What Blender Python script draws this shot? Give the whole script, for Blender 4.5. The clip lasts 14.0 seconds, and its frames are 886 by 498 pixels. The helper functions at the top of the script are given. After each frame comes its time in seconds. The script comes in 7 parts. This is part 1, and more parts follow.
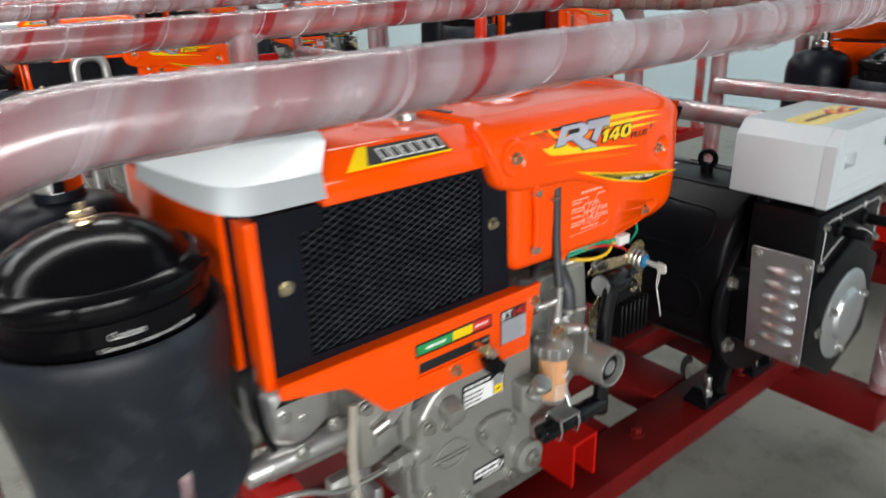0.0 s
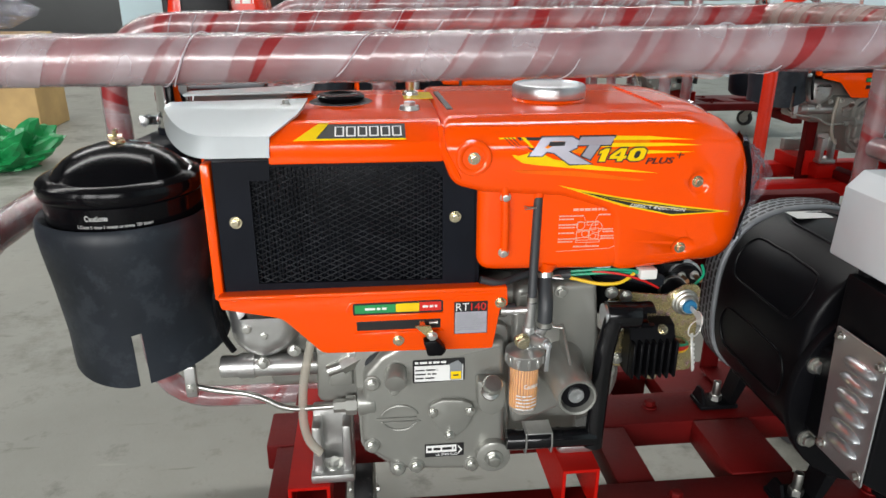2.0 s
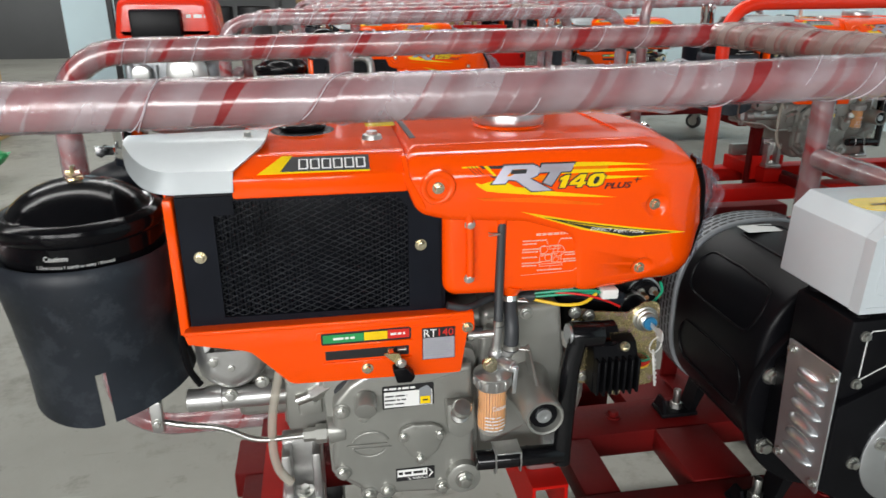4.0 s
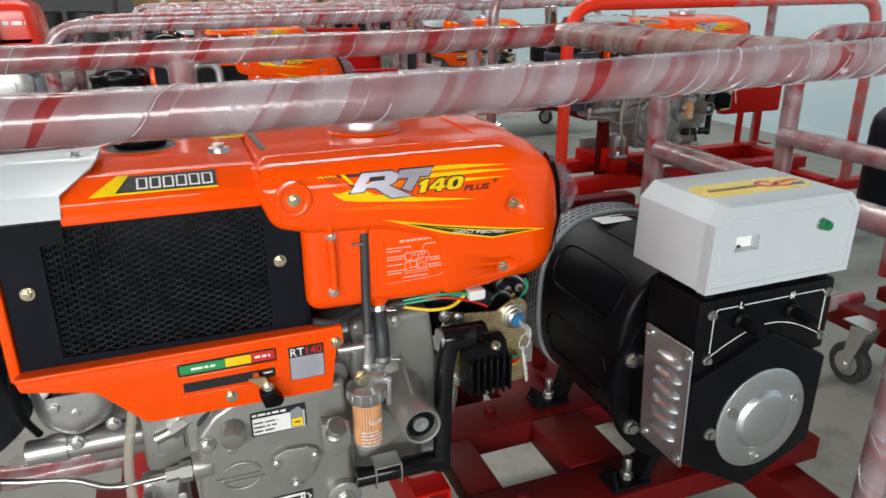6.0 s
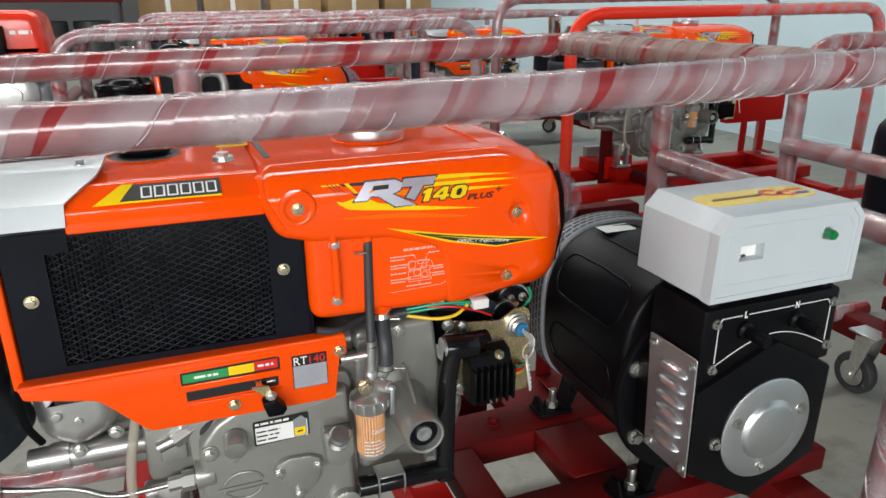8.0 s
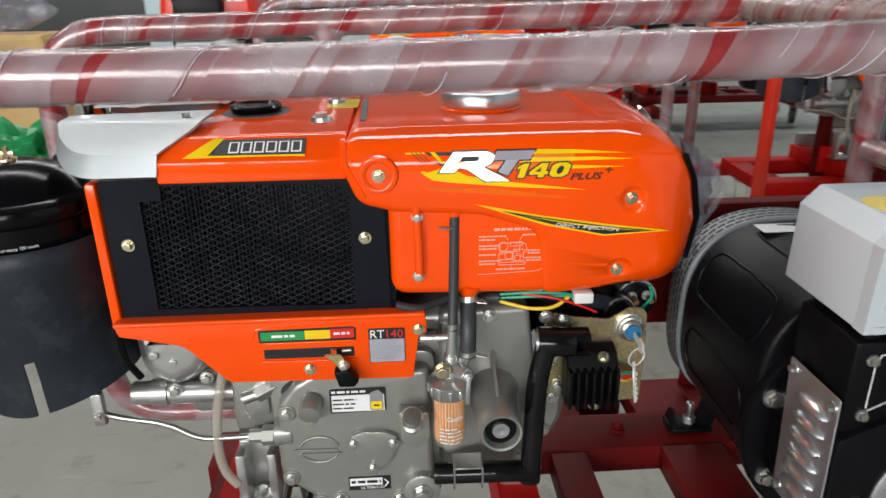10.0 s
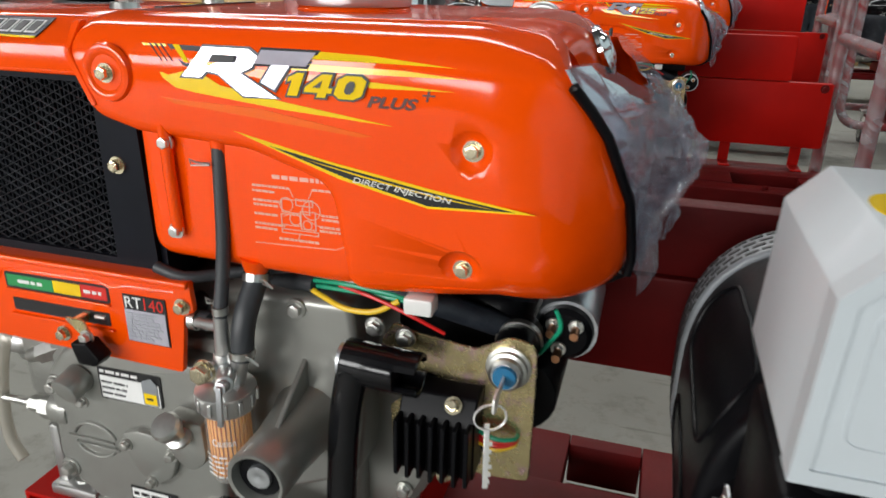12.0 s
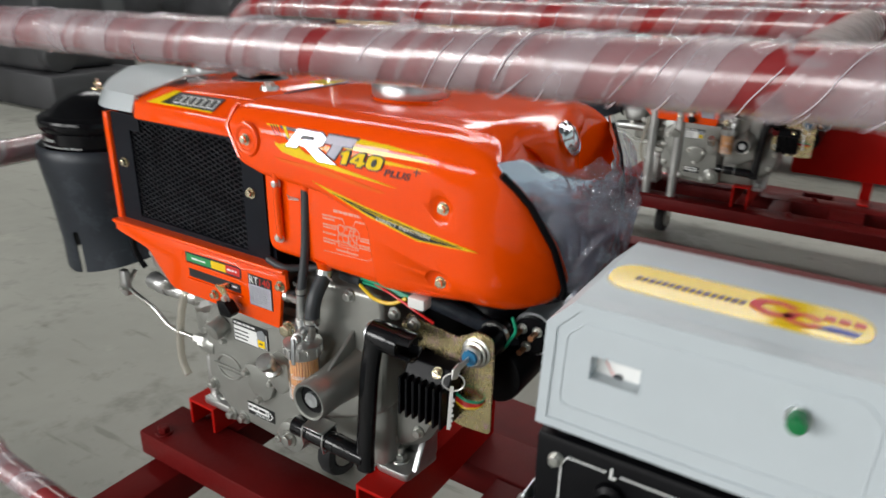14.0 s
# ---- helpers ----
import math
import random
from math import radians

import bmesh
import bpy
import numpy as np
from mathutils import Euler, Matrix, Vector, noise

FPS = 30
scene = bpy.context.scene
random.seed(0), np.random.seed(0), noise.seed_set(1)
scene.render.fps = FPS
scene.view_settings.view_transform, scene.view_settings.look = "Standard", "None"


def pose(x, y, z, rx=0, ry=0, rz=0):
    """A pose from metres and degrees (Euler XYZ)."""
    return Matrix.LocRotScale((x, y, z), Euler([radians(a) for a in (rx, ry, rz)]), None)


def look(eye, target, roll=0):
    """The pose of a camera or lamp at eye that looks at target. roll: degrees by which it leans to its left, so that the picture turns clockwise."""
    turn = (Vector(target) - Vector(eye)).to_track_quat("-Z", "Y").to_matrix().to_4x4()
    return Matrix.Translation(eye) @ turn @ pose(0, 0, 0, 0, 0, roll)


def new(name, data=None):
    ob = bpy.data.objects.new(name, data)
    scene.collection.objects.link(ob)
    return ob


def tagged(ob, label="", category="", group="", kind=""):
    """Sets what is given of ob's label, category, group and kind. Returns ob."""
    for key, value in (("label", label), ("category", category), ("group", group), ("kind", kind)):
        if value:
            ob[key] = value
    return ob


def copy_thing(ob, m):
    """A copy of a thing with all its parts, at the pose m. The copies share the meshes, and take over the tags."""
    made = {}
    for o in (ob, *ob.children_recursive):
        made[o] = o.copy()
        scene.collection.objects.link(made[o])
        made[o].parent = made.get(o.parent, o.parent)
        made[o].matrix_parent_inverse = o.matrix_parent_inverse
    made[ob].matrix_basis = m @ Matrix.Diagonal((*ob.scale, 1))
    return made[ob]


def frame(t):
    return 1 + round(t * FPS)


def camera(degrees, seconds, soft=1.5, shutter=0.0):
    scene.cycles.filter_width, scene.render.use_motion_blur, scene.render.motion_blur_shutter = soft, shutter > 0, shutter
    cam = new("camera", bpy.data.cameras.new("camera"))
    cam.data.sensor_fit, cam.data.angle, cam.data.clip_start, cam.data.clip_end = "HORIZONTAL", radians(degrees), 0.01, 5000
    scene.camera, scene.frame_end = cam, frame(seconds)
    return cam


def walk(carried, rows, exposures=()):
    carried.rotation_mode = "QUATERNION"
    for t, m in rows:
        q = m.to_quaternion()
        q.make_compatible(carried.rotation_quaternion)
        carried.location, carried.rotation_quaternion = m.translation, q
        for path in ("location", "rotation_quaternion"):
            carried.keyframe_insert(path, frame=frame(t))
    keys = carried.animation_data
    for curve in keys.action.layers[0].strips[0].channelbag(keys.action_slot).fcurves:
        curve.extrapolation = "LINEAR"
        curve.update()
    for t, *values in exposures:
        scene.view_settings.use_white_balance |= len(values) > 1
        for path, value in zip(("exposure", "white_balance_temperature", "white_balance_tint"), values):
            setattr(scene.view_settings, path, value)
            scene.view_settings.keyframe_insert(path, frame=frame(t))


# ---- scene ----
cam = camera(64.9, 14.0, shutter=0.5)
PATH = [
    (0, (0.01, -0.001, 1.156), (1.168, 1.456, 0.423), -1.8),
    (0.5, (0.285, -0.035, 1.167), (1.161, 1.609, 0.44), -1.2),
    (1, (0.423, -0.165, 1.158), (0.809, 1.655, 0.423), -0.2),
    (1.5, (0.472, -0.241, 1.149), (0.689, 1.616, 0.438), 0.4),
    (2, (0.466, -0.275, 1.151), (0.665, 1.585, 0.445), 0.3),
    (2.2, (0.463, -0.281, 1.148), (0.671, 1.575, 0.432), 0.3),
    (4.3, (0.456, -0.267, 1.19), (0.834, 1.571, 0.497), -0.2),
    (4.5, (0.461, -0.255, 1.191), (0.911, 1.566, 0.498), -0.2),
    (5, (0.477, -0.247, 1.183), (1.096, 1.525, 0.491), -0.4),
    (5.5, (0.474, -0.248, 1.185), (1.105, 1.515, 0.482), -0.5),
    (6, (0.472, -0.25, 1.186), (1.146, 1.501, 0.494), -0.3),
    (6.5, (0.479, -0.245, 1.182), (1.217, 1.478, 0.485), -0.4),
    (7, (0.479, -0.245, 1.182), (1.174, 1.495, 0.482), -0.5),
    (7.5, (0.476, -0.247, 1.184), (1.151, 1.507, 0.498), -0.4),
    (8, (0.472, -0.249, 1.186), (1.14, 1.513, 0.517), -0.3),
    (8.5, (0.47, -0.252, 1.188), (1.077, 1.535, 0.526), -0.6),
    (8.7, (0.474, -0.249, 1.185), (1.065, 1.539, 0.51), -0.5),
    (10.8, (0.786, -0.082, 1.139), (0.668, 1.774, 0.404), -1.0),
    (11, (0.827, 0.002, 1.129), (0.725, 1.868, 0.416), 0.0),
    (11.5, (0.94, 0.133, 1.071), (0.526, 1.953, 0.352), 0.9),
    (12, (1.028, 0.115, 1.024), (0.499, 1.9, 0.293), 1.2),
    (12.5, (1.078, 0.019, 1.05), (0.463, 1.774, 0.316), 1.2),
    (13, (1.119, -0.034, 1.043), (0.463, 1.706, 0.305), 1.2),
    (13.5, (1.174, -0.068, 1.065), (0.436, 1.642, 0.336), 1.0),
    (14, (1.31, -0.048, 1.158), (0.327, 1.53, 0.42), 1.3),
]
walk(cam, [(t, look(eye, target, roll)) for t, eye, target, roll in PATH],
     ((0, -0.06), (2.2, -0.10), (4.3, -0.13), (8.7, -0.14), (10.8, -0.24), (14, -0.22)))

# ---- light ----
FLOOR = 0.085
world = bpy.data.worlds.new("world")
scene.world = world
world.use_nodes = True
wn = world.node_tree
sky = wn.nodes.new("ShaderNodeTexSky")
sky.sky_type, sky.sun_disc = "NISHITA", False
sky.sun_elevation, sky.sun_rotation = radians(50), radians(200)
wn.links.new(sky.outputs[0], wn.nodes["Background"].inputs[0])
wn.nodes["Background"].inputs[1].default_value = 0.05


def area_light(name, loc, target, sx, sy, power, colour):
    d = bpy.data.lights.new(name, "AREA")
    d.shape, d.size, d.size_y, d.energy, d.color = "RECTANGLE", sx, sy, power, colour
    ob = new(name, d)
    ob.matrix_world = look(loc, target)
    return ob


# unseen area lamps: overhead fills added to brighten the background, window daylight behind the camera
area_light("overhead_fill_middle", (-1.5, 3.6, 5.40), (-1.5, 3.6, 0), 11.0, 0.6, 330, (1.0, 0.99, 0.97))
area_light("overhead_fill_back", (-1.5, 9.6, 5.40), (-1.5, 9.6, 0), 11.0, 1.5, 520, (1.0, 0.99, 0.97))
area_light("west_window_daylight", (-5.5, -6.9, 2.9), (-5.5, 0, 2.9), 6.4, 2.8, 900, (1.0, 1.0, 0.99))
area_light("east_window_daylight", (0.0, -6.9, 2.3), (0.0, 0, 2.3), 3.4, 1.5, 260, (1.0, 1.0, 0.99))


# ---- materials ----
def base_mat(name):
    m = bpy.data.materials.new(name)
    m.use_nodes = True
    nt = m.node_tree
    return m, nt, nt.nodes["Principled BSDF"]


def noise_node(nt, scale, detail=3.0, rough=0.6, coord="Object", stretch=None):
    tc = nt.nodes.new("ShaderNodeTexCoord")
    n = nt.nodes.new("ShaderNodeTexNoise")
    n.inputs["Scale"].default_value, n.inputs["Detail"].default_value, n.inputs["Roughness"].default_value = scale, detail, rough
    if stretch:
        mp = nt.nodes.new("ShaderNodeMapping")
        mp.inputs["Scale"].default_value = stretch
        nt.links.new(tc.outputs[coord], mp.inputs[0])
        nt.links.new(mp.outputs[0], n.inputs["Vector"])
    else:
        nt.links.new(tc.outputs[coord], n.inputs["Vector"])
    return n


def ramp(nt, src, stops):
    r = nt.nodes.new("ShaderNodeValToRGB")
    els = r.color_ramp.elements
    while len(els) < len(stops):
        els.new(0.5)
    for e, (p, c) in zip(els, stops):
        e.position = p
        e.color = (*c, 1) if len(c) == 3 else c
    nt.links.new(src, r.inputs[0])
    return r


def shade(c, k):
    return tuple(min(1, v * k) for v in c)


def surface(name, col, rough=0.4, metal=0.0, coat=0.0, vary=0.12, big=6.0, fine=180.0, bump=0.02, wear=None, wear_at=0.68, spec=0.5):
    """Colour that drifts at a large scale, grain and relief at a fine one, optional worn or dusty spots."""
    m, nt, p = base_mat(name)
    nb = noise_node(nt, big, 4)
    cr = ramp(nt, nb.outputs[0], [(0.3, shade(col, 1 - vary)), (0.7, shade(col, 1 + vary))])
    out = cr.outputs[0]
    nf = noise_node(nt, fine, 3)
    if wear:
        nw = noise_node(nt, big * 3.1, 6, 0.75)
        wr = ramp(nt, nw.outputs[0], [(wear_at, (0, 0, 0)), (wear_at + 0.08, (1, 1, 1))])
        mx = nt.nodes.new("ShaderNodeMix")
        mx.data_type = "RGBA"
        nt.links.new(wr.outputs[0], mx.inputs[0])
        nt.links.new(out, mx.inputs[6])
        mx.inputs[7].default_value = (*wear, 1)
        out = mx.outputs[2]
    nt.links.new(out, p.inputs["Base Color"])
    rr = nt.nodes.new("ShaderNodeMapRange")
    rr.inputs[3].default_value, rr.inputs[4].default_value = max(0.02, rough * 0.8), min(1, rough * 1.25)
    nt.links.new(nf.outputs[0], rr.inputs[0])
    nt.links.new(rr.outputs[0], p.inputs["Roughness"])
    p.inputs["Metallic"].default_value = metal
    p.inputs["Coat Weight"].default_value = coat
    p.inputs["Coat Roughness"].default_value = 0.05
    p.inputs["Specular IOR Level"].default_value = spec
    if bump:
        b = nt.nodes.new("ShaderNodeBump")
        b.inputs["Strength"].default_value, b.inputs["Distance"].default_value = bump, 0.002
        nt.links.new(nf.outputs[0], b.inputs["Height"])
        nt.links.new(b.outputs[0], p.inputs["Normal"])
    return m


def plain(name, col, rough=0.4, metal=0.0):
    return surface(name, col, rough, metal, vary=0.06, big=25, fine=300, bump=0.0)


ORANGE = surface("orange_enamel", (0.95, 0.080, 0.0008), 0.11, 0, 0.1, 0.04, 5, 220, 0.003, wear=(0.88, 0.078, 0.002), wear_at=0.74, spec=0.36)
RED = surface("red_frame_paint", (0.108, 0.004, 0.004), 0.5, 0, 0.0, 0.2, 7, 160, 0.03, wear=(0.075, 0.010, 0.008), wear_at=0.66, spec=0.14)
REDTUBE = surface("red_tube_paint", (0.26, 0.026, 0.028), 0.22, 0, 0.5, 0.15, 22, 160, 0.02, wear=(0.30, 0.10, 0.11), wear_at=0.62)
RED_BRIGHT = surface("bright_red_paint", (0.44, 0.006, 0.003), 0.45, 0, 0.0, 0.16, 3, 160, 0.03, wear=(0.30, 0.008, 0.005), wear_at=0.66, spec=0.12)
TANKRED = surface("orange_red_tank_enamel", (0.74, 0.030, 0.008), 0.2, 0, 0.2, 0.06, 4, 160, 0.005)
SILVER = surface("silver_paint", (0.485, 0.52, 0.532), 0.34, 0.35, 0.2, 0.06, 8, 300, 0.012)
CAST = surface("cast_aluminium_paint", (0.300, 0.300, 0.275), 0.30, 0.45, 0.15, 0.05, 14, 320, 0.012, wear=(0.24, 0.235, 0.21), wear_at=0.76)
CAST_LIGHT = surface("bare_aluminium", (0.56, 0.56, 0.55), 0.32, 0.85, 0, 0.12, 20, 260, 0.03, wear=(0.28, 0.27, 0.25), wear_at=0.68)
AIRCAP = surface("black_cap_enamel", (0.004, 0.004, 0.005), 0.17, 0, 0.0, 0.2, 8, 200, 0.004, spec=0.17)
CHROME = surface("chrome", (0.8, 0.8, 0.8), 0.08, 1.0, 0, 0.05, 20, 200, 0.0)
ZINC = surface("zinc_bolt", (0.62, 0.62, 0.59), 0.32, 1.0, 0, 0.12, 60, 400, 0.01)
YZINC = surface("yellow_zinc", (0.60, 0.50, 0.26), 0.26, 0.9, 0, 0.18, 16, 120, 0.0, wear=(0.62, 0.42, 0.40), wear_at=0.52)
BRASS = surface("yellow_zinc_nut", (0.66, 0.59, 0.42), 0.25, 1.0, 0, 0.15, 60, 300, 0.01)
COPPER = surface("copper_terminal", (0.62, 0.30, 0.16), 0.3, 1.0, 0, 0.1, 40, 200, 0)
ALU = surface("brushed_aluminium", (0.63, 0.65, 0.67), 0.32, 0.9, 0, 0.06, 14, 240, 0.02)
BLACK = surface("black_paint", (0.004, 0.004, 0.005), 0.36, 0, 0.0, 0.3, 9, 220, 0.02, wear=(0.008, 0.008, 0.008), wear_at=0.72, spec=0.13)
BLACK_GLOSS = surface("black_gloss_enamel", (0.005, 0.005, 0.006), 0.16, 0, 0.0, 0.2, 8, 200, 0.004, spec=0.4)
BLACK_DULL = surface("black_powder_coat", (0.0065, 0.0078, 0.0120), 0.34, 0, 0, 0.25, 9, 300, 0.04, spec=0.13)
RUBBER = surface("black_rubber", (0.017, 0.022, 0.030), 0.44, 0, 0, 0.3, 7, 120, 0.05, wear=(0.028, 0.034, 0.043), wear_at=0.52, spec=0.36)
HOSE = surface("rubber_hose", (0.035, 0.038, 0.042), 0.45, 0, 0, 0.2, 20, 200, 0.03)
TYRE = surface("caster_rubber", (0.03, 0.03, 0.032), 0.6, 0, 0, 0.3, 12, 160, 0.05, wear=(0.14, 0.135, 0.125), wear_at=0.6)
GREYBOX = surface("grey_enamel", (0.52, 0.565, 0.59), 0.42, 0, 0.05, 0.04, 6, 260, 0.015, wear=(0.38, 0.41, 0.42), wear_at=0.7)
WHITE = plain("white_print", (0.82, 0.82, 0.8), 0.45)
INK = plain("black_print", (0.012, 0.012, 0.013), 0.4)
YELLOW = plain("yellow_print", (0.88, 0.60, 0.008), 0.14)
PALEPRINT = plain("pale_print", (0.84, 0.44, 0.32), 0.2)
ORANGEPRINT = plain("orange_print", (0.80, 0.20, 0.005), 0.14)
AMBERPRINT = plain("amber_print", (0.90, 0.135, 0.002), 0.14)
GREEN = plain("green_print", (0.02, 0.28, 0.08), 0.4)
REDPRINT = plain("red_print", (0.65, 0.02, 0.012), 0.4)
BLUEPRINT = plain("blue_print", (0.02, 0.05, 0.35), 0.4)
LILAC = surface("silver_lilac_print", (0.60, 0.58, 0.66), 0.2, 0.5, 0, 0.1, 30, 300, 0)
DARKRED = plain("dark_print", (0.07, 0.008, 0.004), 0.4)
BLUEKEY = plain("blue_key_plastic", (0.02, 0.15, 0.30), 0.25)
WIRE_G, WIRE_Y, WIRE_R = plain("green_wire", (0.01, 0.30, 0.16), 0.35), plain("yellow_wire", (0.80, 0.52, 0.02), 0.35), plain("red_wire", (0.6, 0.012, 0.01), 0.35)
CLEARWHITE = plain("white_plastic", (0.75, 0.75, 0.72), 0.3)
GREYPAINT = surface("grey_engine_paint", (0.27, 0.285, 0.30), 0.4, 0.2, 0.1, 0.15, 14, 200, 0.03)
PAPER = surface("cardboard", (0.32, 0.20, 0.09), 0.75, 0, 0, 0.2, 4, 60, 0.05, wear=(0.22, 0.13, 0.06), wear_at=0.62)
PLY = surface("plywood", (0.46, 0.30, 0.12), 0.6, 0, 0, 0.2, 3, 70, 0.05)
GREENBAG = surface("green_plastic_bag", (0.012, 0.24, 0.07), 0.35, 0, 0, 0.3, 12, 60, 0.1)
DARKBOX = surface("dark_machinery", (0.025, 0.025, 0.027), 0.5, 0, 0, 0.4, 3, 80, 0.05)


def skin(nt, under, normal, rough, low=0.05, high=0.5):
    """A glossy skin over a shader, stronger at grazing angles and alike on both faces of a thin sheet."""
    lw = nt.nodes.new("ShaderNodeLayerWeight")
    lw.inputs[0].default_value = 0.5
    nt.links.new(normal, lw.inputs["Normal"])
    pw = nt.nodes.new("ShaderNodeMath")
    pw.operation = "POWER"
    pw.inputs[1].default_value = 4.0
    nt.links.new(lw.outputs["Facing"], pw.inputs[0])
    ma = nt.nodes.new("ShaderNodeMath")
    ma.operation = "MULTIPLY_ADD"
    ma.inputs[1].default_value, ma.inputs[2].default_value = high, low
    nt.links.new(pw.outputs[0], ma.inputs[0])
    gl = nt.nodes.new("ShaderNodeBsdfGlossy")
    gl.inputs["Roughness"].default_value = rough
    nt.links.new(normal, gl.inputs["Normal"])
    mix = nt.nodes.new("ShaderNodeMixShader")
    nt.links.new(ma.outputs[0], mix.inputs[0])
    nt.links.new(under, mix.inputs[1])
    nt.links.new(gl.outputs[0], mix.inputs[2])
    return mix.outputs[0]


def film_material(name="stretch_film", thin=(0.66, 0.58, 0.62), thick=(0.78, 0.73, 0.77), rough=0.22, veil=(0.22, 0.40), gloss=0.065):
    """Thin stretch film: a faint milky veil under a glossy, crinkled skin; one edge of the winding fades out."""
    m, nt, p = base_mat(name)
    uv = nt.nodes.new("ShaderNodeUVMap")
    uv.uv_map = "winding"
    sep = nt.nodes.new("ShaderNodeSeparateXYZ")
    nt.links.new(uv.outputs[0], sep.inputs[0])
    patch = noise_node(nt, 11, 4, 0.6)
    c = ramp(nt, patch.outputs[0], [(0.3, thin), (0.7, thick)])
    nt.links.new(c.outputs[0], p.inputs["Base Color"])
    p.inputs["Roughness"].default_value = 0.45
    # creases that run along the winding, and a finer crumple
    mp = nt.nodes.new("ShaderNodeMapping")
    mp.inputs["Scale"].default_value = (2.0, 7.0, 1)
    mp.inputs["Rotation"].default_value = (0, 0, 0.35)
    nt.links.new(uv.outputs[0], mp.inputs[0])
    n2 = nt.nodes.new("ShaderNodeTexNoise")
    n2.inputs["Scale"].default_value, n2.inputs["Detail"].default_value, n2.inputs["Roughness"].default_value = 1.1, 4, 0.6
    nt.links.new(mp.outputs[0], n2.inputs["Vector"])
    line = ramp(nt, n2.outputs[0], [(0.47, (0, 0, 0)), (0.5, (1, 1, 1)), (0.53, (0, 0, 0))])
    slack = ramp(nt, patch.outputs[0], [(0.46, (0, 0, 0)), (0.60, (1, 1, 1))])
    fold = nt.nodes.new("ShaderNodeMath")
    fold.operation = "MULTIPLY"
    nt.links.new(line.outputs[0], fold.inputs[0])
    nt.links.new(slack.outputs[0], fold.inputs[1])
    fine = noise_node(nt, 45, 2, 0.5)
    both = nt.nodes.new("ShaderNodeMath")
    both.operation = "MULTIPLY_ADD"
    both.inputs[1].default_value = 0.12
    nt.links.new(fine.outputs[0], both.inputs[0])
    nt.links.new(fold.outputs[0], both.inputs[2])
    b = nt.nodes.new("ShaderNodeBump")
    b.inputs["Strength"].default_value, b.inputs["Distance"].default_value = 0.28, 0.0020
    nt.links.new(both.outputs[0], b.inputs["Height"])
    nt.links.new(b.outputs[0], p.inputs["Normal"])
    # opacity: patchy, fading at one edge, thinner on the first layer (second unit of v)
    f = nt.nodes.new("ShaderNodeMapRange")
    f.inputs[1].default_value, f.inputs[2].default_value, f.inputs[3].default_value, f.inputs[4].default_value = 0.3, 0.7, veil[0], veil[1]
    nt.links.new(patch.outputs[0], f.inputs[0])
    fade = nt.nodes.new("ShaderNodeMapRange")
    fade.inputs[1].default_value, fade.inputs[2].default_value, fade.inputs[3].default_value, fade.inputs[4].default_value = 0.0, 0.5, 0.1, 1.0
    nt.links.new(sep.outputs[1], fade.inputs[0])
    first = nt.nodes.new("ShaderNodeMapRange")
    first.inputs[1].default_value, first.inputs[2].default_value, first.inputs[3].default_value, first.inputs[4].default_value = 1.4, 1.6, 1.0, 0.72
    nt.links.new(sep.outputs[1], first.inputs[0])
    op = f.outputs[0]
    for k in (fade, first):
        mu = nt.nodes.new("ShaderNodeMath")
        mu.operation = "MULTIPLY"
        nt.links.new(op, mu.inputs[0])
        nt.links.new(k.outputs[0], mu.inputs[1])
        op = mu.outputs[0]
    t = nt.nodes.new("ShaderNodeBsdfTransparent")
    t.inputs[0].default_value = (0.97, 0.94, 0.94, 1)
    mx = nt.nodes.new("ShaderNodeMixShader")
    nt.links.new(op, mx.inputs[0])
    nt.links.new(t.outputs[0], mx.inputs[1])
    nt.links.new(p.outputs[0], mx.inputs[2])
    nt.links.new(skin(nt, mx.outputs[0], b.outputs[0], rough, gloss, 5 * gloss), nt.nodes["Material Output"].inputs[0])
    return m


def clear_material(name, tint, rough, opacity, relief=0.3):
    """Clear sheet or moulding: glossy over a see-through body."""
    m, nt, p = base_mat(name)
    n1 = noise_node(nt, 40, 4, 0.7)
    p.inputs["Base Color"].default_value = (*tint, 1)
    p.inputs["Roughness"].default_value = rough
    b = nt.nodes.new("ShaderNodeBump")
    b.inputs["Strength"].default_value, b.inputs["Distance"].default_value = relief, 0.003 + 0.008 * (relief > 0.5)
    nt.links.new(n1.outputs[0], b.inputs["Height"])
    nt.links.new(b.outputs[0], p.inputs["Normal"])
    t = nt.nodes.new("ShaderNodeBsdfTransparent")
    t.inputs[0].default_value = (*[0.5 + 0.5 * v for v in tint], 1)
    mx = nt.nodes.new("ShaderNodeMixShader")
    mx.inputs[0].default_value = 1 - opacity
    nt.links.new(p.outputs[0], mx.inputs[1])
    nt.links.new(t.outputs[0], mx.inputs[2])
    out = mx.outputs[0]
    if relief > 0.5:
        out = skin(nt, out, b.outputs[0], rough, 0.06, 0.45)
    nt.links.new(out, nt.nodes["Material Output"].inputs[0])
    return m


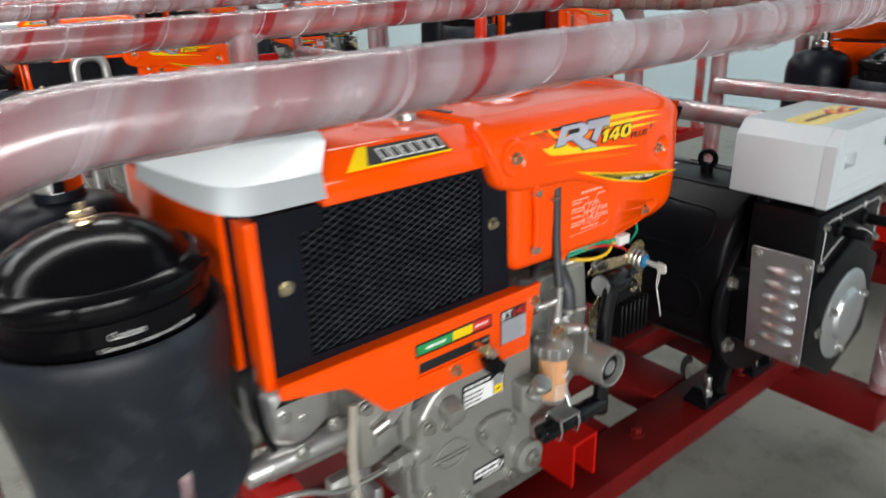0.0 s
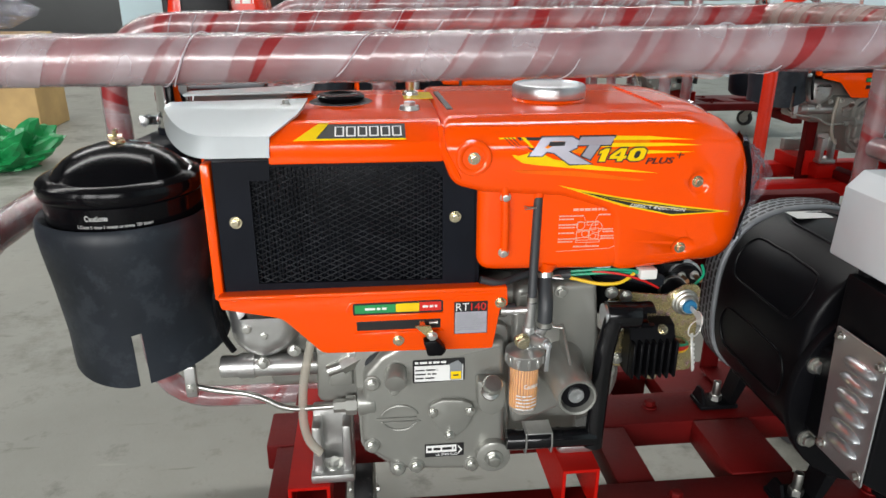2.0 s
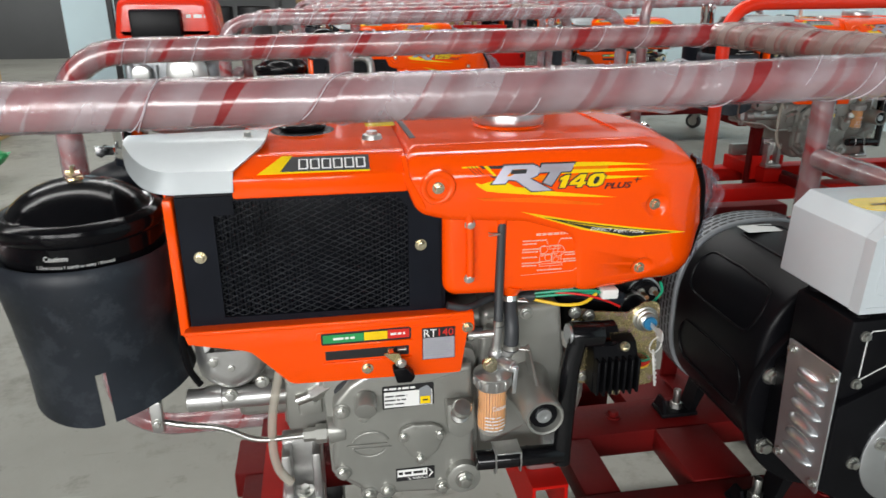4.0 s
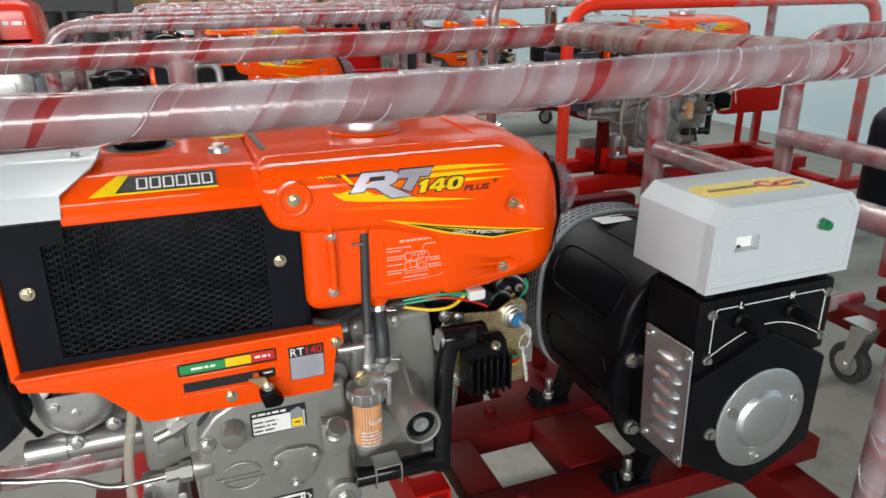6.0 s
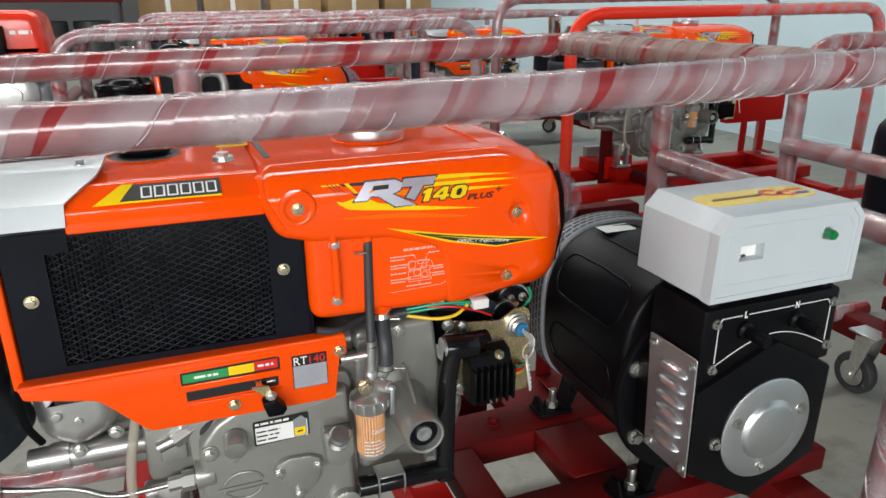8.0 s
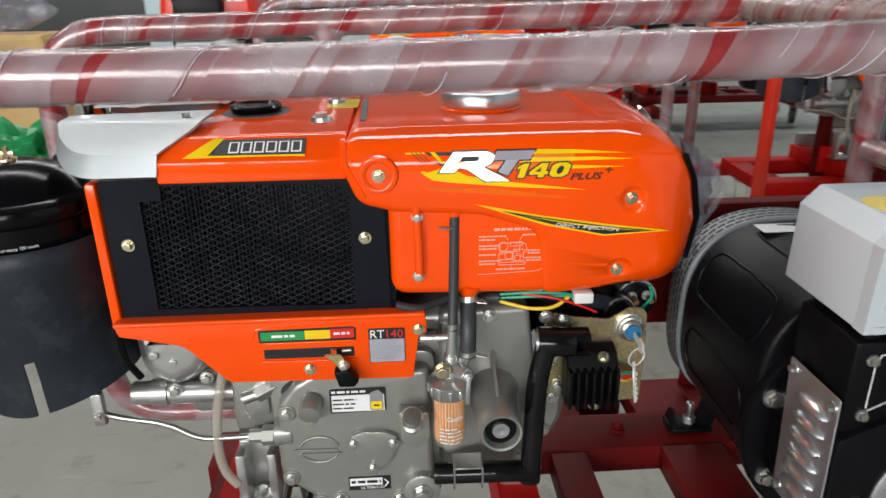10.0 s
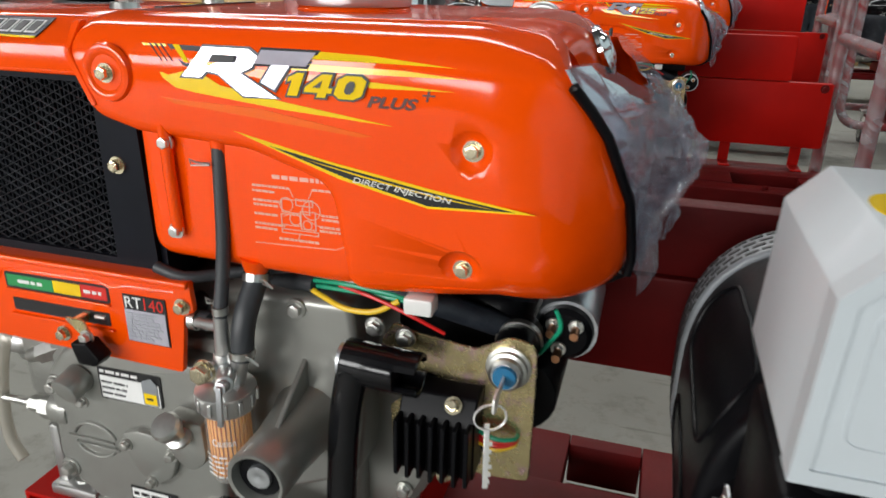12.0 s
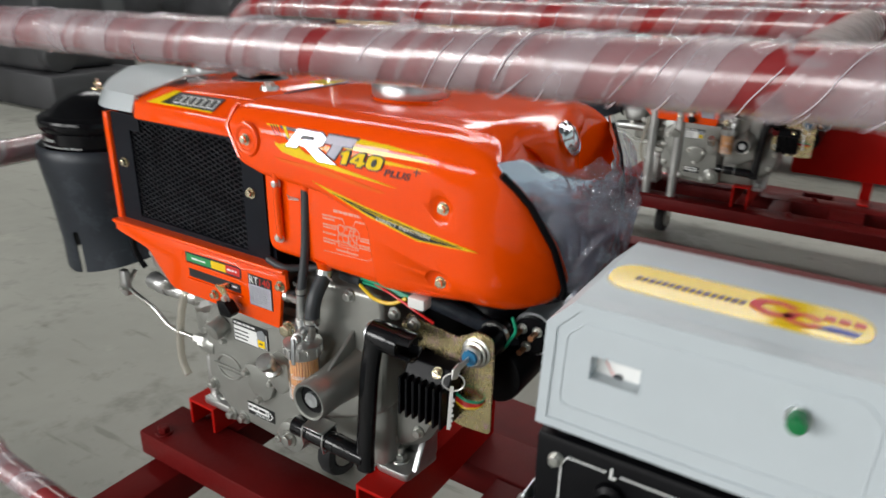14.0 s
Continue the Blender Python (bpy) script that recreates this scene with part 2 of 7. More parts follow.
def concrete_material():
    m, nt, p = base_mat("worn_concrete")
    n1 = noise_node(nt, 0.8, 6, 0.65)
    n2 = noise_node(nt, 9, 6, 0.7)
    n3 = noise_node(nt, 90, 3, 0.6)
    n4 = noise_node(nt, 2.6, 7, 0.72)
    n5 = noise_node(nt, 3.0, 4, 0.6, stretch=(1.2, 9.0, 1.0))
    c1 = ramp(nt, n1.outputs[0], [(0.3, (0.205, 0.205, 0.178)), (0.7, (0.300, 0.300, 0.262))])
    c2 = ramp(nt, n2.outputs[0], [(0.28, (0.42, 0.41, 0.39)), (0.43, (1, 1, 1)), (0.70, (1.0, 1.0, 1.0)), (0.8, (0.75, 0.74, 0.72))])
    c4 = ramp(nt, n4.outputs[0], [(0.34, (0.55, 0.54, 0.52)), (0.46, (1, 1, 1)), (0.62, (1, 1, 1)), (0.70, (1.22, 1.22, 1.2))])
    c5 = ramp(nt, n5.outputs[0], [(0.30, (0.62, 0.61, 0.59)), (0.36, (1, 1, 1)), (0.74, (1, 1, 1)), (0.78, (1.18, 1.18, 1.16))])
    out = c1.outputs[0]
    for fac, layer in ((0.75, c2), (0.8, c4), (0.8, c5)):
        mx = nt.nodes.new("ShaderNodeMix")
        mx.data_type, mx.blend_type = "RGBA", "MULTIPLY"
        mx.inputs[0].default_value = fac
        nt.links.new(out, mx.inputs[6])
        nt.links.new(layer.outputs[0], mx.inputs[7])
        out = mx.outputs[2]
    nt.links.new(out, p.inputs["Base Color"])
    r = nt.nodes.new("ShaderNodeMapRange")
    r.inputs[3].default_value, r.inputs[4].default_value = 0.38, 0.7
    nt.links.new(n2.outputs[0], r.inputs[0])
    nt.links.new(r.outputs[0], p.inputs["Roughness"])
    b = nt.nodes.new("ShaderNodeBump")
    b.inputs["Strength"].default_value, b.inputs["Distance"].default_value = 0.2, 0.003
    nt.links.new(n3.outputs[0], b.inputs["Height"])
    nt.links.new(b.outputs[0], p.inputs["Normal"])
    return m


FILM = film_material()
THINFILM = film_material("thin_stretch_film", (0.62, 0.55, 0.58), (0.74, 0.69, 0.72), 0.22, (0.13, 0.27), 0.06)
DUSTFILM = film_material("dusty_stretch_film", (0.36, 0.27, 0.235), (0.47, 0.38, 0.34), 0.5, (0.42, 0.60), 0.02)
CLEARFILM = clear_material("clear_film", (0.72, 0.72, 0.80), 0.10, 0.10, 0.8)
LENS = clear_material("lamp_lens", (0.70, 0.73, 0.82), 0.05, 0.12, 0.2)
BOWL = clear_material("filter_bowl_plastic", (0.95, 0.92, 0.88), 0.06, 0.14)
DRAINTUBE = clear_material("clear_vinyl_tube", (0.62, 0.58, 0.50), 0.2, 0.42)
CONCRETE = concrete_material()
WALLPAINT = surface("pale_blue_wall_paint", (0.60, 0.76, 0.81), 0.6, 0, 0, 0.05, 0.8, 60, 0.03, wear=(0.54, 0.64, 0.67), wear_at=0.7)
SHEET = surface("grey_sheet_metal", (0.085, 0.088, 0.09), 0.55, 0.3, 0, 0.1, 0.7, 40, 0.02)
FILTERPAPER = surface("orange_filter_paper", (0.86, 0.40, 0.09), 0.7, 0, 0, 0.1, 40, 200, 0.0)

# ---- mesh helpers ----
ORIGIN = {}


def thing(name, at, label, category, group="", kind=""):
    ob = new(name)
    ob.empty_display_size = 0.05
    ob.location = at
    ORIGIN[ob.name] = Vector(at)
    return tagged(ob, label, category, group, kind)


def finish(bm, mat, angle=38):
    bmesh.ops.recalc_face_normals(bm, faces=bm.faces)
    me = bpy.data.meshes.new("mesh")
    for f in bm.faces:
        f.smooth = len(f.verts) <= 4 or f.select
    bm.to_mesh(me)
    bm.free()
    me.set_sharp_from_angle(angle=radians(angle))
    me.materials.append(mat)
    return me


def part(name, bm, mat, parent, label="", angle=38, kind=""):
    """Links a bmesh drawn in world places as one mesh under a thing or a part."""
    o = ORIGIN[parent.name]
    bmesh.ops.translate(bm, verts=bm.verts, vec=-o)
    ob = new(name, finish(bm, mat, angle))
    ob.parent = parent
    ORIGIN[ob.name] = o
    return tagged(ob, label, kind=kind)


def solo(name, bm, mat, label, category, group="", kind="", angle=38, at=None):
    """One mesh that is a whole thing or a piece of the setting."""
    at = Vector(at or (0, 0, 0))
    bmesh.ops.translate(bm, verts=bm.verts, vec=-at)
    ob = new(name, finish(bm, mat, angle))
    ob.location = at
    ORIGIN[ob.name] = at
    return tagged(ob, label, category, group, kind)


def shared(name, me, parent, at, turn=None, label=""):
    """A part that shares its mesh with others."""
    ob = new(name, me)
    ob.parent = parent
    m = Matrix.Translation(Vector(at) - ORIGIN[parent.name])
    ob.matrix_basis = m @ turn if turn else m
    ORIGIN[ob.name] = ORIGIN[parent.name]
    return tagged(ob, label)


def B():
    return bmesh.new()


def add(bm, other):
    me = bpy.data.meshes.new("tmp")
    other.to_mesh(me)
    other.free()
    bm.from_mesh(me)
    bpy.data.meshes.remove(me)
    return bm


def box(x0, x1, y0, y1, z0, z1, bevel=0.0, seg=2):
    bm = B()
    bmesh.ops.create_cube(bm, size=1, matrix=Matrix.Translation(((x0 + x1) / 2, (y0 + y1) / 2, (z0 + z1) / 2)) @ Matrix.Diagonal((x1 - x0, y1 - y0, z1 - z0, 1)))
    if bevel:
        bmesh.ops.bevel(bm, geom=list(bm.edges), offset=bevel, segments=seg, affect="EDGES", profile=0.5)
    return bm


def rounded(pts, n=5):
    """A closed outline whose corners (u, v, radius) become arcs."""
    out = []
    k = len(pts)
    for i in range(k):
        a, b, c = Vector(pts[i - 1][:2]), Vector(pts[i][:2]), Vector(pts[(i + 1) % k][:2])
        r = pts[i][2] if len(pts[i]) > 2 else 0
        if r <= 0:
            out.append(b)
            continue
        u, w = (a - b).normalized(), (c - b).normalized()
        ang = u.angle(w)
        d = min(r / math.tan(ang / 2), (a - b).length * 0.49, (c - b).length * 0.49)
        for j in range(n + 1):
            s = j / n
            out.append((b + u * d) * (1 - s) ** 2 + b * 2 * s * (1 - s) + (b + w * d) * s ** 2)
    return out


def prism(outline, y0, y1, bevel=0.0, seg=2, plane="xz"):
    """An outline in one plane, drawn out along the third axis, with eased edges on both faces."""
    def place(u, v, d):
        return {"xz": (u, d, v), "xy": (u, v, d), "yz": (d, u, v)}[plane]
    bm = B()
    lo = [bm.verts.new(place(p[0], p[1], y0)) for p in outline]
    hi = [bm.verts.new(place(p[0], p[1], y1)) for p in outline]
    k = len(outline)
    f0, f1 = bm.faces.new(lo), bm.faces.new(hi)
    for i in range(k):
        bm.faces.new((lo[i], lo[(i + 1) % k], hi[(i + 1) % k], hi[i]))
    bmesh.ops.recalc_face_normals(bm, faces=bm.faces)
    if bevel:
        bmesh.ops.bevel(bm, geom=list(f0.edges) + list(f1.edges), offset=bevel, segments=seg, affect="EDGES", profile=0.5)
    return bm


def cyl(p0, p1, r0, r1=None, seg=20, bevel=0.0):
    p0, p1 = Vector(p0), Vector(p1)
    r1 = r0 if r1 is None else r1
    bm = B()
    bmesh.ops.create_cone(bm, cap_ends=True, segments=seg, radius1=r0, radius2=r1, depth=(p1 - p0).length)
    if bevel:
        caps = [f for f in bm.faces if len(f.verts) > 4]
        bmesh.ops.bevel(bm, geom=[e for f in caps for e in f.edges], offset=bevel, segments=2, affect="EDGES", profile=0.5)
    turn = Vector((0, 0, 1)).rotation_difference(p1 - p0).to_matrix().to_4x4()
    bmesh.ops.transform(bm, matrix=Matrix.Translation((p0 + p1) / 2) @ turn, verts=bm.verts)
    return bm


def lathe(profile, at, axis=(0, 0, 1), seg=28):
    """A turned body: profile of (radius, height along the axis)."""
    bm = B()
    rings = []
    for r, h in profile:
        if r < 1e-5:
            rings.append([bm.verts.new((0, 0, h))])
        else:
            rings.append([bm.verts.new((r * math.cos(2 * math.pi * i / seg), r * math.sin(2 * math.pi * i / seg), h)) for i in range(seg)])
    for a, b in zip(rings, rings[1:]):
        for i in range(seg):
            q = [a[i % len(a)], a[(i + 1) % len(a)], b[(i + 1) % len(b)], b[i % len(b)]]
            q = list(dict.fromkeys(q))
            if len(q) > 2:
                bm.faces.new(q)
    turn = Vector((0, 0, 1)).rotation_difference(Vector(axis)).to_matrix().to_4x4()
    bmesh.ops.transform(bm, matrix=Matrix.Translation(at) @ turn, verts=bm.verts)
    return bm


def bent(pts, radius=0.05, n=6):
    """A polyline whose corners are bent with the given radius."""
    pts = [Vector(p) for p in pts]
    out = [pts[0]]
    for a, b, c in zip(pts, pts[1:], pts[2:]):
        u, w = (a - b), (c - b)
        d = min(radius, u.length * 0.49, w.length * 0.49)
        u.normalize()
        w.normalize()
        for j in range(n + 1):
            s = j / n
            out.append((b + u * d) * (1 - s) ** 2 + b * 2 * s * (1 - s) + (b + w * d) * s ** 2)
    out.append(pts[-1])
    return out


def frames_along(pts):
    pts = [Vector(p) for p in pts]
    tang = []
    for i in range(len(pts)):
        a, b = pts[max(0, i - 1)], pts[min(len(pts) - 1, i + 1)]
        tang.append((b - a).normalized())
    u = tang[0].orthogonal().normalized()
    res = []
    for i, t in enumerate(tang):
        if i:
            u = tang[i - 1].rotation_difference(t) @ u
        u = (u - t * u.dot(t)).normalized()
        res.append((pts[i], u, t.cross(u)))
    return res


def tube(pts, r, seg=16):
    bm = B()
    rings = []
    for p, u, v in frames_along(pts):
        rings.append([bm.verts.new(p + (u * math.cos(2 * math.pi * i / seg) + v * math.sin(2 * math.pi * i / seg)) * r) for i in range(seg)])
    for a, b in zip(rings, rings[1:]):
        for i in range(seg):
            bm.faces.new((a[i], a[(i + 1) % seg], b[(i + 1) % seg], b[i]))
    bm.faces.new(rings[0])
    bm.faces.new(rings[-1])
    return bm


def spiral_film(pts, r, pitch=0.08, share=0.66, seg=18, seed=1, start=0.0, end=0.0):
    """A ribbon of film wound round a tube along its path, with uneven edges and small wrinkles."""
    rnd = random.Random(seed)
    fr = frames_along(pts)
    dist = [0.0]
    for a, b in zip(fr, fr[1:]):
        dist.append(dist[-1] + (b[0] - a[0]).length)
    total = dist[-1] - end

    def at(s):
        s = max(0.0, min(dist[-1], s))
        i = 0
        while i < len(dist) - 2 and dist[i + 1] < s:
            i += 1
        k = (s - dist[i]) / max(1e-6, dist[i + 1] - dist[i])
        a, b = fr[i], fr[i + 1]
        return a[0].lerp(b[0], k), a[1].lerp(b[1], k).normalized(), a[2].lerp(b[2], k).normalized()

    bm = B()
    n = int((total - start) / pitch * seg)
    wob = [rnd.uniform(-0.16, 0.16) for _ in range(n // seg + 3)]
    layer = bm.loops.layers.uv.new("winding")
    for shift, width, over in ((0.0, min(1.03, share * 1.72), 0.0), (0.24, share * 0.92, 0.0007)):
        rows = []
        for i in range(n + 1):
            ang = -2 * math.pi * i / seg
            s0 = start + (i / seg + shift) * pitch
            k = i / seg
            w0 = wob[int(k)] * (1 - k % 1) + wob[int(k) + 1] * (k % 1)
            row = []
            for j in range(5):
                s = s0 + (w0 * 0.5 + (width + w0) * j / 4) * pitch
                p, u, v = at(s)
                lift = 0.0011 + over + (0.0002 if j in (0, 4) else 0) + rnd.uniform(0, 0.00006)
                row.append(bm.verts.new(p + (u * math.cos(ang) + v * math.sin(ang)) * (r + lift)))
            rows.append(row)
        for i, (a, b) in enumerate(zip(rows, rows[1:])):
            for j in range(4):
                fc = bm.faces.new((a[j], a[j + 1], b[j + 1], b[j]))
                for lp, (du, dv) in zip(fc.loops, ((0, 0), (0, 1), (1, 1), (1, 0))):
                    lp[layer].uv = ((i + du) / seg + shift * 9, (j + dv) / 4 + (0.0 if shift else 2.0))
    # short pulled folds here and there
    s = start + rnd.uniform(0.02, 0.1)
    while s < total - 0.06:
        a0, run, adv, w = rnd.uniform(0, 6.28), rnd.uniform(0.7, 1.9), rnd.uniform(0.025, 0.07), rnd.uniform(0.0012, 0.0028)
        row0 = None
        for i in range(9):
            k = i / 8
            p, u, v = at(s + adv * k)
            t = (at(s + adv * k + 0.004)[0] - p).normalized()
            ang = a0 - run * k
            out = u * math.cos(ang) + v * math.sin(ang)
            h = w * math.sin(math.pi * k) + 0.0002
            row = [bm.verts.new(p + out * (r + 0.0020) - t * h), bm.verts.new(p + out * (r + 0.0020 + h * 0.9)), bm.verts.new(p + out * (r + 0.0020) + t * h)]
            if row0:
                for j in range(2):
                    fc = bm.faces.new((row0[j], row0[j + 1], row[j + 1], row[j]))
                    for lp in fc.loops:
                        lp[layer].uv = (k, 0.95)
            row0 = row
        s += rnd.uniform(0.02, 0.16)
    return bm


def crumple(at, sx, sy, sz, seed, n=7):
    """A torn, puckered bunch of film."""
    rnd = random.Random(seed)
    bm = B()
    bmesh.ops.create_icosphere(bm, subdivisions=3, radius=1)
    for v in bm.verts:
        k = 0.72 + 0.5 * noise.noise(v.co * 2.3 + Vector((seed, 0, 0))) + rnd.uniform(-0.12, 0.12)
        v.co = Vector((v.co.x * sx * k, v.co.y * sy * k, v.co.z * sz * k)) + Vector(at)
    layer = bm.loops.layers.uv.new("winding")
    for fc in bm.faces:
        for lp in fc.loops:
            lp[layer].uv = (lp.vert.co.x * 12, 0.4 + lp.vert.co.z * 4)
    return bm


def pillow(outline, y0, y1, r, top_depth=0.0, top_inset=0.0, end_depth=0.0, end_inset=0.0, steps=7):
    """A sheet-metal shell: an outline in x and z, drawn from y0 to y1 with round edges; where it faces up the edge is a wide slope."""
    k = len(outline)
    norm = []
    for i in range(k):
        t = (outline[(i + 1) % k] - outline[i - 1]).normalized()
        norm.append(Vector((t.y, -t.x)))
    area = sum(outline[i - 1].x * outline[i].y - outline[i].x * outline[i - 1].y for i in range(k))
    if area < 0:
        norm = [-n for n in norm]
    bm = B()

    def layer(a, front):
        ring = []
        for p, n in zip(outline, norm):
            w = min(1.0, max(0.0, (n.y - 0.35) / 0.5))
            w = w * w * (3 - 2 * w) if top_depth else 0
            d1, i1 = r * (1 - math.cos(a)), r * (1 - math.sin(a))
            f, g = 1 - math.cos(a), 1 - math.sin(a)
            e = min(1.0, max(0.0, (n.x - 0.15) / 0.5)) if end_depth else 0.0
            e = e * e * (3 - 2 * e)
            d, s = d1 * (1 - w) + top_depth * f * w, i1 * (1 - w) + top_inset * g * w
            d, s = d * (1 - e) + end_depth * (1 - math.cos(a)) * e, s * (1 - e) + end_inset * (1 - math.sin(a)) * e
            q = p - n * s
            ring.append(bm.verts.new((q.x, (y0 + d) if front else (y1 - d), q.y)))
        return ring

    rings = [layer(math.pi / 2 * i / steps, True) for i in range(steps + 1)] + [layer(math.pi / 2 * i / steps, False) for i in range(steps, -1, -1)]
    bm.faces.new(rings[0])
    bm.faces.new(rings[-1])
    for a, b in zip(rings, rings[1:]):
        for i in range(k):
            bm.faces.new((a[i], a[(i + 1) % k], b[(i + 1) % k], b[i]))
    return bm


def text_bm(txt, x0, x1, z0, z1, y, depth=0.0006, shear=0.0, fat=0.0):
    """Letters that face -y, fitted into a rectangle."""
    cu = bpy.data.curves.new("txt", "FONT")
    cu.body, cu.shear, cu.offset, cu.resolution_u = txt, shear, fat, 3
    ob = bpy.data.objects.new("txt", cu)
    scene.collection.objects.link(ob)
    bpy.context.view_layer.update()
    me = bpy.data.meshes.new_from_object(ob.evaluated_get(bpy.context.evaluated_depsgraph_get()))
    bpy.data.objects.remove(ob)
    bm = B()
    bm.from_mesh(me)
    bpy.data.meshes.remove(me)
    xs, ys = [v.co.x for v in bm.verts], [v.co.y for v in bm.verts]
    ax, ay = (x1 - x0) / (max(xs) - min(xs)), (z1 - z0) / (max(ys) - min(ys))
    lx, ly = min(xs), min(ys)
    for v in bm.verts:
        v.co = Vector((x0 + (v.co.x - lx) * ax, y, z0 + (v.co.y - ly) * ay))
    g = bmesh.ops.extrude_face_region(bm, geom=list(bm.faces))
    bmesh.ops.translate(bm, verts=[e for e in g["geom"] if isinstance(e, bmesh.types.BMVert)], vec=(0, -depth, 0))
    return bm


def bars(x0, x1, z0, z1, y, rows, seed, depth=0.0005, gap=0.45):
    """Rows of short bars in place of small print."""
    rnd = random.Random(seed)
    bm = B()
    h = (z1 - z0) / rows
    for i in range(rows):
        x = x0
        z = z1 - (i + 1) * h
        stop = x1 - rnd.random() * 0.35 * (x1 - x0)
        while x < stop:
            w = min(rnd.uniform(0.6, 2.4) * h, stop - x)
            add(bm, box(x, x + w, y - depth, y, z + gap * h * 0.5, z + h * (1 - gap * 0.5)))
            x += w + 0.35 * h
    return bm


def move(bm, m):
    bmesh.ops.transform(bm, matrix=m, verts=bm.verts)
    return bm


def hex_bolt(r, h, mat, washer=1.45):
    """A flanged hex bolt whose head points along -y."""
    bm = cyl((0, 0, 0), (0, -h * 0.22, 0), r * washer, r * washer * 0.96, 18)
    add(bm, cyl((0, -h * 0.2, 0), (0, -h, 0), r, r * 0.97, 6, bevel=r * 0.08))
    add(bm, cyl((0, -h, 0), (0, -h * 1.04, 0), r * 0.62, r * 0.6, 12))
    return finish(bm, mat, 30)


BOLT_S, BOLT_M, BOLT_L = hex_bolt(0.0052, 0.007, ZINC), hex_bolt(0.0068, 0.009, ZINC), hex_bolt(0.010, 0.012, ZINC)
NUT_Y = hex_bolt(0.0056, 0.008, BRASS, 1.5)
UPWARD = Euler((radians(-90), 0, 0)).to_matrix().to_4x4()
TO_LEFT = Euler((0, 0, radians(-90))).to_matrix().to_4x4()

# ---- hall ----
HX0, HX1, HY0, HY1, HZ = -9.0, 5.05, -7.0, 13.0, 5.5
solo("floor", box(HX0 - 0.2, HX1 + 0.2, HY0 - 0.2, HY1 + 0.2, FLOOR - 0.2, FLOOR), CONCRETE, "worn grey concrete workshop floor with stains", "floor", kind="structure")
solo("wall_east", box(HX1, HX1 + 0.2, HY0, HY1, FLOOR, HZ), WALLPAINT, "pale blue-grey painted workshop wall", "wall", kind="structure")
solo("wall_north", box(HX0, HX1, HY1, HY1 + 0.2, FLOOR, HZ), SHEET, "dim grey sheet wall at the back of the hall", "wall", kind="structure")
solo("wall_west", box(HX0 - 0.2, HX0, HY0, HY1, FLOOR, HZ), SHEET, "grey sheet wall of the hall", "wall", kind="structure")
# wall out of view; its openings fit the two window lamps
south = box(HX0, HX1, HY0 - 0.2, HY0, FLOOR, 1.45)
add(south, box(HX0, HX1, HY0 - 0.2, HY0, 4.35, HZ))
add(south, box(-1.8, 1.8, HY0 - 0.2, HY0, 3.1, 4.35))
for xa, xb in ((HX0, -8.8), (-2.2, -1.8), (1.8, HX1)):
    add(south, box(xa, xb, HY0 - 0.2, HY0, 1.45, 4.35))
solo("wall_south", south, SHEET, "grey sheet wall with two wide window bands", "wall", kind="structure")
# roof out of view, added to close the hall around the overhead fill lamps
roof = B()
for ya, yb in ((HY0, 3.25), (3.95, 8.8), (10.4, HY1)):
    add(roof, box(HX0, HX1, ya, yb, HZ, HZ + 0.15))
for ya, yb, xa, xb in ((3.25, 3.95, -7.1, 4.1), (8.8, 10.4, -7.1, 4.1)):
    add(roof, box(HX0, xa, ya, yb, HZ, HZ + 0.15))
    add(roof, box(xb, HX1, ya, yb, HZ, HZ + 0.15))
solo("ceiling", roof, SHEET, "unseen grey sheet roof with long openings over the lamps", "ceiling", kind="structure")
solo("baseboard", box(HX1 - 0.012, HX1 - 0.002, 0.0, HY1, FLOOR, FLOOR + 0.10), WALLPAINT, "pale painted skirting along the wall", "skirting", kind="structure")


# ---- generator frames ----
def caster(parent, x, y, top, yaw=0.0, wheel_r=0.063):
    """A swivel caster whose wheel stands on the floor."""
    zc = FLOOR + wheel_r
    m = Matrix.Translation((x, y, 0)) @ Euler((0, 0, yaw)).to_matrix().to_4x4() @ Matrix.Translation((-x, -y, 0))
    bm = box(x - 0.045, x + 0.045, y - 0.04, y + 0.04, top - 0.005, top, 0.001, 1)
    add(bm, cyl((x, y, top - 0.02), (x, y, top - 0.004), 0.026, 0.030, 16))
    for s in (-1, 1):
        add(bm, prism([(x - 0.028, top - 0.018), (x + 0.028, top - 0.018), (x + 0.038, zc - 0.014), (x + 0.014, zc - 0.016)], y + s * 0.024 - 0.0015, y + s * 0.024 + 0.0015))
    add(bm, cyl((x + 0.026, y - 0.032, zc), (x + 0.026, y + 0.032, zc), 0.007, seg=8))
    fork = part("caster", move(bm, m), ZINC, parent, "zinc-plated swivel caster with a rubber wheel")
    w = lathe([(0.012, -0.019), (wheel_r * 0.62, -0.017), (wheel_r * 0.66, -0.013), (wheel_r * 0.70, -0.019), (wheel_r * 0.94, -0.017), (wheel_r, -0.010), (wheel_r, 0.010),
               (wheel_r * 0.94, 0.017), (wheel_r * 0.70, 0.019), (wheel_r * 0.66, 0.013), (wheel_r * 0.62, 0.017), (0.012, 0.019)], (x + 0.026, y, zc), (0, 1, 0))
    part("wheel", move(w, m), TYRE, fork)
    hub = lathe([(0.0, -0.0215), (0.010, -0.021), (0.014, -0.0195), (wheel_r * 0.5, -0.0185), (wheel_r * 0.6, -0.0172), (wheel_r * 0.6, 0.0172), (wheel_r * 0.5, 0.0185), (0.014, 0.0195), (0.010, 0.021), (0.0, 0.0215)], (x + 0.026, y, zc), (0, 1, 0))
    part("hub", move(hub, m), ZINC, fork, "grey metal wheel hub")


TUBE_R = 0.0225


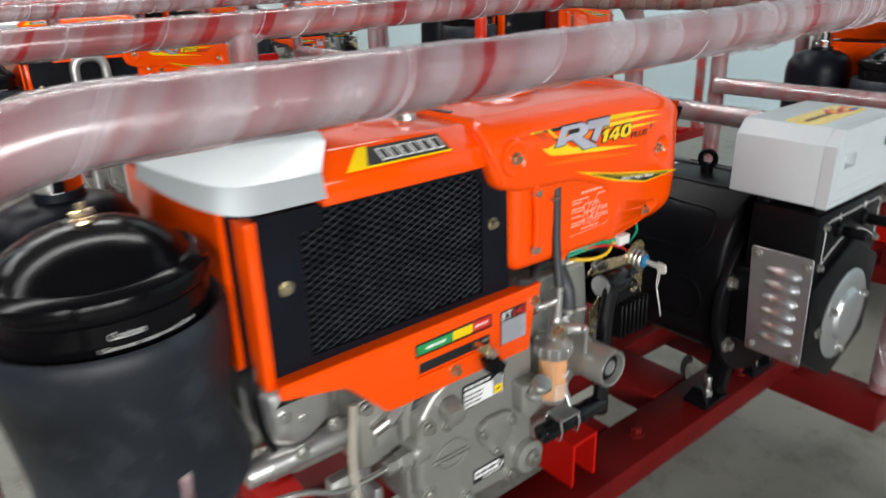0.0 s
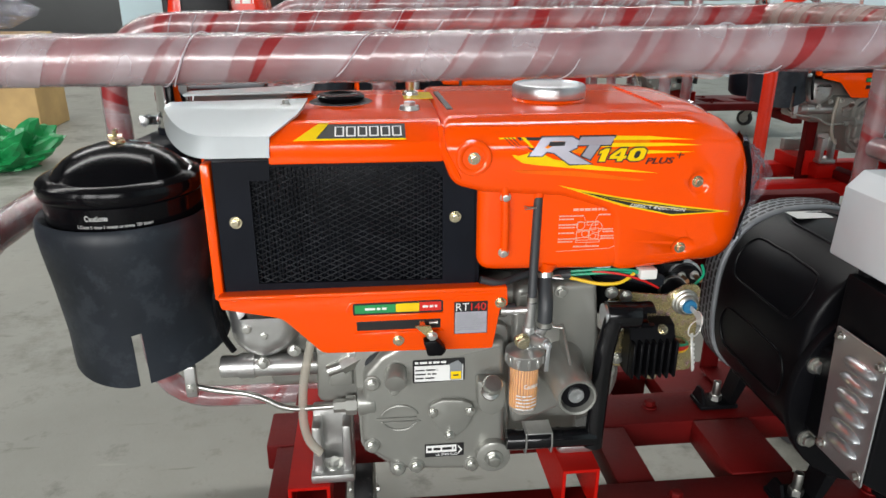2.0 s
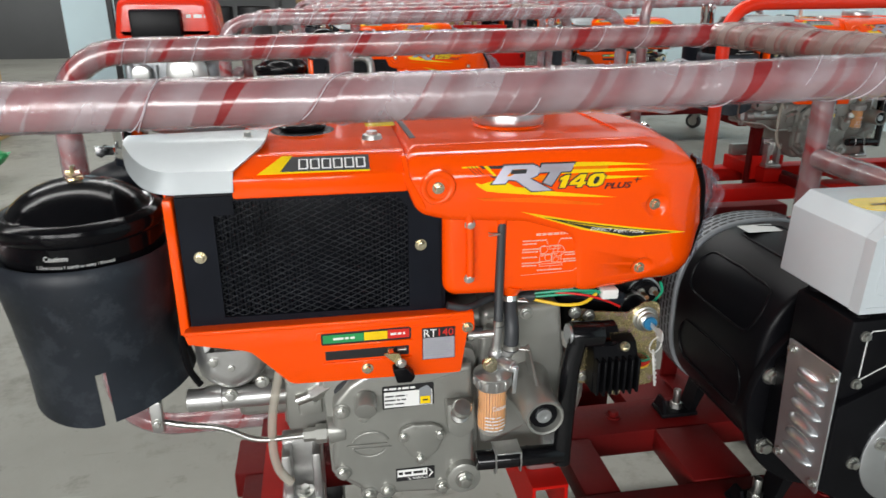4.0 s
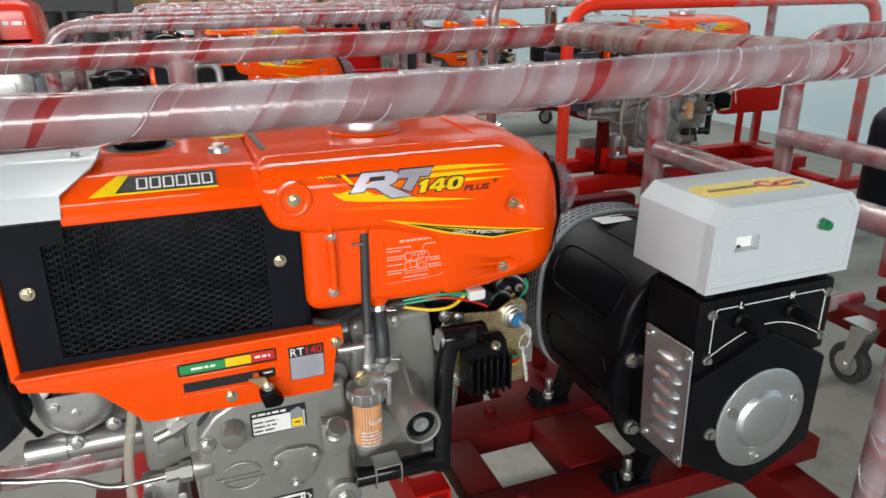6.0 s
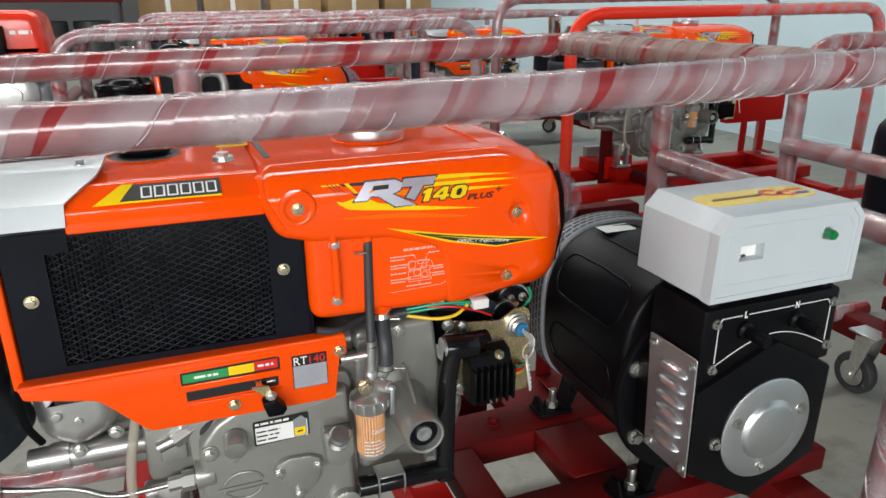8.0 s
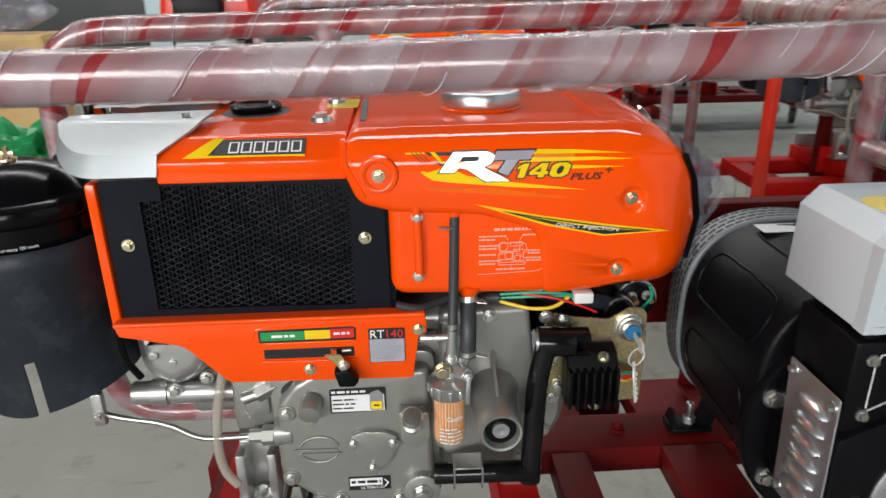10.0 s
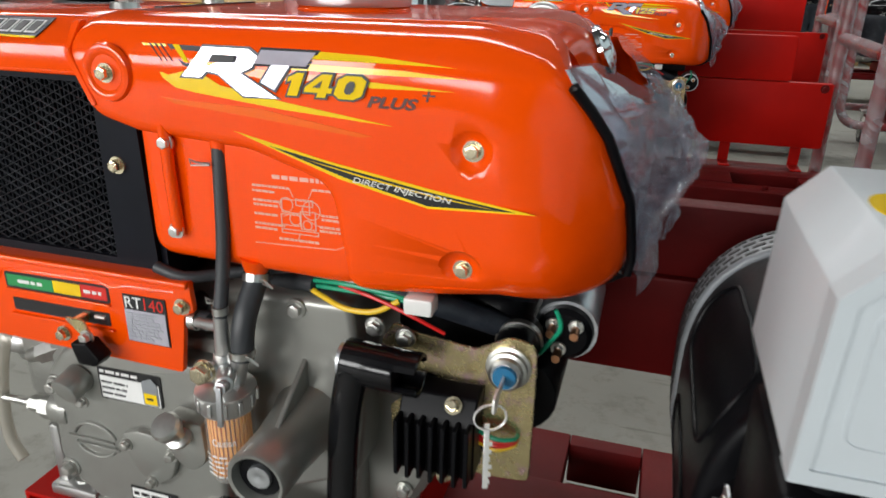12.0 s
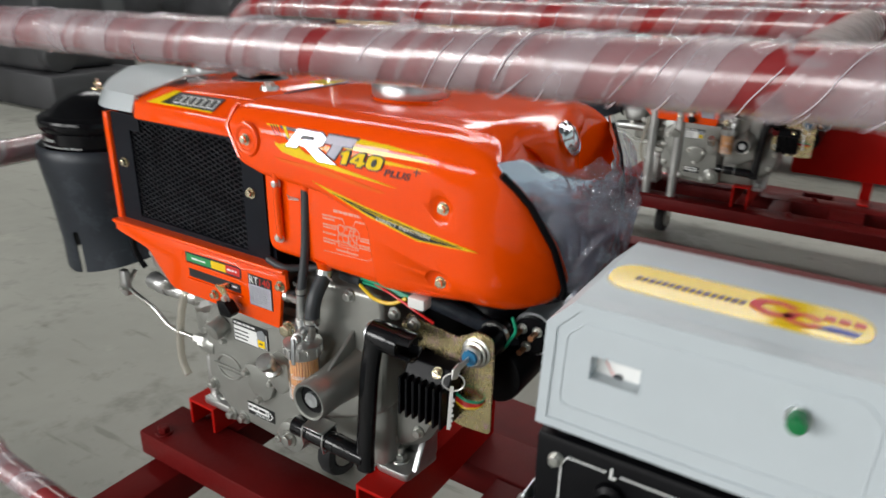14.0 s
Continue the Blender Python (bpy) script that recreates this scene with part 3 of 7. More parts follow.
def film_cords(pts, r, seed, s0, s1, count):
    """Film edges that have rolled up into thin cords, wound round a tube."""
    rnd = random.Random(seed)
    fr = frames_along(pts)
    dist = [0.0]
    for a, b in zip(fr, fr[1:]):
        dist.append(dist[-1] + (b[0] - a[0]).length)
    bm = B()
    for k in range(count):
        s, ang = s0 + (s1 - s0) * (k + rnd.uniform(0.0, 0.8)) / count, rnd.uniform(0, 6.28)
        turn, pitch, thick = rnd.uniform(0.45, 1.0), rnd.uniform(0.055, 0.12), rnd.uniform(0.0003, 0.0006)
        line = []
        for i in range(25):
            t = i / 24
            q = s + turn * pitch * t + 0.004 * noise.noise(Vector((t * 3, k, seed)))
            j = 0
            while j < len(dist) - 2 and dist[j + 1] < q:
                j += 1
            f = min(1.0, (q - dist[j]) / max(1e-6, dist[j + 1] - dist[j]))
            p, u, v = (fr[j][m].lerp(fr[j + 1][m], f) for m in range(3))
            a0 = ang - 2 * math.pi * turn * t
            line.append(p + (u * math.cos(a0) + v * math.sin(a0)).normalized() * (r + 0.0021))
        add(bm, tube(line, thick, 6))
    return bm


FILMEDGE = surface("rolled_film_edge", (0.62, 0.54, 0.58), 0.28, 0, 0.3, 0.1, 40, 200, 0.0)


def wrapped_tube(name, pts, parent, seed, pitch=0.08, share=0.60, start=0.0, end=0.0, film=None, paint=None, label="red tube wound with milky stretch film"):
    ob = part(name, tube(pts, TUBE_R, 20), paint or REDTUBE, parent, label)
    if start < 9:
        part("plastic_wrap", spiral_film(pts, TUBE_R, pitch, share, seed=seed, start=start, end=end), film or THINFILM, ob, "milky stretch film wound in a spiral")
    return ob


def generator_frame(label):
    """Tubular carrying frame on casters: two hoops, rails and a welded base of red beams."""
    f = thing("generator_frame", (0.6, 0.78, FLOOR), label, "generator frame", "generator frames")
    low = 0.285
    front = bent([(0.27, 0.417, low), (-0.026, 0.417, low), (-0.026, 0.417, 1.084), (0.50, 0.417, 1.087), (0.90, 0.417, 1.094), (1.20, 0.417, 1.101), (1.53, 0.417, 1.109), (1.53, 0.417, 0.30)], 0.13, 8)
    hoop = wrapped_tube("front_hoop", front, f, 3, pitch=0.088, film=FILM)
    cords = film_cords(front, TUBE_R, 21, 1.05, 1.95, 7)
    add(cords, film_cords(front, TUBE_R, 22, 1.95, 2.50, 16))
    part("film_edge", cords, FILMEDGE, hoop, "rolled white edges of the film", kind="stuff")
    rear = bent([(0.40, 1.12, low), (-0.012, 1.12, low), (-0.012, 1.12, 1.080), (1.55, 1.12, 1.103), (1.55, 1.12, 0.30)], 0.13, 8)
    hoop = wrapped_tube("rear_hoop", rear, f, 5, pitch=0.088, share=0.52)
    part("film_edge", film_cords(rear, TUBE_R, 23, 1.1, 2.4, 12), FILMEDGE, hoop, "rolled white edges of the film", kind="stuff")
    wrapped_tube("cross_bar", [(1.265, 1.10, 1.100), (1.265, 0.77, 1.102), (1.265, 0.437, 1.102)], f, 7, pitch=0.075, share=0.62, film=DUSTFILM, label="dusty red tube under old film")
    wrapped_tube("middle_post", [(0.497, 1.12, 0.345), (0.497, 1.12, 0.7), (0.497, 1.12, 1.075)], f, 11, label="red post below the rear rail")
    wrapped_tube("end_rail", [(-0.05, 0.437, 0.83), (-0.05, 0.78, 0.83), (-0.05, 1.10, 0.83)], f, 13, pitch=0.07, share=0.95)
    wrapped_tube("end_rail", [(1.53, 0.437, 0.83), (1.54, 0.78, 0.83), (1.55, 1.10, 0.83)], f, 15, pitch=0.07, share=0.95)
    for at, s, seed in (((0.50, 1.12, 1.078), (0.045, 0.030, 0.032), 2), ((0.785, 0.416, 1.074), (0.060, 0.024, 0.012), 4), ((1.262, 0.417, 1.102), (0.05, 0.028, 0.029), 6), ((1.262, 1.12, 1.099), (0.026, 0.028, 0.028), 8)):
        part("torn_film", crumple(at, *s, seed), FILM, f, "torn bunch of stretch film")
    part("front_beam", box(0.255, 1.60, 0.577, 0.677, 0.295, 0.345, 0.004), RED, f)
    part("rear_beam", box(0.255, 1.60, 0.842, 0.95, 0.290, 0.345, 0.004), RED, f)
    part("tray_plate", box(0.42, 0.965, 0.952, 1.083, 0.293, 0.335, 0.003), RED, f)
    part("tray_plate", box(1.078, 1.465, 0.952, 1.083, 0.293, 0.335, 0.003), RED, f)
    part("tray_edge", box(0.966, 1.077, 1.055, 1.083, 0.2625, 0.335, 0.003), RED, f)
    part("tray_bottom", box(0.966, 1.077, 0.952, 1.054, 0.255, 0.262, 0.002, 1), RED, f)
    part("left_cross_beam", box(0.275, 0.405, 0.679, 0.840, 0.296, 0.342, 0.003), RED, f)
    part("right_cross_beam", box(0.878, 0.945, 0.679, 0.840, 0.296, 0.342, 0.003), RED, f)
    part("alternator_cross_beam", box(1.085, 1.20, 0.679, 0.840, 0.296, 0.347, 0.003), RED, f)
    part("end_cross_beam", box(1.44, 1.52, 0.679, 0.840, 0.296, 0.342, 0.003), RED, f)
    for x0, x1, y0, top in ((0.318, 0.385, 0.648, 0.400), (0.754, 0.8145, 0.608, 0.432)):
        ch = prism([(x0, 0.347), (x0 + 0.006, 0.347), (x0 + 0.006, top - 0.006), (x1 - 0.006, top - 0.006), (x1 - 0.006, 0.347), (x1, 0.347), (x1, top), (x0, top)], y0, 0.945, 0.001, 1)
        part("mounting_channel", ch, RED_BRIGHT, f, "red steel channel under the engine foot")
    for x0, x1 in ((0.285, 0.36), (1.47, 1.55)):
        part("lower_skid", box(x0, x1, 0.395, 1.145, 0.225, 0.292, 0.004), RED, f)
    for x, y in ((0.30, 0.60), (0.96, 0.63), (1.30, 0.615), (1.02, 0.90)):
        shared("base_bolt", BOLT_BASE, f, (x, y, 0.345), UPWARD, "painted red bolt")
    for x, y, a in ((0.325, 0.47, 0.4), (0.43, 0.919, 1.53), (1.51, 0.80, 1.2), (1.51, 1.07, 2.2)):
        caster(f, x, y, 0.29 if x == 0.43 else 0.225, a)
    return f


def belt_guard(x0, x1, y, z0, z1, foot, label, paint=None):
    paint = paint or RED
    g = thing("belt_guard", ((x0 + x1) / 2, y, foot), label, "belt guard", "belt guards")
    zm = z0 + (z1 - z0) * 0.60
    part("cover_sheet", prism(rounded([(x0, z0, 0.012), (x1, z0, 0.012), (x1, zm - 0.002, 0.006), (x0, zm - 0.002, 0.006)]), y, y + 0.045, 0.003), paint, g, "red sheet-metal guard")
    part("upper_sheet", prism(rounded([(x0, zm + 0.001, 0.006), (x1 - 0.15, zm + 0.001, 0.006), (x1 - 0.15, z1, 0.012), (x0, z1, 0.012)]), y + 0.004, y + 0.041, 0.003), paint, g, "upper red guard sheet")
    for x in (x0 + 0.05, x1 - 0.03):
        shared("guard_bolt", BOLT_BASE, g, (x, y, zm - 0.02))
    for x in (x0 + 0.45 * (x1 - x0), x1 - 0.08):
        part("leg", box(x - 0.02, x + 0.02, y + 0.046, y + 0.052, foot, z0 + 0.10, 0.001, 1), paint, g)
        part("leg_foot", box(x - 0.02, x + 0.02, y - 0.045, y + 0.052, foot, foot + 0.005, 0.001, 1), paint, g)
    return g


BOLT_BASE = hex_bolt(0.011, 0.014, RED)


# ---- diesel engine ----
def hug(bm, mid=9.0):
    """Lays print and sheet on the curves of the cover: it rolls inwards at the shoulder and leans in towards its foot."""
    for v in bm.verts:
        z = v.co.z
        w = min(0.97, max(0.0, (z - 0.955) / 0.0362))
        lean = 0.011 * max(0.0, (0.93 - z) / 0.155) ** 1.3
        swell = 1.75 * max(0.0, min(z, 0.955) - 0.925) ** 2 + 0.105 * max(0.0, z - 0.955)
        v.co.y += (1 if v.co.y < mid else -1) * (swell + 0.048 * (1 - math.sqrt(1 - w * w)) + lean)
    return bm


def decal(name, pts, y, mat, parent, label="", depth=0.0005):
    return part(name, hug(prism(pts, y - depth, y)), mat, parent, label)


def grow(pts, d):
    """A closed outline set off outwards by d."""
    k = len(pts)
    vs = [Vector(p) for p in pts]
    sign = 1 if sum(vs[i - 1].x * vs[i].y - vs[i].x * vs[i - 1].y for i in range(k)) > 0 else -1
    res = []
    for i in range(k):
        a, b = (vs[i] - vs[i - 1]).normalized(), (vs[(i + 1) % k] - vs[i]).normalized()
        na, nb = Vector((a.y, -a.x)) * sign, Vector((b.y, -b.x)) * sign
        m = (na + nb).normalized()
        res.append(tuple(vs[i] + m * min(2.0 * d, d / max(0.3, m.dot(na)))))
    return res


def arc8(x0, x1, z0, z1, cut):
    cx, cz = (x1 - x0) * cut, (z1 - z0) * cut * 0.8
    return [(x0 + cx, z0), (x1 - cx, z0), (x1, z0 + cz), (x1, z1 - cz), (x1 - cx, z1), (x0 + cx, z1), (x0, z1 - cz), (x0, z0 + cz)]


# heavy slanted figures in a unit square: outline, and the opening inside it where there is one
FIGURES = {
    "1": (0.62, [(0.25, 0), (0.85, 0), (0.85, 1), (0.45, 1), (0.0, 0.80), (0.0, 0.58), (0.25, 0.68)], None),
    "4": (1.0, [(0.52, 0), (0.84, 0), (0.84, 0.20), (1, 0.20), (1, 0.42), (0.84, 0.42), (0.84, 1), (0.46, 1), (0, 0.42), (0, 0.20), (0.52, 0.20)], [(0.54, 0.42), (0.54, 0.72), (0.28, 0.42)]),
    "0": (1.0, arc8(0, 1, 0, 1, 0.24), arc8(0.34, 0.66, 0.22, 0.78, 0.3)),
    "2": (1.0, [(0, 0), (1, 0), (1, 0.22), (0.46, 0.22), (1, 0.60), (1, 0.86), (0.84, 1), (0.16, 1), (0, 0.86), (0, 0.64), (0.33, 0.64), (0.36, 0.78), (0.64, 0.78), (0.66, 0.66), (0, 0.20)], None),
    "5": (1.0, [(0, 0.14), (0.16, 0), (0.84, 0), (1, 0.14), (1, 0.50), (0.86, 0.64), (0.36, 0.64), (0.36, 0.78), (1, 0.78), (1, 1), (0.04, 1), (0.04, 0.44), (0.62, 0.44), (0.68, 0.38), (0.68, 0.28), (0.62, 0.20), (0.36, 0.20), (0.32, 0.30), (0, 0.30)], None),
}


def digits(word, x0, x1, z0, z1, y, d=0.0, hole=False):
    """A number in heavy slanted figures, grown by d, or only the openings inside the figures."""
    unit = (x1 - x0) / (sum(FIGURES[ch][0] for ch in word) + 0.10 * (len(word) - 1))
    bm, x = B(), x0
    for ch in word:
        w, line, opening = FIGURES[ch]
        pts = opening if hole else line
        if pts:
            pts = [(x + px * unit * w + 0.38 * (z1 - z0) * pz, z0 + (z1 - z0) * pz) for px, pz in pts]
            add(bm, prism(grow(pts, d) if d else pts, y - 0.0004, y))
        x += unit * (w + 0.10)
    return bm


SEATS = ((0.906, 0.905, 0.5930), (0.898, 0.806, 0.6035))


def press_seats(ob, centres, radius):
    """Sinks round seats into a sheet."""
    cutters = []
    for c in centres:
        bm = B()
        bmesh.ops.create_uvsphere(bm, u_segments=32, v_segments=20, radius=radius)
        for f in bm.faces:
            f.smooth = True
        me = bpy.data.meshes.new("seat")
        bm.to_mesh(me)
        bm.free()
        me.materials.append(ob.data.materials[0])
        cut = bpy.data.objects.new("seat", me)
        scene.collection.objects.link(cut)
        cut.location = c
        mod = ob.modifiers.new("seat", "BOOLEAN")
        mod.operation, mod.object, mod.solver = "DIFFERENCE", cut, "EXACT"
        cutters.append(cut)
    bpy.context.view_layer.update()
    me = bpy.data.meshes.new_from_object(ob.evaluated_get(bpy.context.evaluated_depsgraph_get()))
    ob.modifiers.clear()
    ob.data = me
    me.set_sharp_from_angle(angle=radians(60))
    for cut in cutters:
        bpy.data.objects.remove(cut)


def engine(number, label):
    e = thing("diesel_engine", (0.6, 0.787, 0.40), label, "diesel engine", "diesel engines")
    CY = 0.787

    # cover over the tank: its end sweeps inwards like a bow, more so towards the foot
    def end_x(z):
        pts = ((0.765, 1.018), (0.80, 1.024), (0.856, 1.019), (0.915, 0.997), (0.976, 0.966), (1.0, 0.952))
        for (za, xa), (zb, xb) in zip(pts, pts[1:]):
            if z <= zb:
                return xa + (xb - xa) * max(0.0, z - za) / (zb - za)
        return pts[-1][1]

    def end_depth(z):
        return 0.006 + 0.092 * min(1.0, max(0.0, (0.982 - z) / 0.182)) ** 0.95

    def bow(x, z):
        u = min(1.0, max(0.0, (x - end_x(z) + 0.095) / 0.095))
        v = min(1.0, max(0.0, (0.825 - z) / 0.058)) * min(1.0, max(0.0, (x - 0.81) / 0.10))
        return end_depth(z) * u ** 2.4 + 0.045 * v ** 2.2 * (1 - u ** 2)
    def fall(x, y, z):
        """How far the shoulder drops where the top runs out over the lamp."""
        t = min(1.0, max(0.0, (x - 0.880) / 0.085))
        k = min(1.0, max(0.0, (z - 0.925) / 0.060)) * min(1.0, max(0.0, (abs(y - CY) - 0.085) / 0.075))
        return 0.0175 * t * t * k
    cov = rounded([(0.553, 0.956, 0.03), (0.572, 0.908, 0.03), (0.615, 0.896, 0.04), (0.72, 0.889, 0.06), (0.790, 0.866, 0.03), (0.797, 0.776, 0.022), (0.880, 0.774, 0.05),
                   (0.975, 0.769, 0.04), (1.018, 0.780, 0.032), (1.025, 0.812, 0.02), (1.019, 0.858, 0.03), (0.997, 0.915, 0.03), (0.961, 0.991, 0.035), (0.90, 0.9925, 0.06), (0.562, 0.991, 0.022)], 7)
    shell = pillow(cov, 0.592, 2 * CY - 0.592, 0.012)

    def cut(co, no):
        bmesh.ops.bisect_plane(shell, geom=list(shell.verts) + list(shell.edges) + list(shell.faces), plane_co=co, plane_no=no, dist=1e-5)
    for yc in (0.704, 2 * CY - 0.704):
        cut((0, yc, 0), (0, 1, 0))
    for z in (0.932, 0.942, 0.950, 0.955, 0.959, 0.963, 0.967, 0.972, 0.977, 0.982, 0.986, 0.9885, 0.990):
        cut((0, 0, z), (0, 0, 1))
    for i in range(13):
        cut((0.870 + i * 0.0125, 0, 0.90), (0.92, 0, 0.39))
    for i in range(6):
        cut((0, 0, 0.778 + i * 0.009), (0, 0, 1))
    for z in (0.85, 0.88, 0.912):
        cut((0, 0, z), (0, 0, 1))
    for f in shell.faces:
        c = f.calc_center_median()
        f.select_set(c.z > 0.925 or c.x > 0.83)
    for v in shell.verts:
        if abs(v.co.y - CY) < CY - 0.7035:
            if v.co.x > 0.93:
                v.co.x = 0.93 + (v.co.x - 0.93) * 0.60
        elif abs(v.co.y - CY) > CY - 0.62:
            v.co.y += bow(v.co.x, v.co.z) * (1 if v.co.y < CY else -1)
    hug(shell, CY)
    for v in shell.verts:
        v.co.z -= fall(v.co.x, v.co.y, v.co.z)
    cover = part("tank_cover", shell, ORANGE, e, "glossy orange enamelled tank cover", angle=60)
    press_seats(cover, [(x, y - 0.0135, z) for x, z, y in SEATS], 0.0215)
    tank = rounded([(0.607, 0.782, 0.024), (0.815, 0.777, 0.024), (0.815, 0.935, 0.024), (0.607, 0.935, 0.024)], 5)
    part("fuel_tank", pillow(tank, 0.602, 2 * CY - 0.602, 0.016), ORANGE, e, "orange fuel tank side")
    top = rounded([(0.603, 0.938, 0.004), (0.6055, 0.964, 0.006), (0.645, 0.986, 0.02), (0.72, 0.989, 0.01), (2 * CY - 0.72, 0.989, 0.01), (2 * CY - 0.645, 0.986, 0.02), (2 * CY - 0.6055, 0.964, 0.006), (2 * CY - 0.603, 0.938, 0.004)], 4)
    rad_top = part("radiator_cover", prism(top, 0.338, 0.560, 0.003, 2, plane="yz"), ORANGE, e, "orange sheet cover over the radiator")
    part("cover_lip", hug(prism(rounded([(0.553, 0.984, 0.004), (0.556, 0.958, 0.01), (0.578, 0.916, 0.012), (0.583, 0.918, 0.004), (0.562, 0.960, 0.01), (0.560, 0.984, 0.002)]), 0.5902, 0.600, 0.0008, 1)), ORANGE, cover)
    # cap, neck and top fittings
    part("tank_neck", lathe([(0.058, 0.0), (0.056, 0.008), (0.053, 0.012), (0.05, 0.013), (0.0, 0.013)], (0.738, 0.775, 0.9835), seg=32), ORANGE, cover)
    capm = lathe([(0.0545, 0.0), (0.0555, 0.003), (0.0555, 0.015), (0.053, 0.019), (0.046, 0.020), (0.044, 0.018), (0.0, 0.0175)], (0.738, 0.775, 0.9955), seg=64)
    for v in capm.verts:
        d = Vector((v.co.x - 0.738, v.co.y - 0.775))
        if d.length > 0.054 and int(round(math.atan2(d.y, d.x) / (2 * math.pi) * 64)) % 2:
            v.co.x, v.co.y = 0.738 + d.x * 0.985, 0.775 + d.y * 0.985
    part("tank_cap", capm, ALU, cover, "knurled silver fuel cap")
    for pts in ([(0.574, 0.690), (0.582, 0.690), (0.578, 0.86), (0.570, 0.86)], [(0.888, 0.690), (0.894, 0.693), (0.872, 0.76), (0.835, 0.81), (0.832, 0.805), (0.865, 0.755)]):
        part("top_groove", prism(pts, 0.9895, 0.9922, plane="xy"), INK, cover, "dark groove in the sheet top")
    part("top_sticker", prism(rounded([(0.520, 0.80, 0.004), (0.565, 0.80, 0.004), (0.565, 0.87, 0.004), (0.520, 0.87, 0.004)]), 0.9893, 0.9900, plane="xy"), YELLOW, rad_top, "dull yellow caution sticker")
    part("filler_recess", lathe([(0.047, 0.0), (0.043, 0.002), (0.0, 0.0015)], (0.425, CY, 0.9890)), BLACK, rad_top)
    part("radiator_cap", lathe([(0.030, 0.0), (0.034, 0.004), (0.036, 0.009), (0.033, 0.012), (0.026, 0.0125), (0.024, 0.010), (0.0, 0.0105)], (0.425, CY, 0.9885)), BLACK_GLOSS, rad_top, "black radiator filler cap")
    post = cyl((0.523, 0.712, 0.987), (0.523, 0.712, 0.994), 0.015, 0.013, 16)
    add(post, cyl((0.523, 0.712, 0.992), (0.523, 0.712, 0.999), 0.0085, seg=6))
    part("lifting_stud", post, ZINC, rad_top)
    post = cyl((0.532, 0.845, 0.987), (0.532, 0.845, 0.995), 0.013, 0.012, 16)
    add(post, cyl((0.532, 0.845, 0.993), (0.532, 0.845, 1.045), 0.0068, seg=14, bevel=0.001))
    part("lifting_stud", post, ZINC, rad_top, "tall bright stud on the radiator cover")
    # silver corner covers, front and rear
    for s in (1, -1):
        def yy(v):
            return v if s > 0 else 2 * CY - v
        bm = B()
        # flat top, wide slope and upright lip that runs round the corner, folded from one sheet
        def even(pts, radius, n=20):
            line = bent(pts, radius, 6)
            dist = [0.0]
            for a, b in zip(line, line[1:]):
                dist.append(dist[-1] + (b - a).length)
            res = []
            for i in range(n + 1):
                d = dist[-1] * i / n
                k = max(q for q in range(len(line) - 1) if dist[q] <= d + 1e-9)
                res.append(line[k].lerp(line[k + 1], (d - dist[k]) / max(1e-9, dist[k + 1] - dist[k])))
            return res
        rows = [even(p, 0.03) for p in (
            [(0.188, 0.752, 0.9945), (0.379, 0.752, 0.998)],
            [(0.190, 0.716, 0.9945), (0.379, 0.676, 0.998)],
            [(0.191, 0.711, 0.9940), (0.374, 0.657, 0.9925)],
            [(0.192, 0.704, 0.9925), (0.214, 0.655, 0.982), (0.246, 0.617, 0.972), (0.341, 0.611, 0.972)],
            [(0.189, 0.705, 0.978), (0.206, 0.650, 0.962), (0.242, 0.605, 0.946), (0.340, 0.6015, 0.947)])]
        vs = [[bm.verts.new((p.x, yy(p.y - 0.0022), p.z + 0.0018)) for p in ring] for ring in rows]
        for a, b in zip(vs, vs[1:]):
            for j in range(20):
                bm.faces.new((a[j], a[j + 1], b[j + 1], b[j]))
        bmesh.ops.recalc_face_normals(bm, faces=bm.faces)
        bmesh.ops.solidify(bm, geom=list(bm.faces), thickness=0.003)
        sc = part("corner_cover", bm, SILVER, e, "silver painted corner cover", angle=16)
        shared("cover_bolt", BOLT_S, sc, (0.354, yy(0.698), 0.9985), UPWARD)

    # radiator
    part("side_post", box(0.2515, 0.264, 0.606, 0.640, 0.752, 0.940, 0.003), ORANGE, e)
    part("radiator_core", box(0.252, 0.60, 0.627, 2 * CY - 0.652, 0.755, 0.942, 0.004), BLACK_DULL, e, "black radiator core")
    part("side_panel", prism(rounded([(0.655, 0.757, 0.01), (2 * CY - 0.61, 0.757, 0.01), (2 * CY - 0.61, 0.94, 0.02), (0.655, 0.94, 0.01)]), 0.244, 0.251, 0.001, 1, plane="yz"), ORANGE, e)
    inner = [(0.336, 0.936), (0.545, 0.933), (0.560, 0.918), (0.563, 0.768), (0.312, 0.773), (0.310, 0.915), (0.336, 0.916)]
    gp = B()
    for i, (a, b) in enumerate((((0.266, 0.757), (0.310, 0.941)),)):
        add(gp, prism([(0.266, 0.757), (0.311, 0.757), (0.311, 0.941), (0.266, 0.941)], 0.611, 0.616))
    add(gp, prism([(0.311, 0.9160), (0.337, 0.916), (0.337, 0.941), (0.311, 0.941)], 0.611, 0.616))
    add(gp, prism([(0.337, 0.934), (0.546, 0.932), (0.560, 0.917), (0.560, 0.941), (0.337, 0.941)], 0.611, 0.616))
    add(gp, prism([(0.560, 0.754), (0.606, 0.752), (0.602, 0.898), (0.560, 0.941)], 0.611, 0.616))
    add(gp, prism([(0.311, 0.757), (0.560, 0.754), (0.560, 0.770), (0.311, 0.773)], 0.611, 0.616))
    bmesh.ops.remove_doubles(gp, verts=gp.verts, dist=0.0004)
    add(gp, prism([(0.602, 0.898), (0.606, 0.752), (0.612, 0.752), (0.612, 0.90)], 0.617, 0.66))
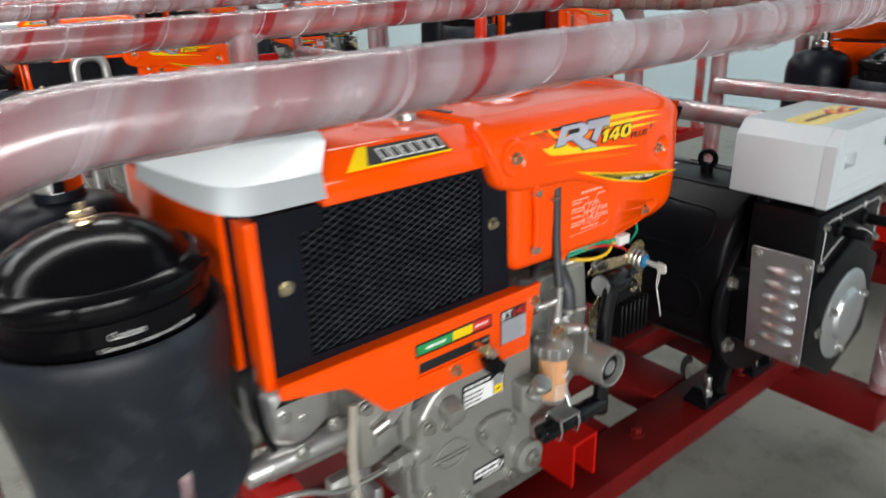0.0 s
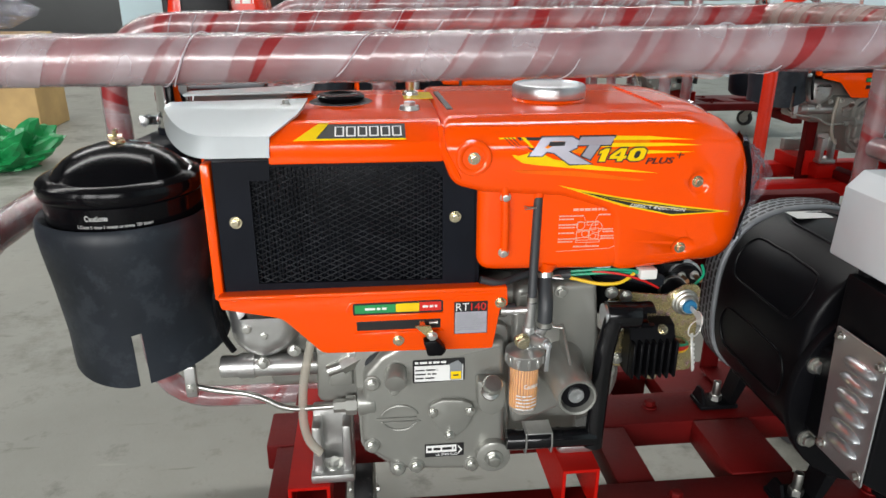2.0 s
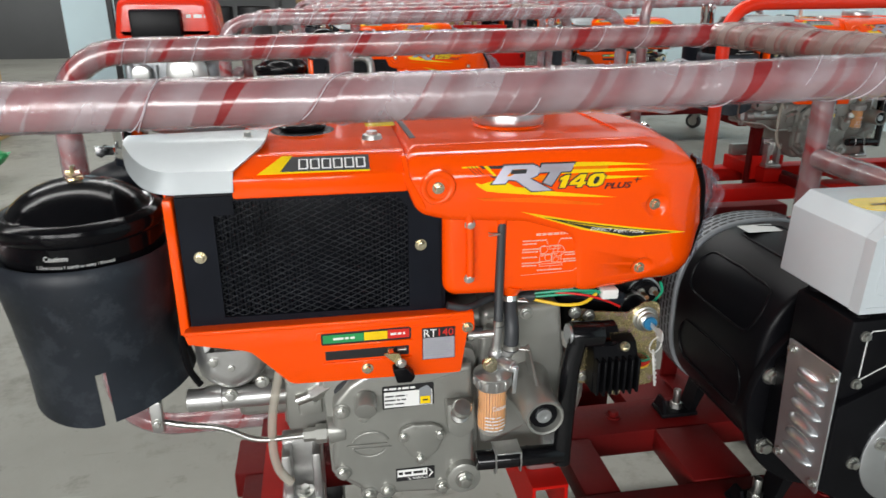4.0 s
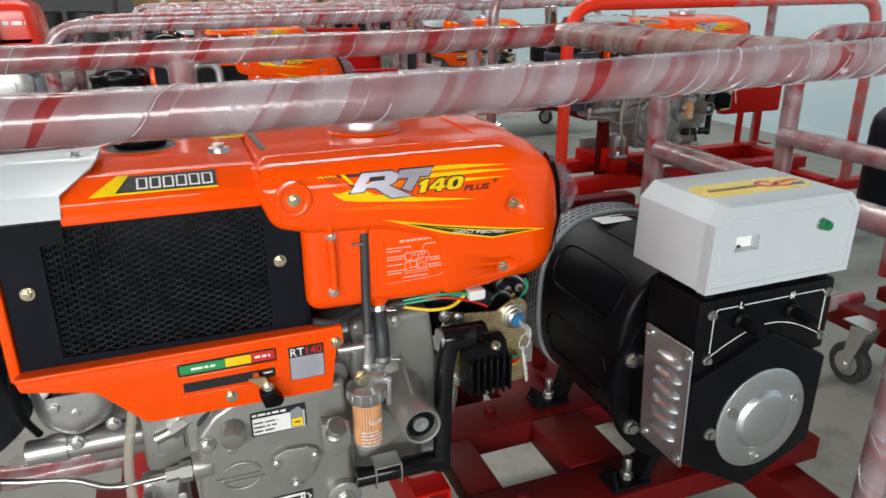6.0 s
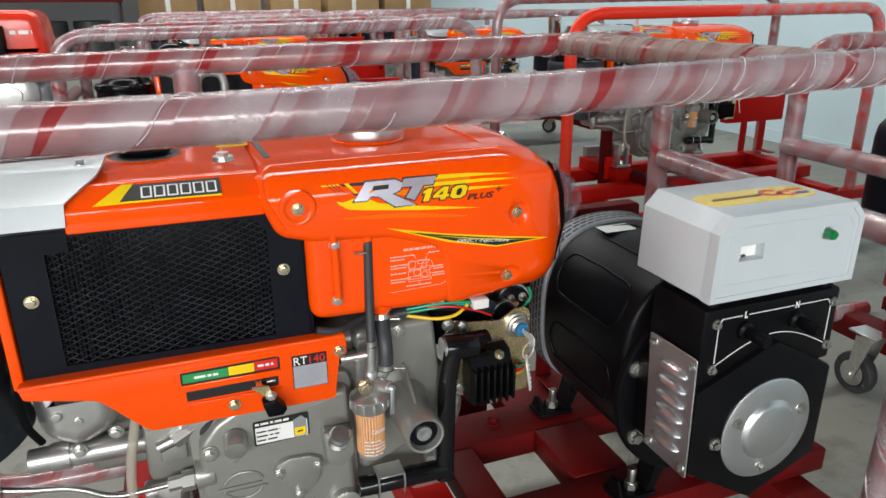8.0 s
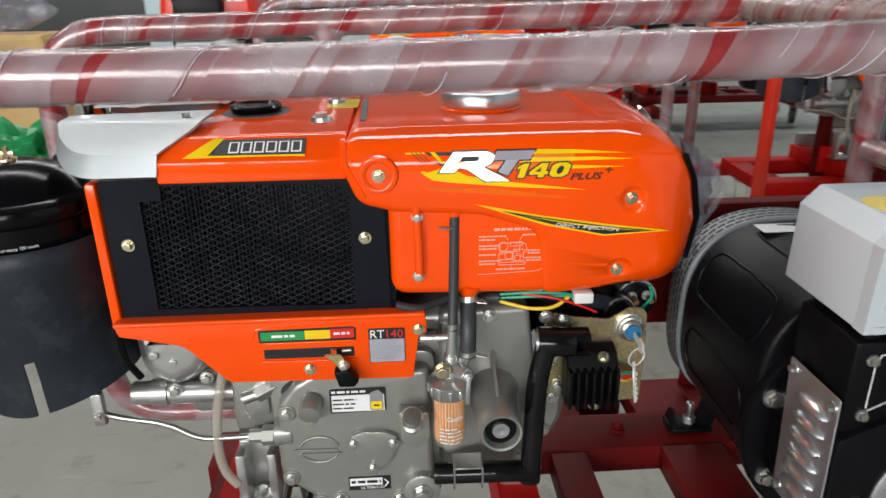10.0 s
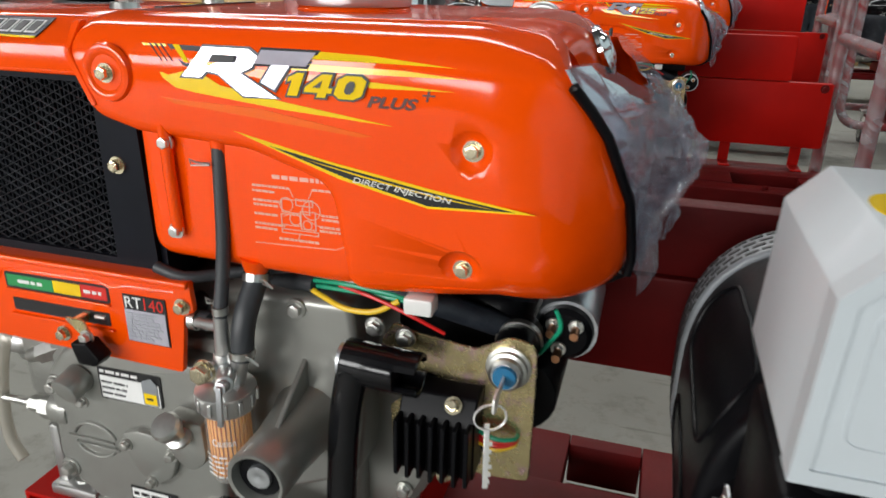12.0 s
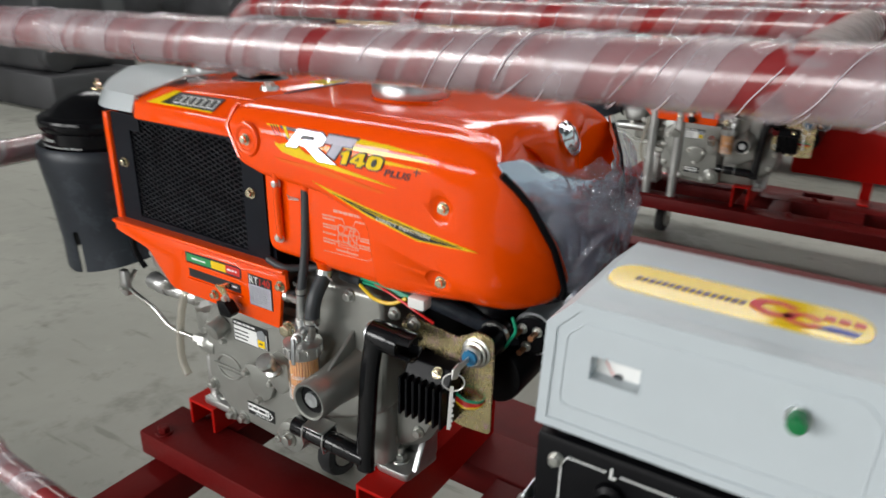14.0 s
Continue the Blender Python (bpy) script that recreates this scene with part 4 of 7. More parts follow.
    grille = part("grille_panel", gp, BLACK_DULL, e, "black sheet grille panel")
    wires = B()
    x0, x1, z0, z1 = 0.309, 0.564, 0.768, 0.936
    p = 0.0180
    k = 0.46
    w = 0.00055
    n = int((x1 - x0 + (z1 - z0) / k) / p) + 2
    for s in (1, -1):
        for i in range(-n, n):
            c = i * p
            # line z = z0 + s * k * (x - x0 - c), clipped to the opening
            pts = []
            for x in (x0, x1):
                pts.append((x, z0 + s * k * (x - x0 - c)))
            (xa, za), (xb, zb) = pts
            if (za < z0 and zb < z0) or (za > z1 and zb > z1):
                continue
            ta, tb = 0.0, 1.0
            for lim, sign in ((z0, 1), (z1, -1)):
                da, db = sign * (za - lim), sign * (zb - lim)
                if da < 0:
                    ta = max(ta, da / (da - db))
                if db < 0:
                    tb = min(tb, da / (da - db))
            if tb <= ta + 0.01:
                continue
            a, b = (xa + (xb - xa) * ta, za + (zb - za) * ta), (xa + (xb - xa) * tb, za + (zb - za) * tb)
            d = Vector((b[0] - a[0], b[1] - a[1])).normalized()
            nx, nz = -d.y * w, d.x * w
            q = [wires.verts.new((px, py, pz)) for px, pz, py in ((a[0] + nx, a[1] + nz, 0.6155 + s * 0.0004), (b[0] + nx, b[1] + nz, 0.6155 + s * 0.0004), (b[0], b[1], 0.6140 + s * 0.0004), (a[0], a[1], 0.6140 + s * 0.0004),
                                                                   (b[0] - nx, b[1] - nz, 0.6155 + s * 0.0004), (a[0] - nx, a[1] - nz, 0.6155 + s * 0.0004))]
            wires.faces.new((q[0], q[1], q[2], q[3]))
            wires.faces.new((q[3], q[2], q[4], q[5]))
    part("wire_mesh", wires, MESHWIRE, grille, "black expanded-metal mesh", kind="stuff")
    fins = B()
    for i in range(50):
        x = 0.312 + i * 0.005
        add(fins, box(x, x + 0.0016, 0.6195, 0.6265, 0.762, 0.938))
    part("radiator_fin", fins, BLACK_DULL, grille, kind="stuff")
    for x, z in ((0.289, 0.861), (0.577, 0.861)):
        shared("grille_bolt", NUT_Y, grille, (x, 0.611, z))
    part("bolt_boss", lathe([(0.024, -0.001), (0.0225, 0.0030), (0.020, 0.0040), (0.0165, 0.0030), (0.0145, 0.0012), (0.0, 0.001)], (0.598, 0.592, 0.945), (0, -1, 0)), ORANGE, cover)
    shared("cover_bolt", NUT_Y, cover, (0.598, 0.5905, 0.945))
    for x, z, y in SEATS:
        shared("cover_bolt", NUT_Y, cover, (x, y + 0.0075, z))
    # printed graphics on the cover
    yd = 0.5918
    decal("yellow_flash", [(0.630, 0.9695), (0.652, 0.9695), (0.671, 0.949), (0.689, 0.948), (0.703, 0.941), (0.757, 0.932), (0.846, 0.920), (0.757, 0.926), (0.681, 0.934), (0.662, 0.937), (0.651, 0.944)], yd, YELLOW, cover)
    decal("black_flash", [(0.654, 0.9695), (0.690, 0.9690), (0.678, 0.952), (0.670, 0.955)], yd - 0.0002, INK, cover)
    decal("yellow_tip", [(0.659, 0.9695), (0.665, 0.9695), (0.676, 0.957), (0.672, 0.957)], yd - 0.0005, YELLOW, cover)
    for a in (0.637, 0.642, 0.647):
        decal("hatch_line", [(a, 0.9695), (a + 0.0016, 0.9695), (a + 0.0145, 0.957), (a + 0.0138, 0.957)], yd - 0.0003, INK, cover)
    decal("upper_stripe", [(0.776, 0.9700), (0.830, 0.9685), (0.893, 0.9635), (0.860, 0.9640), (0.772, 0.9645)], yd, YELLOW, cover)
    decal("middle_stripe", [(0.765, 0.9610), (0.854, 0.9600), (0.902, 0.9565), (0.831, 0.9560), (0.765, 0.9560)], yd, YELLOW, cover)
    decal("short_stripe", [(0.826, 0.9510), (0.893, 0.9475), (0.828, 0.9465)], yd, YELLOW, cover)
    decal("amber_fill", [(0.745, 0.9640), (0.832, 0.9640), (0.826, 0.9510), (0.745, 0.9470), (0.690, 0.9560), (0.700, 0.9640)], yd + 0.0001, ORANGEPRINT, cover)
    decal("low_stripe", [(0.647, 0.9290), (0.660, 0.9275), (0.735, 0.9255), (0.830, 0.9110), (0.820, 0.9095), (0.720, 0.9190), (0.660, 0.9240)], yd, AMBERPRINT, cover)
    decal("spear_yellow", [(0.711, 0.906), (0.792, 0.8885), (0.880, 0.8735), (0.956, 0.8625), (0.873, 0.8585), (0.800, 0.8750)], yd, YELLOW, cover)
    decal("spear_black", [(0.742, 0.8965), (0.800, 0.8850), (0.880, 0.8710), (0.940, 0.8632), (0.873, 0.8605), (0.806, 0.8765)], yd - 0.0004, INK, cover)
    decal("spear_edge", [(0.770, 0.8888), (0.820, 0.8797), (0.880, 0.8692), (0.928, 0.8632), (0.880, 0.8680), (0.820, 0.8783)], yd - 0.0007, YELLOW, cover)
    tb = text_bm("DIRECT INJECTION", 0, 0.080, 0, 0.0060, 0, shear=0.25)
    part("cover_lettering", hug(move(tb, Matrix.Translation((0.812, yd - 0.0008, 0.8722)) @ Euler((0, math.atan2(0.0095, 0.080), 0)).to_matrix().to_4x4())), WHITE, cover, "white slanted letters DIRECT INJECTION")
    big_r = [(0.687, 0.9690), (0.727, 0.9690), (0.736, 0.9645), (0.732, 0.9560), (0.7215, 0.9515), (0.753, 0.9345), (0.724, 0.9345), (0.7025, 0.9500), (0.6925, 0.9515), (0.687, 0.9465), (0.670, 0.9465)]
    big_t = [(0.7385, 0.9690), (0.784, 0.9690), (0.7775, 0.9590), (0.7640, 0.9590), (0.7510, 0.9405), (0.7395, 0.9455), (0.7490, 0.9590), (0.7335, 0.9590)]
    for nm, pts in (("letter_r", big_r), ("letter_t", big_t)):
        decal(nm + "_outline", grow(pts, 0.0017), yd - 0.0006, INK, cover)
        decal(nm, pts, yd - 0.0012, LILAC, cover, "silver slanted capital letter " + nm[-1].upper())
    decal("letter_opening", [(0.697, 0.9640), (0.7175, 0.9640), (0.7160, 0.9590), (0.6945, 0.9585)], yd - 0.0018, INK, cover)
    part("number_outline", hug(digits(number, 0.7585, 0.8215, 0.9375, 0.9545, yd - 0.0014, 0.0016)), INK, cover)
    part("number_print", hug(digits(number, 0.7585, 0.8215, 0.9375, 0.9545, yd - 0.0020)), YELLOW, cover, "yellow slanted number " + number)
    part("number_opening", hug(digits(number, 0.7585, 0.8215, 0.9375, 0.9545, yd - 0.0026, hole=True)), INK, cover)
    part("plus_print", hug(text_bm("PLUS", 0.826, 0.866, 0.9325, 0.9410, yd, shear=0.3, fat=0.03)), DARKRED, cover, "dark letters PLUS")
    decal("plus_mark", [(0.8690, 0.9445), (0.8725, 0.9445), (0.8732, 0.9480), (0.8746, 0.9480), (0.8742, 0.9445), (0.8785, 0.9445), (0.8785, 0.9432), (0.8738, 0.9432), (0.8730, 0.9395), (0.8716, 0.9395), (0.8722, 0.9432), (0.8690, 0.9432)], yd, DARKRED, cover)
    # printed maker's strip on the slope over the grille
    slope = Matrix.Translation((0, 0.6052, 0.9645)) @ Euler((radians(-60.9), 0, 0)).to_matrix().to_4x4()
    nm = part("name_strip", move(prism([(0.395, 0.006), (0.512, 0.006), (0.512, 0.036), (0.409, 0.036)], -0.0008, -0.0002), slope), INK, rad_top, "black strip with a white plain emblem")
    part("strip_yellow", move(prism([(0.370, 0.004), (0.470, 0.0045), (0.512, 0.0035), (0.512, 0.0065), (0.398, 0.0075), (0.414, 0.0375), (0.401, 0.0375)], -0.0014, -0.0009), slope), YELLOW, rad_top)
    for i in range(6):
        a = 0.4215 + i * 0.0147
        eb = part("emblem_block", move(prism([(a, 0.0115), (a + 0.0122, 0.0115), (a + 0.0122, 0.0305), (a, 0.0305)], -0.0014, -0.0009), slope), WHITE, nm)
        part("emblem_core", move(prism([(a + 0.002, 0.0135), (a + 0.0102, 0.0135), (a + 0.0102, 0.0285), (a + 0.002, 0.0285)], -0.0019, -0.00145), slope), INK, eb)
    # caution label on the tank
    ins = B()
    yi = 0.6018
    add(ins, bars(0.737, 0.792, 0.8665, 0.8710, yi, 1, 3, gap=0.25))
    for x0, x1, z in ((0.718, 0.752, 0.860), (0.718, 0.742, 0.8555), (0.718, 0.744, 0.8475), (0.718, 0.736, 0.8435), (0.718, 0.745, 0.8355), (0.718, 0.744, 0.8270), (0.718, 0.735, 0.8230), (0.773, 0.800, 0.8610), (0.780, 0.800, 0.8400), (0.780, 0.796, 0.8365), (0.778, 0.799, 0.8300), (0.778, 0.793, 0.8265), (0.740, 0.776, 0.8155)):
        add(ins, bars(x0, x1 + 0.006, z - 0.0012, z + 0.0012, yi, 1, int(z * 9000), gap=0.2))
    for pa, pb in (((0.752, 0.860), (0.755, 0.853)), ((0.773, 0.861), (0.769, 0.853)), ((0.745, 0.8355), (0.751, 0.838)), ((0.780, 0.840), (0.772, 0.842)), ((0.778, 0.830), (0.770, 0.833)), ((0.758, 0.8165), (0.760, 0.822))):
        add(ins, tube([(pa[0], yi - 0.0001, pa[1]), (pb[0], yi - 0.0001, pb[1])], 0.0004, 4))
    for cx, cz, w, h in ((0.757, 0.845, 0.026, 0.012), (0.752, 0.833, 0.018, 0.010), (0.768, 0.834, 0.014, 0.016), (0.760, 0.823, 0.034, 0.004), (0.765, 0.849, 0.016, 0.006)):
        for a, b, c, d in ((-w, -w + 0.0016, -h, h), (w - 0.0016, w, -h, h), (-w, w, -h, -h + 0.0014), (-w, w, h - 0.0014, h)):
            add(ins, box(cx + a / 2, cx + b / 2, yi - 0.0006, yi, cz + c / 2, cz + d / 2))
    for cx, cz, r in ((0.7485, 0.846, 0.006), (0.771, 0.843, 0.008), (0.756, 0.834, 0.005), (0.767, 0.830, 0.004)):
        add(ins, tube([(cx + r * math.cos(k * math.pi / 8), yi - 0.0001, cz + r * math.sin(k * math.pi / 8)) for k in range(17)], 0.0005, 4))
    add(ins, tube([(0.717, yi - 0.0001, 0.809), (0.792, yi - 0.0001, 0.8115), (0.799, yi - 0.0001, 0.815)], 0.0004, 4))
    part("instruction_print", ins, PALEPRINT, e, "fine pale instruction print with a line diagram")
    # sight tube and hose clips on the tank
    sg = tube([(0.6435, 0.598, 0.812), (0.643, 0.596, 0.86), (0.641, 0.598, 0.905)], 0.0055, 10)
    part("sight_tube", sg, ORANGE, e)
    for z in (0.812, 0.890):
        shared("sight_fitting", BOLT_S, e, (0.642, 0.5975, z))
    part("tank_outlet", cyl((0.688, 0.606, 0.884), (0.688, 0.604, 0.908), 0.0075, 0.009, 12), ORANGE, e)
    part("tank_outlet", cyl((0.706, 0.616, 0.776), (0.709, 0.614, 0.792), 0.011, 0.016, 14), ORANGE, e)

    # head lamp end
    def lens_at(z, u):
        half = CY - 0.594 - end_depth(z)
        nose = 1.054 - 0.75 * max(0.0, z - 0.915) - 0.15 * max(0.0, 0.85 - z)
        return Vector((end_x(z) - 0.002 + (nose - end_x(z)) * (1 - abs(u) ** 2.6), CY + u * half, z))

    def sheet(z0, z1, nu, nz, place):
        bm = B()
        rows = []
        for i in range(nu + 1):
            u = i / nu * 2 - 1
            top = z1 - 0.045 * max(0.0, 1 - (abs(u) * 1.25) ** 2)
            rows.append([bm.verts.new(place(u, top + (z0 - top) * j / nz, i, j)) for j in range(nz + 1)])
        for a, b in zip(rows, rows[1:]):
            for j in range(nz):
                bm.faces.new((a[j], a[j + 1], b[j + 1], b[j]))
        return bm
    rf = sheet(0.790, 0.965, 20, 8, lambda u, z, i, j: lens_at(z, u) - Vector((0.003 + 0.016 * (1 - u * u) + 0.004 * (i % 2), 0, 0)))
    lamp = part("head_lamp", rf, CHROME, e, "silver head lamp behind a clear lens")
    part("lamp_lens", sheet(0.788, 0.968, 24, 12, lambda u, z, i, j: lens_at(z, u)), LENS, lamp, "clear bulging lamp lens", angle=60)
    for s in (1, -1):
        edge = [(end_x(z) + 0.0015, CY + s * (CY - 0.5955 - end_depth(z)), z) for z in (0.965, 0.955, 0.94, 0.915, 0.89, 0.86, 0.83, 0.80, 0.785)]
        edge = [(x, y, z - fall(x, y, z)) for x, y, z in edge]
        part("lamp_gasket", tube(edge, 0.0042, 10), BLACK, lamp, "dark rubber gasket")
    part("lamp_tray", prism(rounded([(0.90, 0.764, 0.01), (1.000, 0.766, 0.02), (1.034, 0.786, 0.01), (0.93, 0.788, 0.005)]), 0.700, 2 * CY - 0.700, 0.003), BLACK, lamp, "black tray below the lamp")
    # tongue of the cover between the lamps
    spine = bent([(0.880, 0, 0.9950), (0.938, 0, 0.9950), (0.970, 0, 0.978), (0.990, 0, 0.922)], 0.035, 5)
    tongue = B()
    grid = []
    for i, q in enumerate(spine):
        v = i / (len(spine) - 1)
        wd = 0.140 - 0.085 * v ** 2.0 if v < 0.93 else 0.035
        grid.append([tongue.verts.new((q.x - 0.012 * (u / 5) ** 2 * v, CY + u / 5 * wd, q.z - 0.006 * (u / 5) ** 4)) for u in range(-5, 6)])
    for a, b in zip(grid, grid[1:]):
        for j in range(10):
            tongue.faces.new((a[j], a[j + 1], b[j + 1], b[j]))
    bmesh.ops.recalc_face_normals(tongue, faces=tongue.faces)
    bmesh.ops.solidify(tongue, geom=list(tongue.faces), thickness=0.010)
    tg = part("front_tongue", tongue, ORANGE, e, "orange front tongue with a round badge", angle=50)
    badge = lathe([(0.024, 0.0), (0.024, 0.004), (0.021, 0.006), (0.018, 0.005), (0.014, 0.009), (0.008, 0.011), (0.0, 0.0115)], (0, 0, 0), (0, 0, 1), 28)
    part("badge", move(badge, Matrix.Translation((0.976, CY, 0.9620)) @ Euler((0, radians(64), 0)).to_matrix().to_4x4()), CHROME, tg, "round chrome badge")

    def crease(i, t, s):
        return 0.010 * noise.noise(Vector((i * 0.6, t * 4 + s, 1.0))) + 0.006 * noise.noise(Vector((i * 1.7, t * 11, 4.0 + s)))
    wrapm = sheet(0.812, 0.945, 34, 20, lambda u, z, i, j: lens_at(z + 0.01 * noise.noise(Vector((i * 0.4, 3.3, 0))), u * 0.97) + Vector((0.009 + crease(i, j / 20, 0), 0, 0.6 * crease(i, j / 20, 7))))
    part("lamp_film", wrapm, CLEARFILM, lamp, "crumpled clear film over the lamp", angle=14)
    tail = B()
    vs = []
    for i in range(11):
        row = []
        for j in range(17):
            t = j / 16
            k = noise.noise(Vector((i * 0.7, t * 4, 8.0)))
            out = 0.040 * math.sin(math.pi * min(1, t * 1.25)) + 0.022 * k + 0.010 * noise.noise(Vector((i * 2.0, t * 9, 2)))
            row.append(tail.verts.new((1.022 + out + 0.012 * t, 0.690 + 0.010 * i + 0.03 * k * t, 0.945 - 0.150 * t - 0.018 * (i % 3) * (t > 0.9))))
        vs.append(row)
    for a, b in zip(vs, vs[1:]):
        for j in range(16):
            tail.faces.new((a[j], a[j + 1], b[j + 1], b[j]))
    part("film_tail", tail, CLEARFILM, lamp, "loose tail of clear film", angle=14)

    # lever plate
    pl = rounded([(0.258, 0.757, 0.004), (0.649, 0.763, 0.004), (0.651, 0.734, 0.004), (0.640, 0.728, 0.006), (0.631, 0.667, 0.005), (0.392, 0.671, 0.02), (0.340, 0.727, 0.03), (0.262, 0.744, 0.004)], 4)
    plate = part("lever_plate", prism(pl, 0.594, 0.6015, 0.0018), ORANGE, e, "orange control plate below the grille")
    part("plate_flange", prism(rounded([(0.590, 0.757, 0.003), (0.6108, 0.758, 0.0), (0.6108, 0.763, 0.0), (0.590, 0.764, 0.004)]), 0.259, 0.648, 0.001, 1, plane="yz"), ORANGE, plate)
    part("lever_slot", box(0.440, 0.556, 0.5930, 0.5945, 0.704, 0.718, 0.0008, 1), INK, plate, "dark slot")
    for x0, x1, z0, z1 in ((0.436, 0.560, 0.7255, 0.7285), (0.436, 0.560, 0.6985, 0.7015)):
        part("plate_bead", box(x0, x1, 0.5905, 0.5945, z0, z1, 0.0014), ORANGE, plate)
    part("plate_bead", tube([(0.427, 0.5942, 0.733), (0.432, 0.5942, 0.7465), (0.440, 0.5942, 0.7485), (0.550, 0.5942, 0.7505), (0.560, 0.5942, 0.7460), (0.570, 0.5942, 0.7470), (0.580, 0.5942, 0.7500), (0.632, 0.5942, 0.7515)], 0.0013, 8), ORANGE, plate)
    part("strip_border", prism(rounded([(0.4355, 0.7280, 0.003), (0.5595, 0.7285, 0.003), (0.5595, 0.7470, 0.003), (0.4355, 0.7455, 0.003)]), 0.5935, 0.5945), INK, plate)
    # small bright pin added to give the gleam seen in the slot
    part("slot_gleam_pin", cyl((0.540, 0.5928, 0.7125), (0.552, 0.5928, 0.7130), 0.0022, seg=10), ZINC, plate)
    st = part("speed_strip", box(0.438, 0.494, 0.5930, 0.5938, 0.7305, 0.7430, 0.0003, 1), GREEN, plate, "green, yellow and red speed strip")
    part("strip_middle", box(0.4942, 0.5265, 0.5930, 0.5938, 0.7308, 0.7435, 0.0003, 1), YELLOW, st)
    part("strip_end", box(0.5267, 0.557, 0.5930, 0.5938, 0.7310, 0.7445, 0.0003, 1), REDPRINT, st)
    part("strip_print", bars(0.452, 0.484, 0.734, 0.740, 0.5929, 1, 8), WHITE, st)
    part("strip_print", bars(0.531, 0.555, 0.735, 0.741, 0.5929, 1, 9), WHITE, st)
    nl = part("name_plate", box(0.575, 0.622, 0.5926, 0.5938, 0.693, 0.7425, 0.0004, 1), INK, plate, "black and silver rating plate")
    part("plate_field", box(0.5762, 0.6208, 0.5918, 0.5924, 0.6945, 0.7275), LILAC, nl)
    part("plate_text", text_bm("RT", 0.5775, 0.5955, 0.7290, 0.7405, 0.5926, 0.0004), WHITE, nl)
    part("plate_number", text_bm("140", 0.5985, 0.6195, 0.7290, 0.7405, 0.5926, 0.0004), REDPRINT, nl)
    part("plate_print", bars(0.5785, 0.619, 0.6965, 0.7255, 0.5917, 8, 12, 0.0003, gap=0.45), GREYPAINT, nl, kind="stuff")
    shared("plate_bolt", NUT_Y, plate, (0.497, 0.594, 0.687))
    shared("plate_bolt", NUT_Y, plate, (0.640, 0.594, 0.739))
    lev = prism(rounded([(0.517, 0.7170, 0.002), (0.540, 0.7160, 0.002), (0.546, 0.7030, 0.003), (0.552, 0.6900, 0.003), (0.540, 0.6880, 0.003), (0.534, 0.7010, 0.003)]), 0.576, 0.5785, 0.0006, 1)
    lv = part("speed_lever", add(lev, box(0.526, 0.534, 0.577, 0.600, 0.708, 0.716, 0.001, 1)), YZINC, plate, "zinc speed lever with a black grip")
    shared("lever_screw", BOLT_S, lv, (0.543, 0.576, 0.7000))
    part("grip", prism(rounded([(0.530, 0.696, 0.003), (0.548, 0.698, 0.003), (0.562, 0.682, 0.004), (0.556, 0.674, 0.004), (0.536, 0.674, 0.004)]), 0.566, 0.584, 0.002), BLACK, lv)

    # crankcase and front gear cover
    body = box(0.455, 0.785, 0.645, 2 * CY - 0.64, 0.440, 0.742, 0.02, 3)
    part("crankcase", body, CAST, e, "olive-grey cast crankcase", angle=50)
    gc = rounded([(0.470, 0.655, 0.03), (0.500, 0.672, 0.02), (0.652, 0.672, 0.012), (0.657, 0.452, 0.02), (0.600, 0.448, 0.012), (0.500, 0.456, 0.02), (0.452, 0.492, 0.02), (0.440, 0.520, 0.02), (0.446, 0.625, 0.02)], 4)
    gear = part("gear_cover", pillow(gc, 0.606, 0.642, 0.010), CAST, e, "olive-grey cast gear cover")
    part("cover_rim", prism(rounded([(0.432, 0.665, 0.03), (0.66, 0.690, 0.02), (0.668, 0.440, 0.02), (0.60, 0.438, 0.02), (0.49, 0.444, 0.02), (0.438, 0.488, 0.02)]), 0.628, 0.650, 0.003), CAST, e)
    for x, z in ((0.455, 0.505), (0.458, 0.612), (0.521, 0.463), (0.606, 0.460), (0.493, 0.460)):
        part("bolt_lug", cyl((x, 0.604, z), (x, 0.640, z), 0.0125, 0.014, 16, 0.002), CAST, gear)
        shared("cover_bolt", BOLT_M, gear, (x, 0.604, z))
    shared("cover_bolt", BOLT_S, gear, (0.489, 0.606, 0.598))
    # round window boss with three bolts
    rb = prism(rounded([(0.541, 0.575, 0.008), (0.560, 0.582, 0.01), (0.590, 0.580, 0.01), (0.606, 0.572, 0.008), (0.606, 0.556, 0.02), (0.596, 0.530, 0.02), (0.575, 0.516, 0.02), (0.556, 0.528, 0.02), (0.541, 0.556, 0.01)]), 0.597, 0.607, 0.003)
    part("round_cover", rb, CAST, gear)
    for x, z in ((0.546, 0.563), (0.601, 0.562), (0.571, 0.521)):
        shared("cover_bolt", BOLT_S, gear, (x, 0.597, z))
    emb = B()
    for a0, a1 in ((0.25, 2.9), (3.4, 6.05)):
        add(emb, tube([(0.497 + 0.027 * math.cos(a0 + (a1 - a0) * i / 16), 0.6055, 0.551 + 0.021 * math.sin(a0 + (a1 - a0) * i / 16)) for i in range(17)], 0.0022, 8))
    add(emb, box(0.462, 0.522, 0.6032, 0.606, 0.5495, 0.5525, 0.0006, 1))
    add(emb, box(0.474, 0.528, 0.6032, 0.606, 0.5425, 0.5455, 0.0006, 1))
    part("cast_emblem", emb, CAST, gear, "raised round cast emblem")
    ol = part("oil_label", prism(rounded([(0.517, 0.609, 0.003), (0.593, 0.611, 0.003), (0.593, 0.648, 0.003), (0.517, 0.647, 0.003)]), 0.6048, 0.6056), INK, gear, "white caution label with a black border")
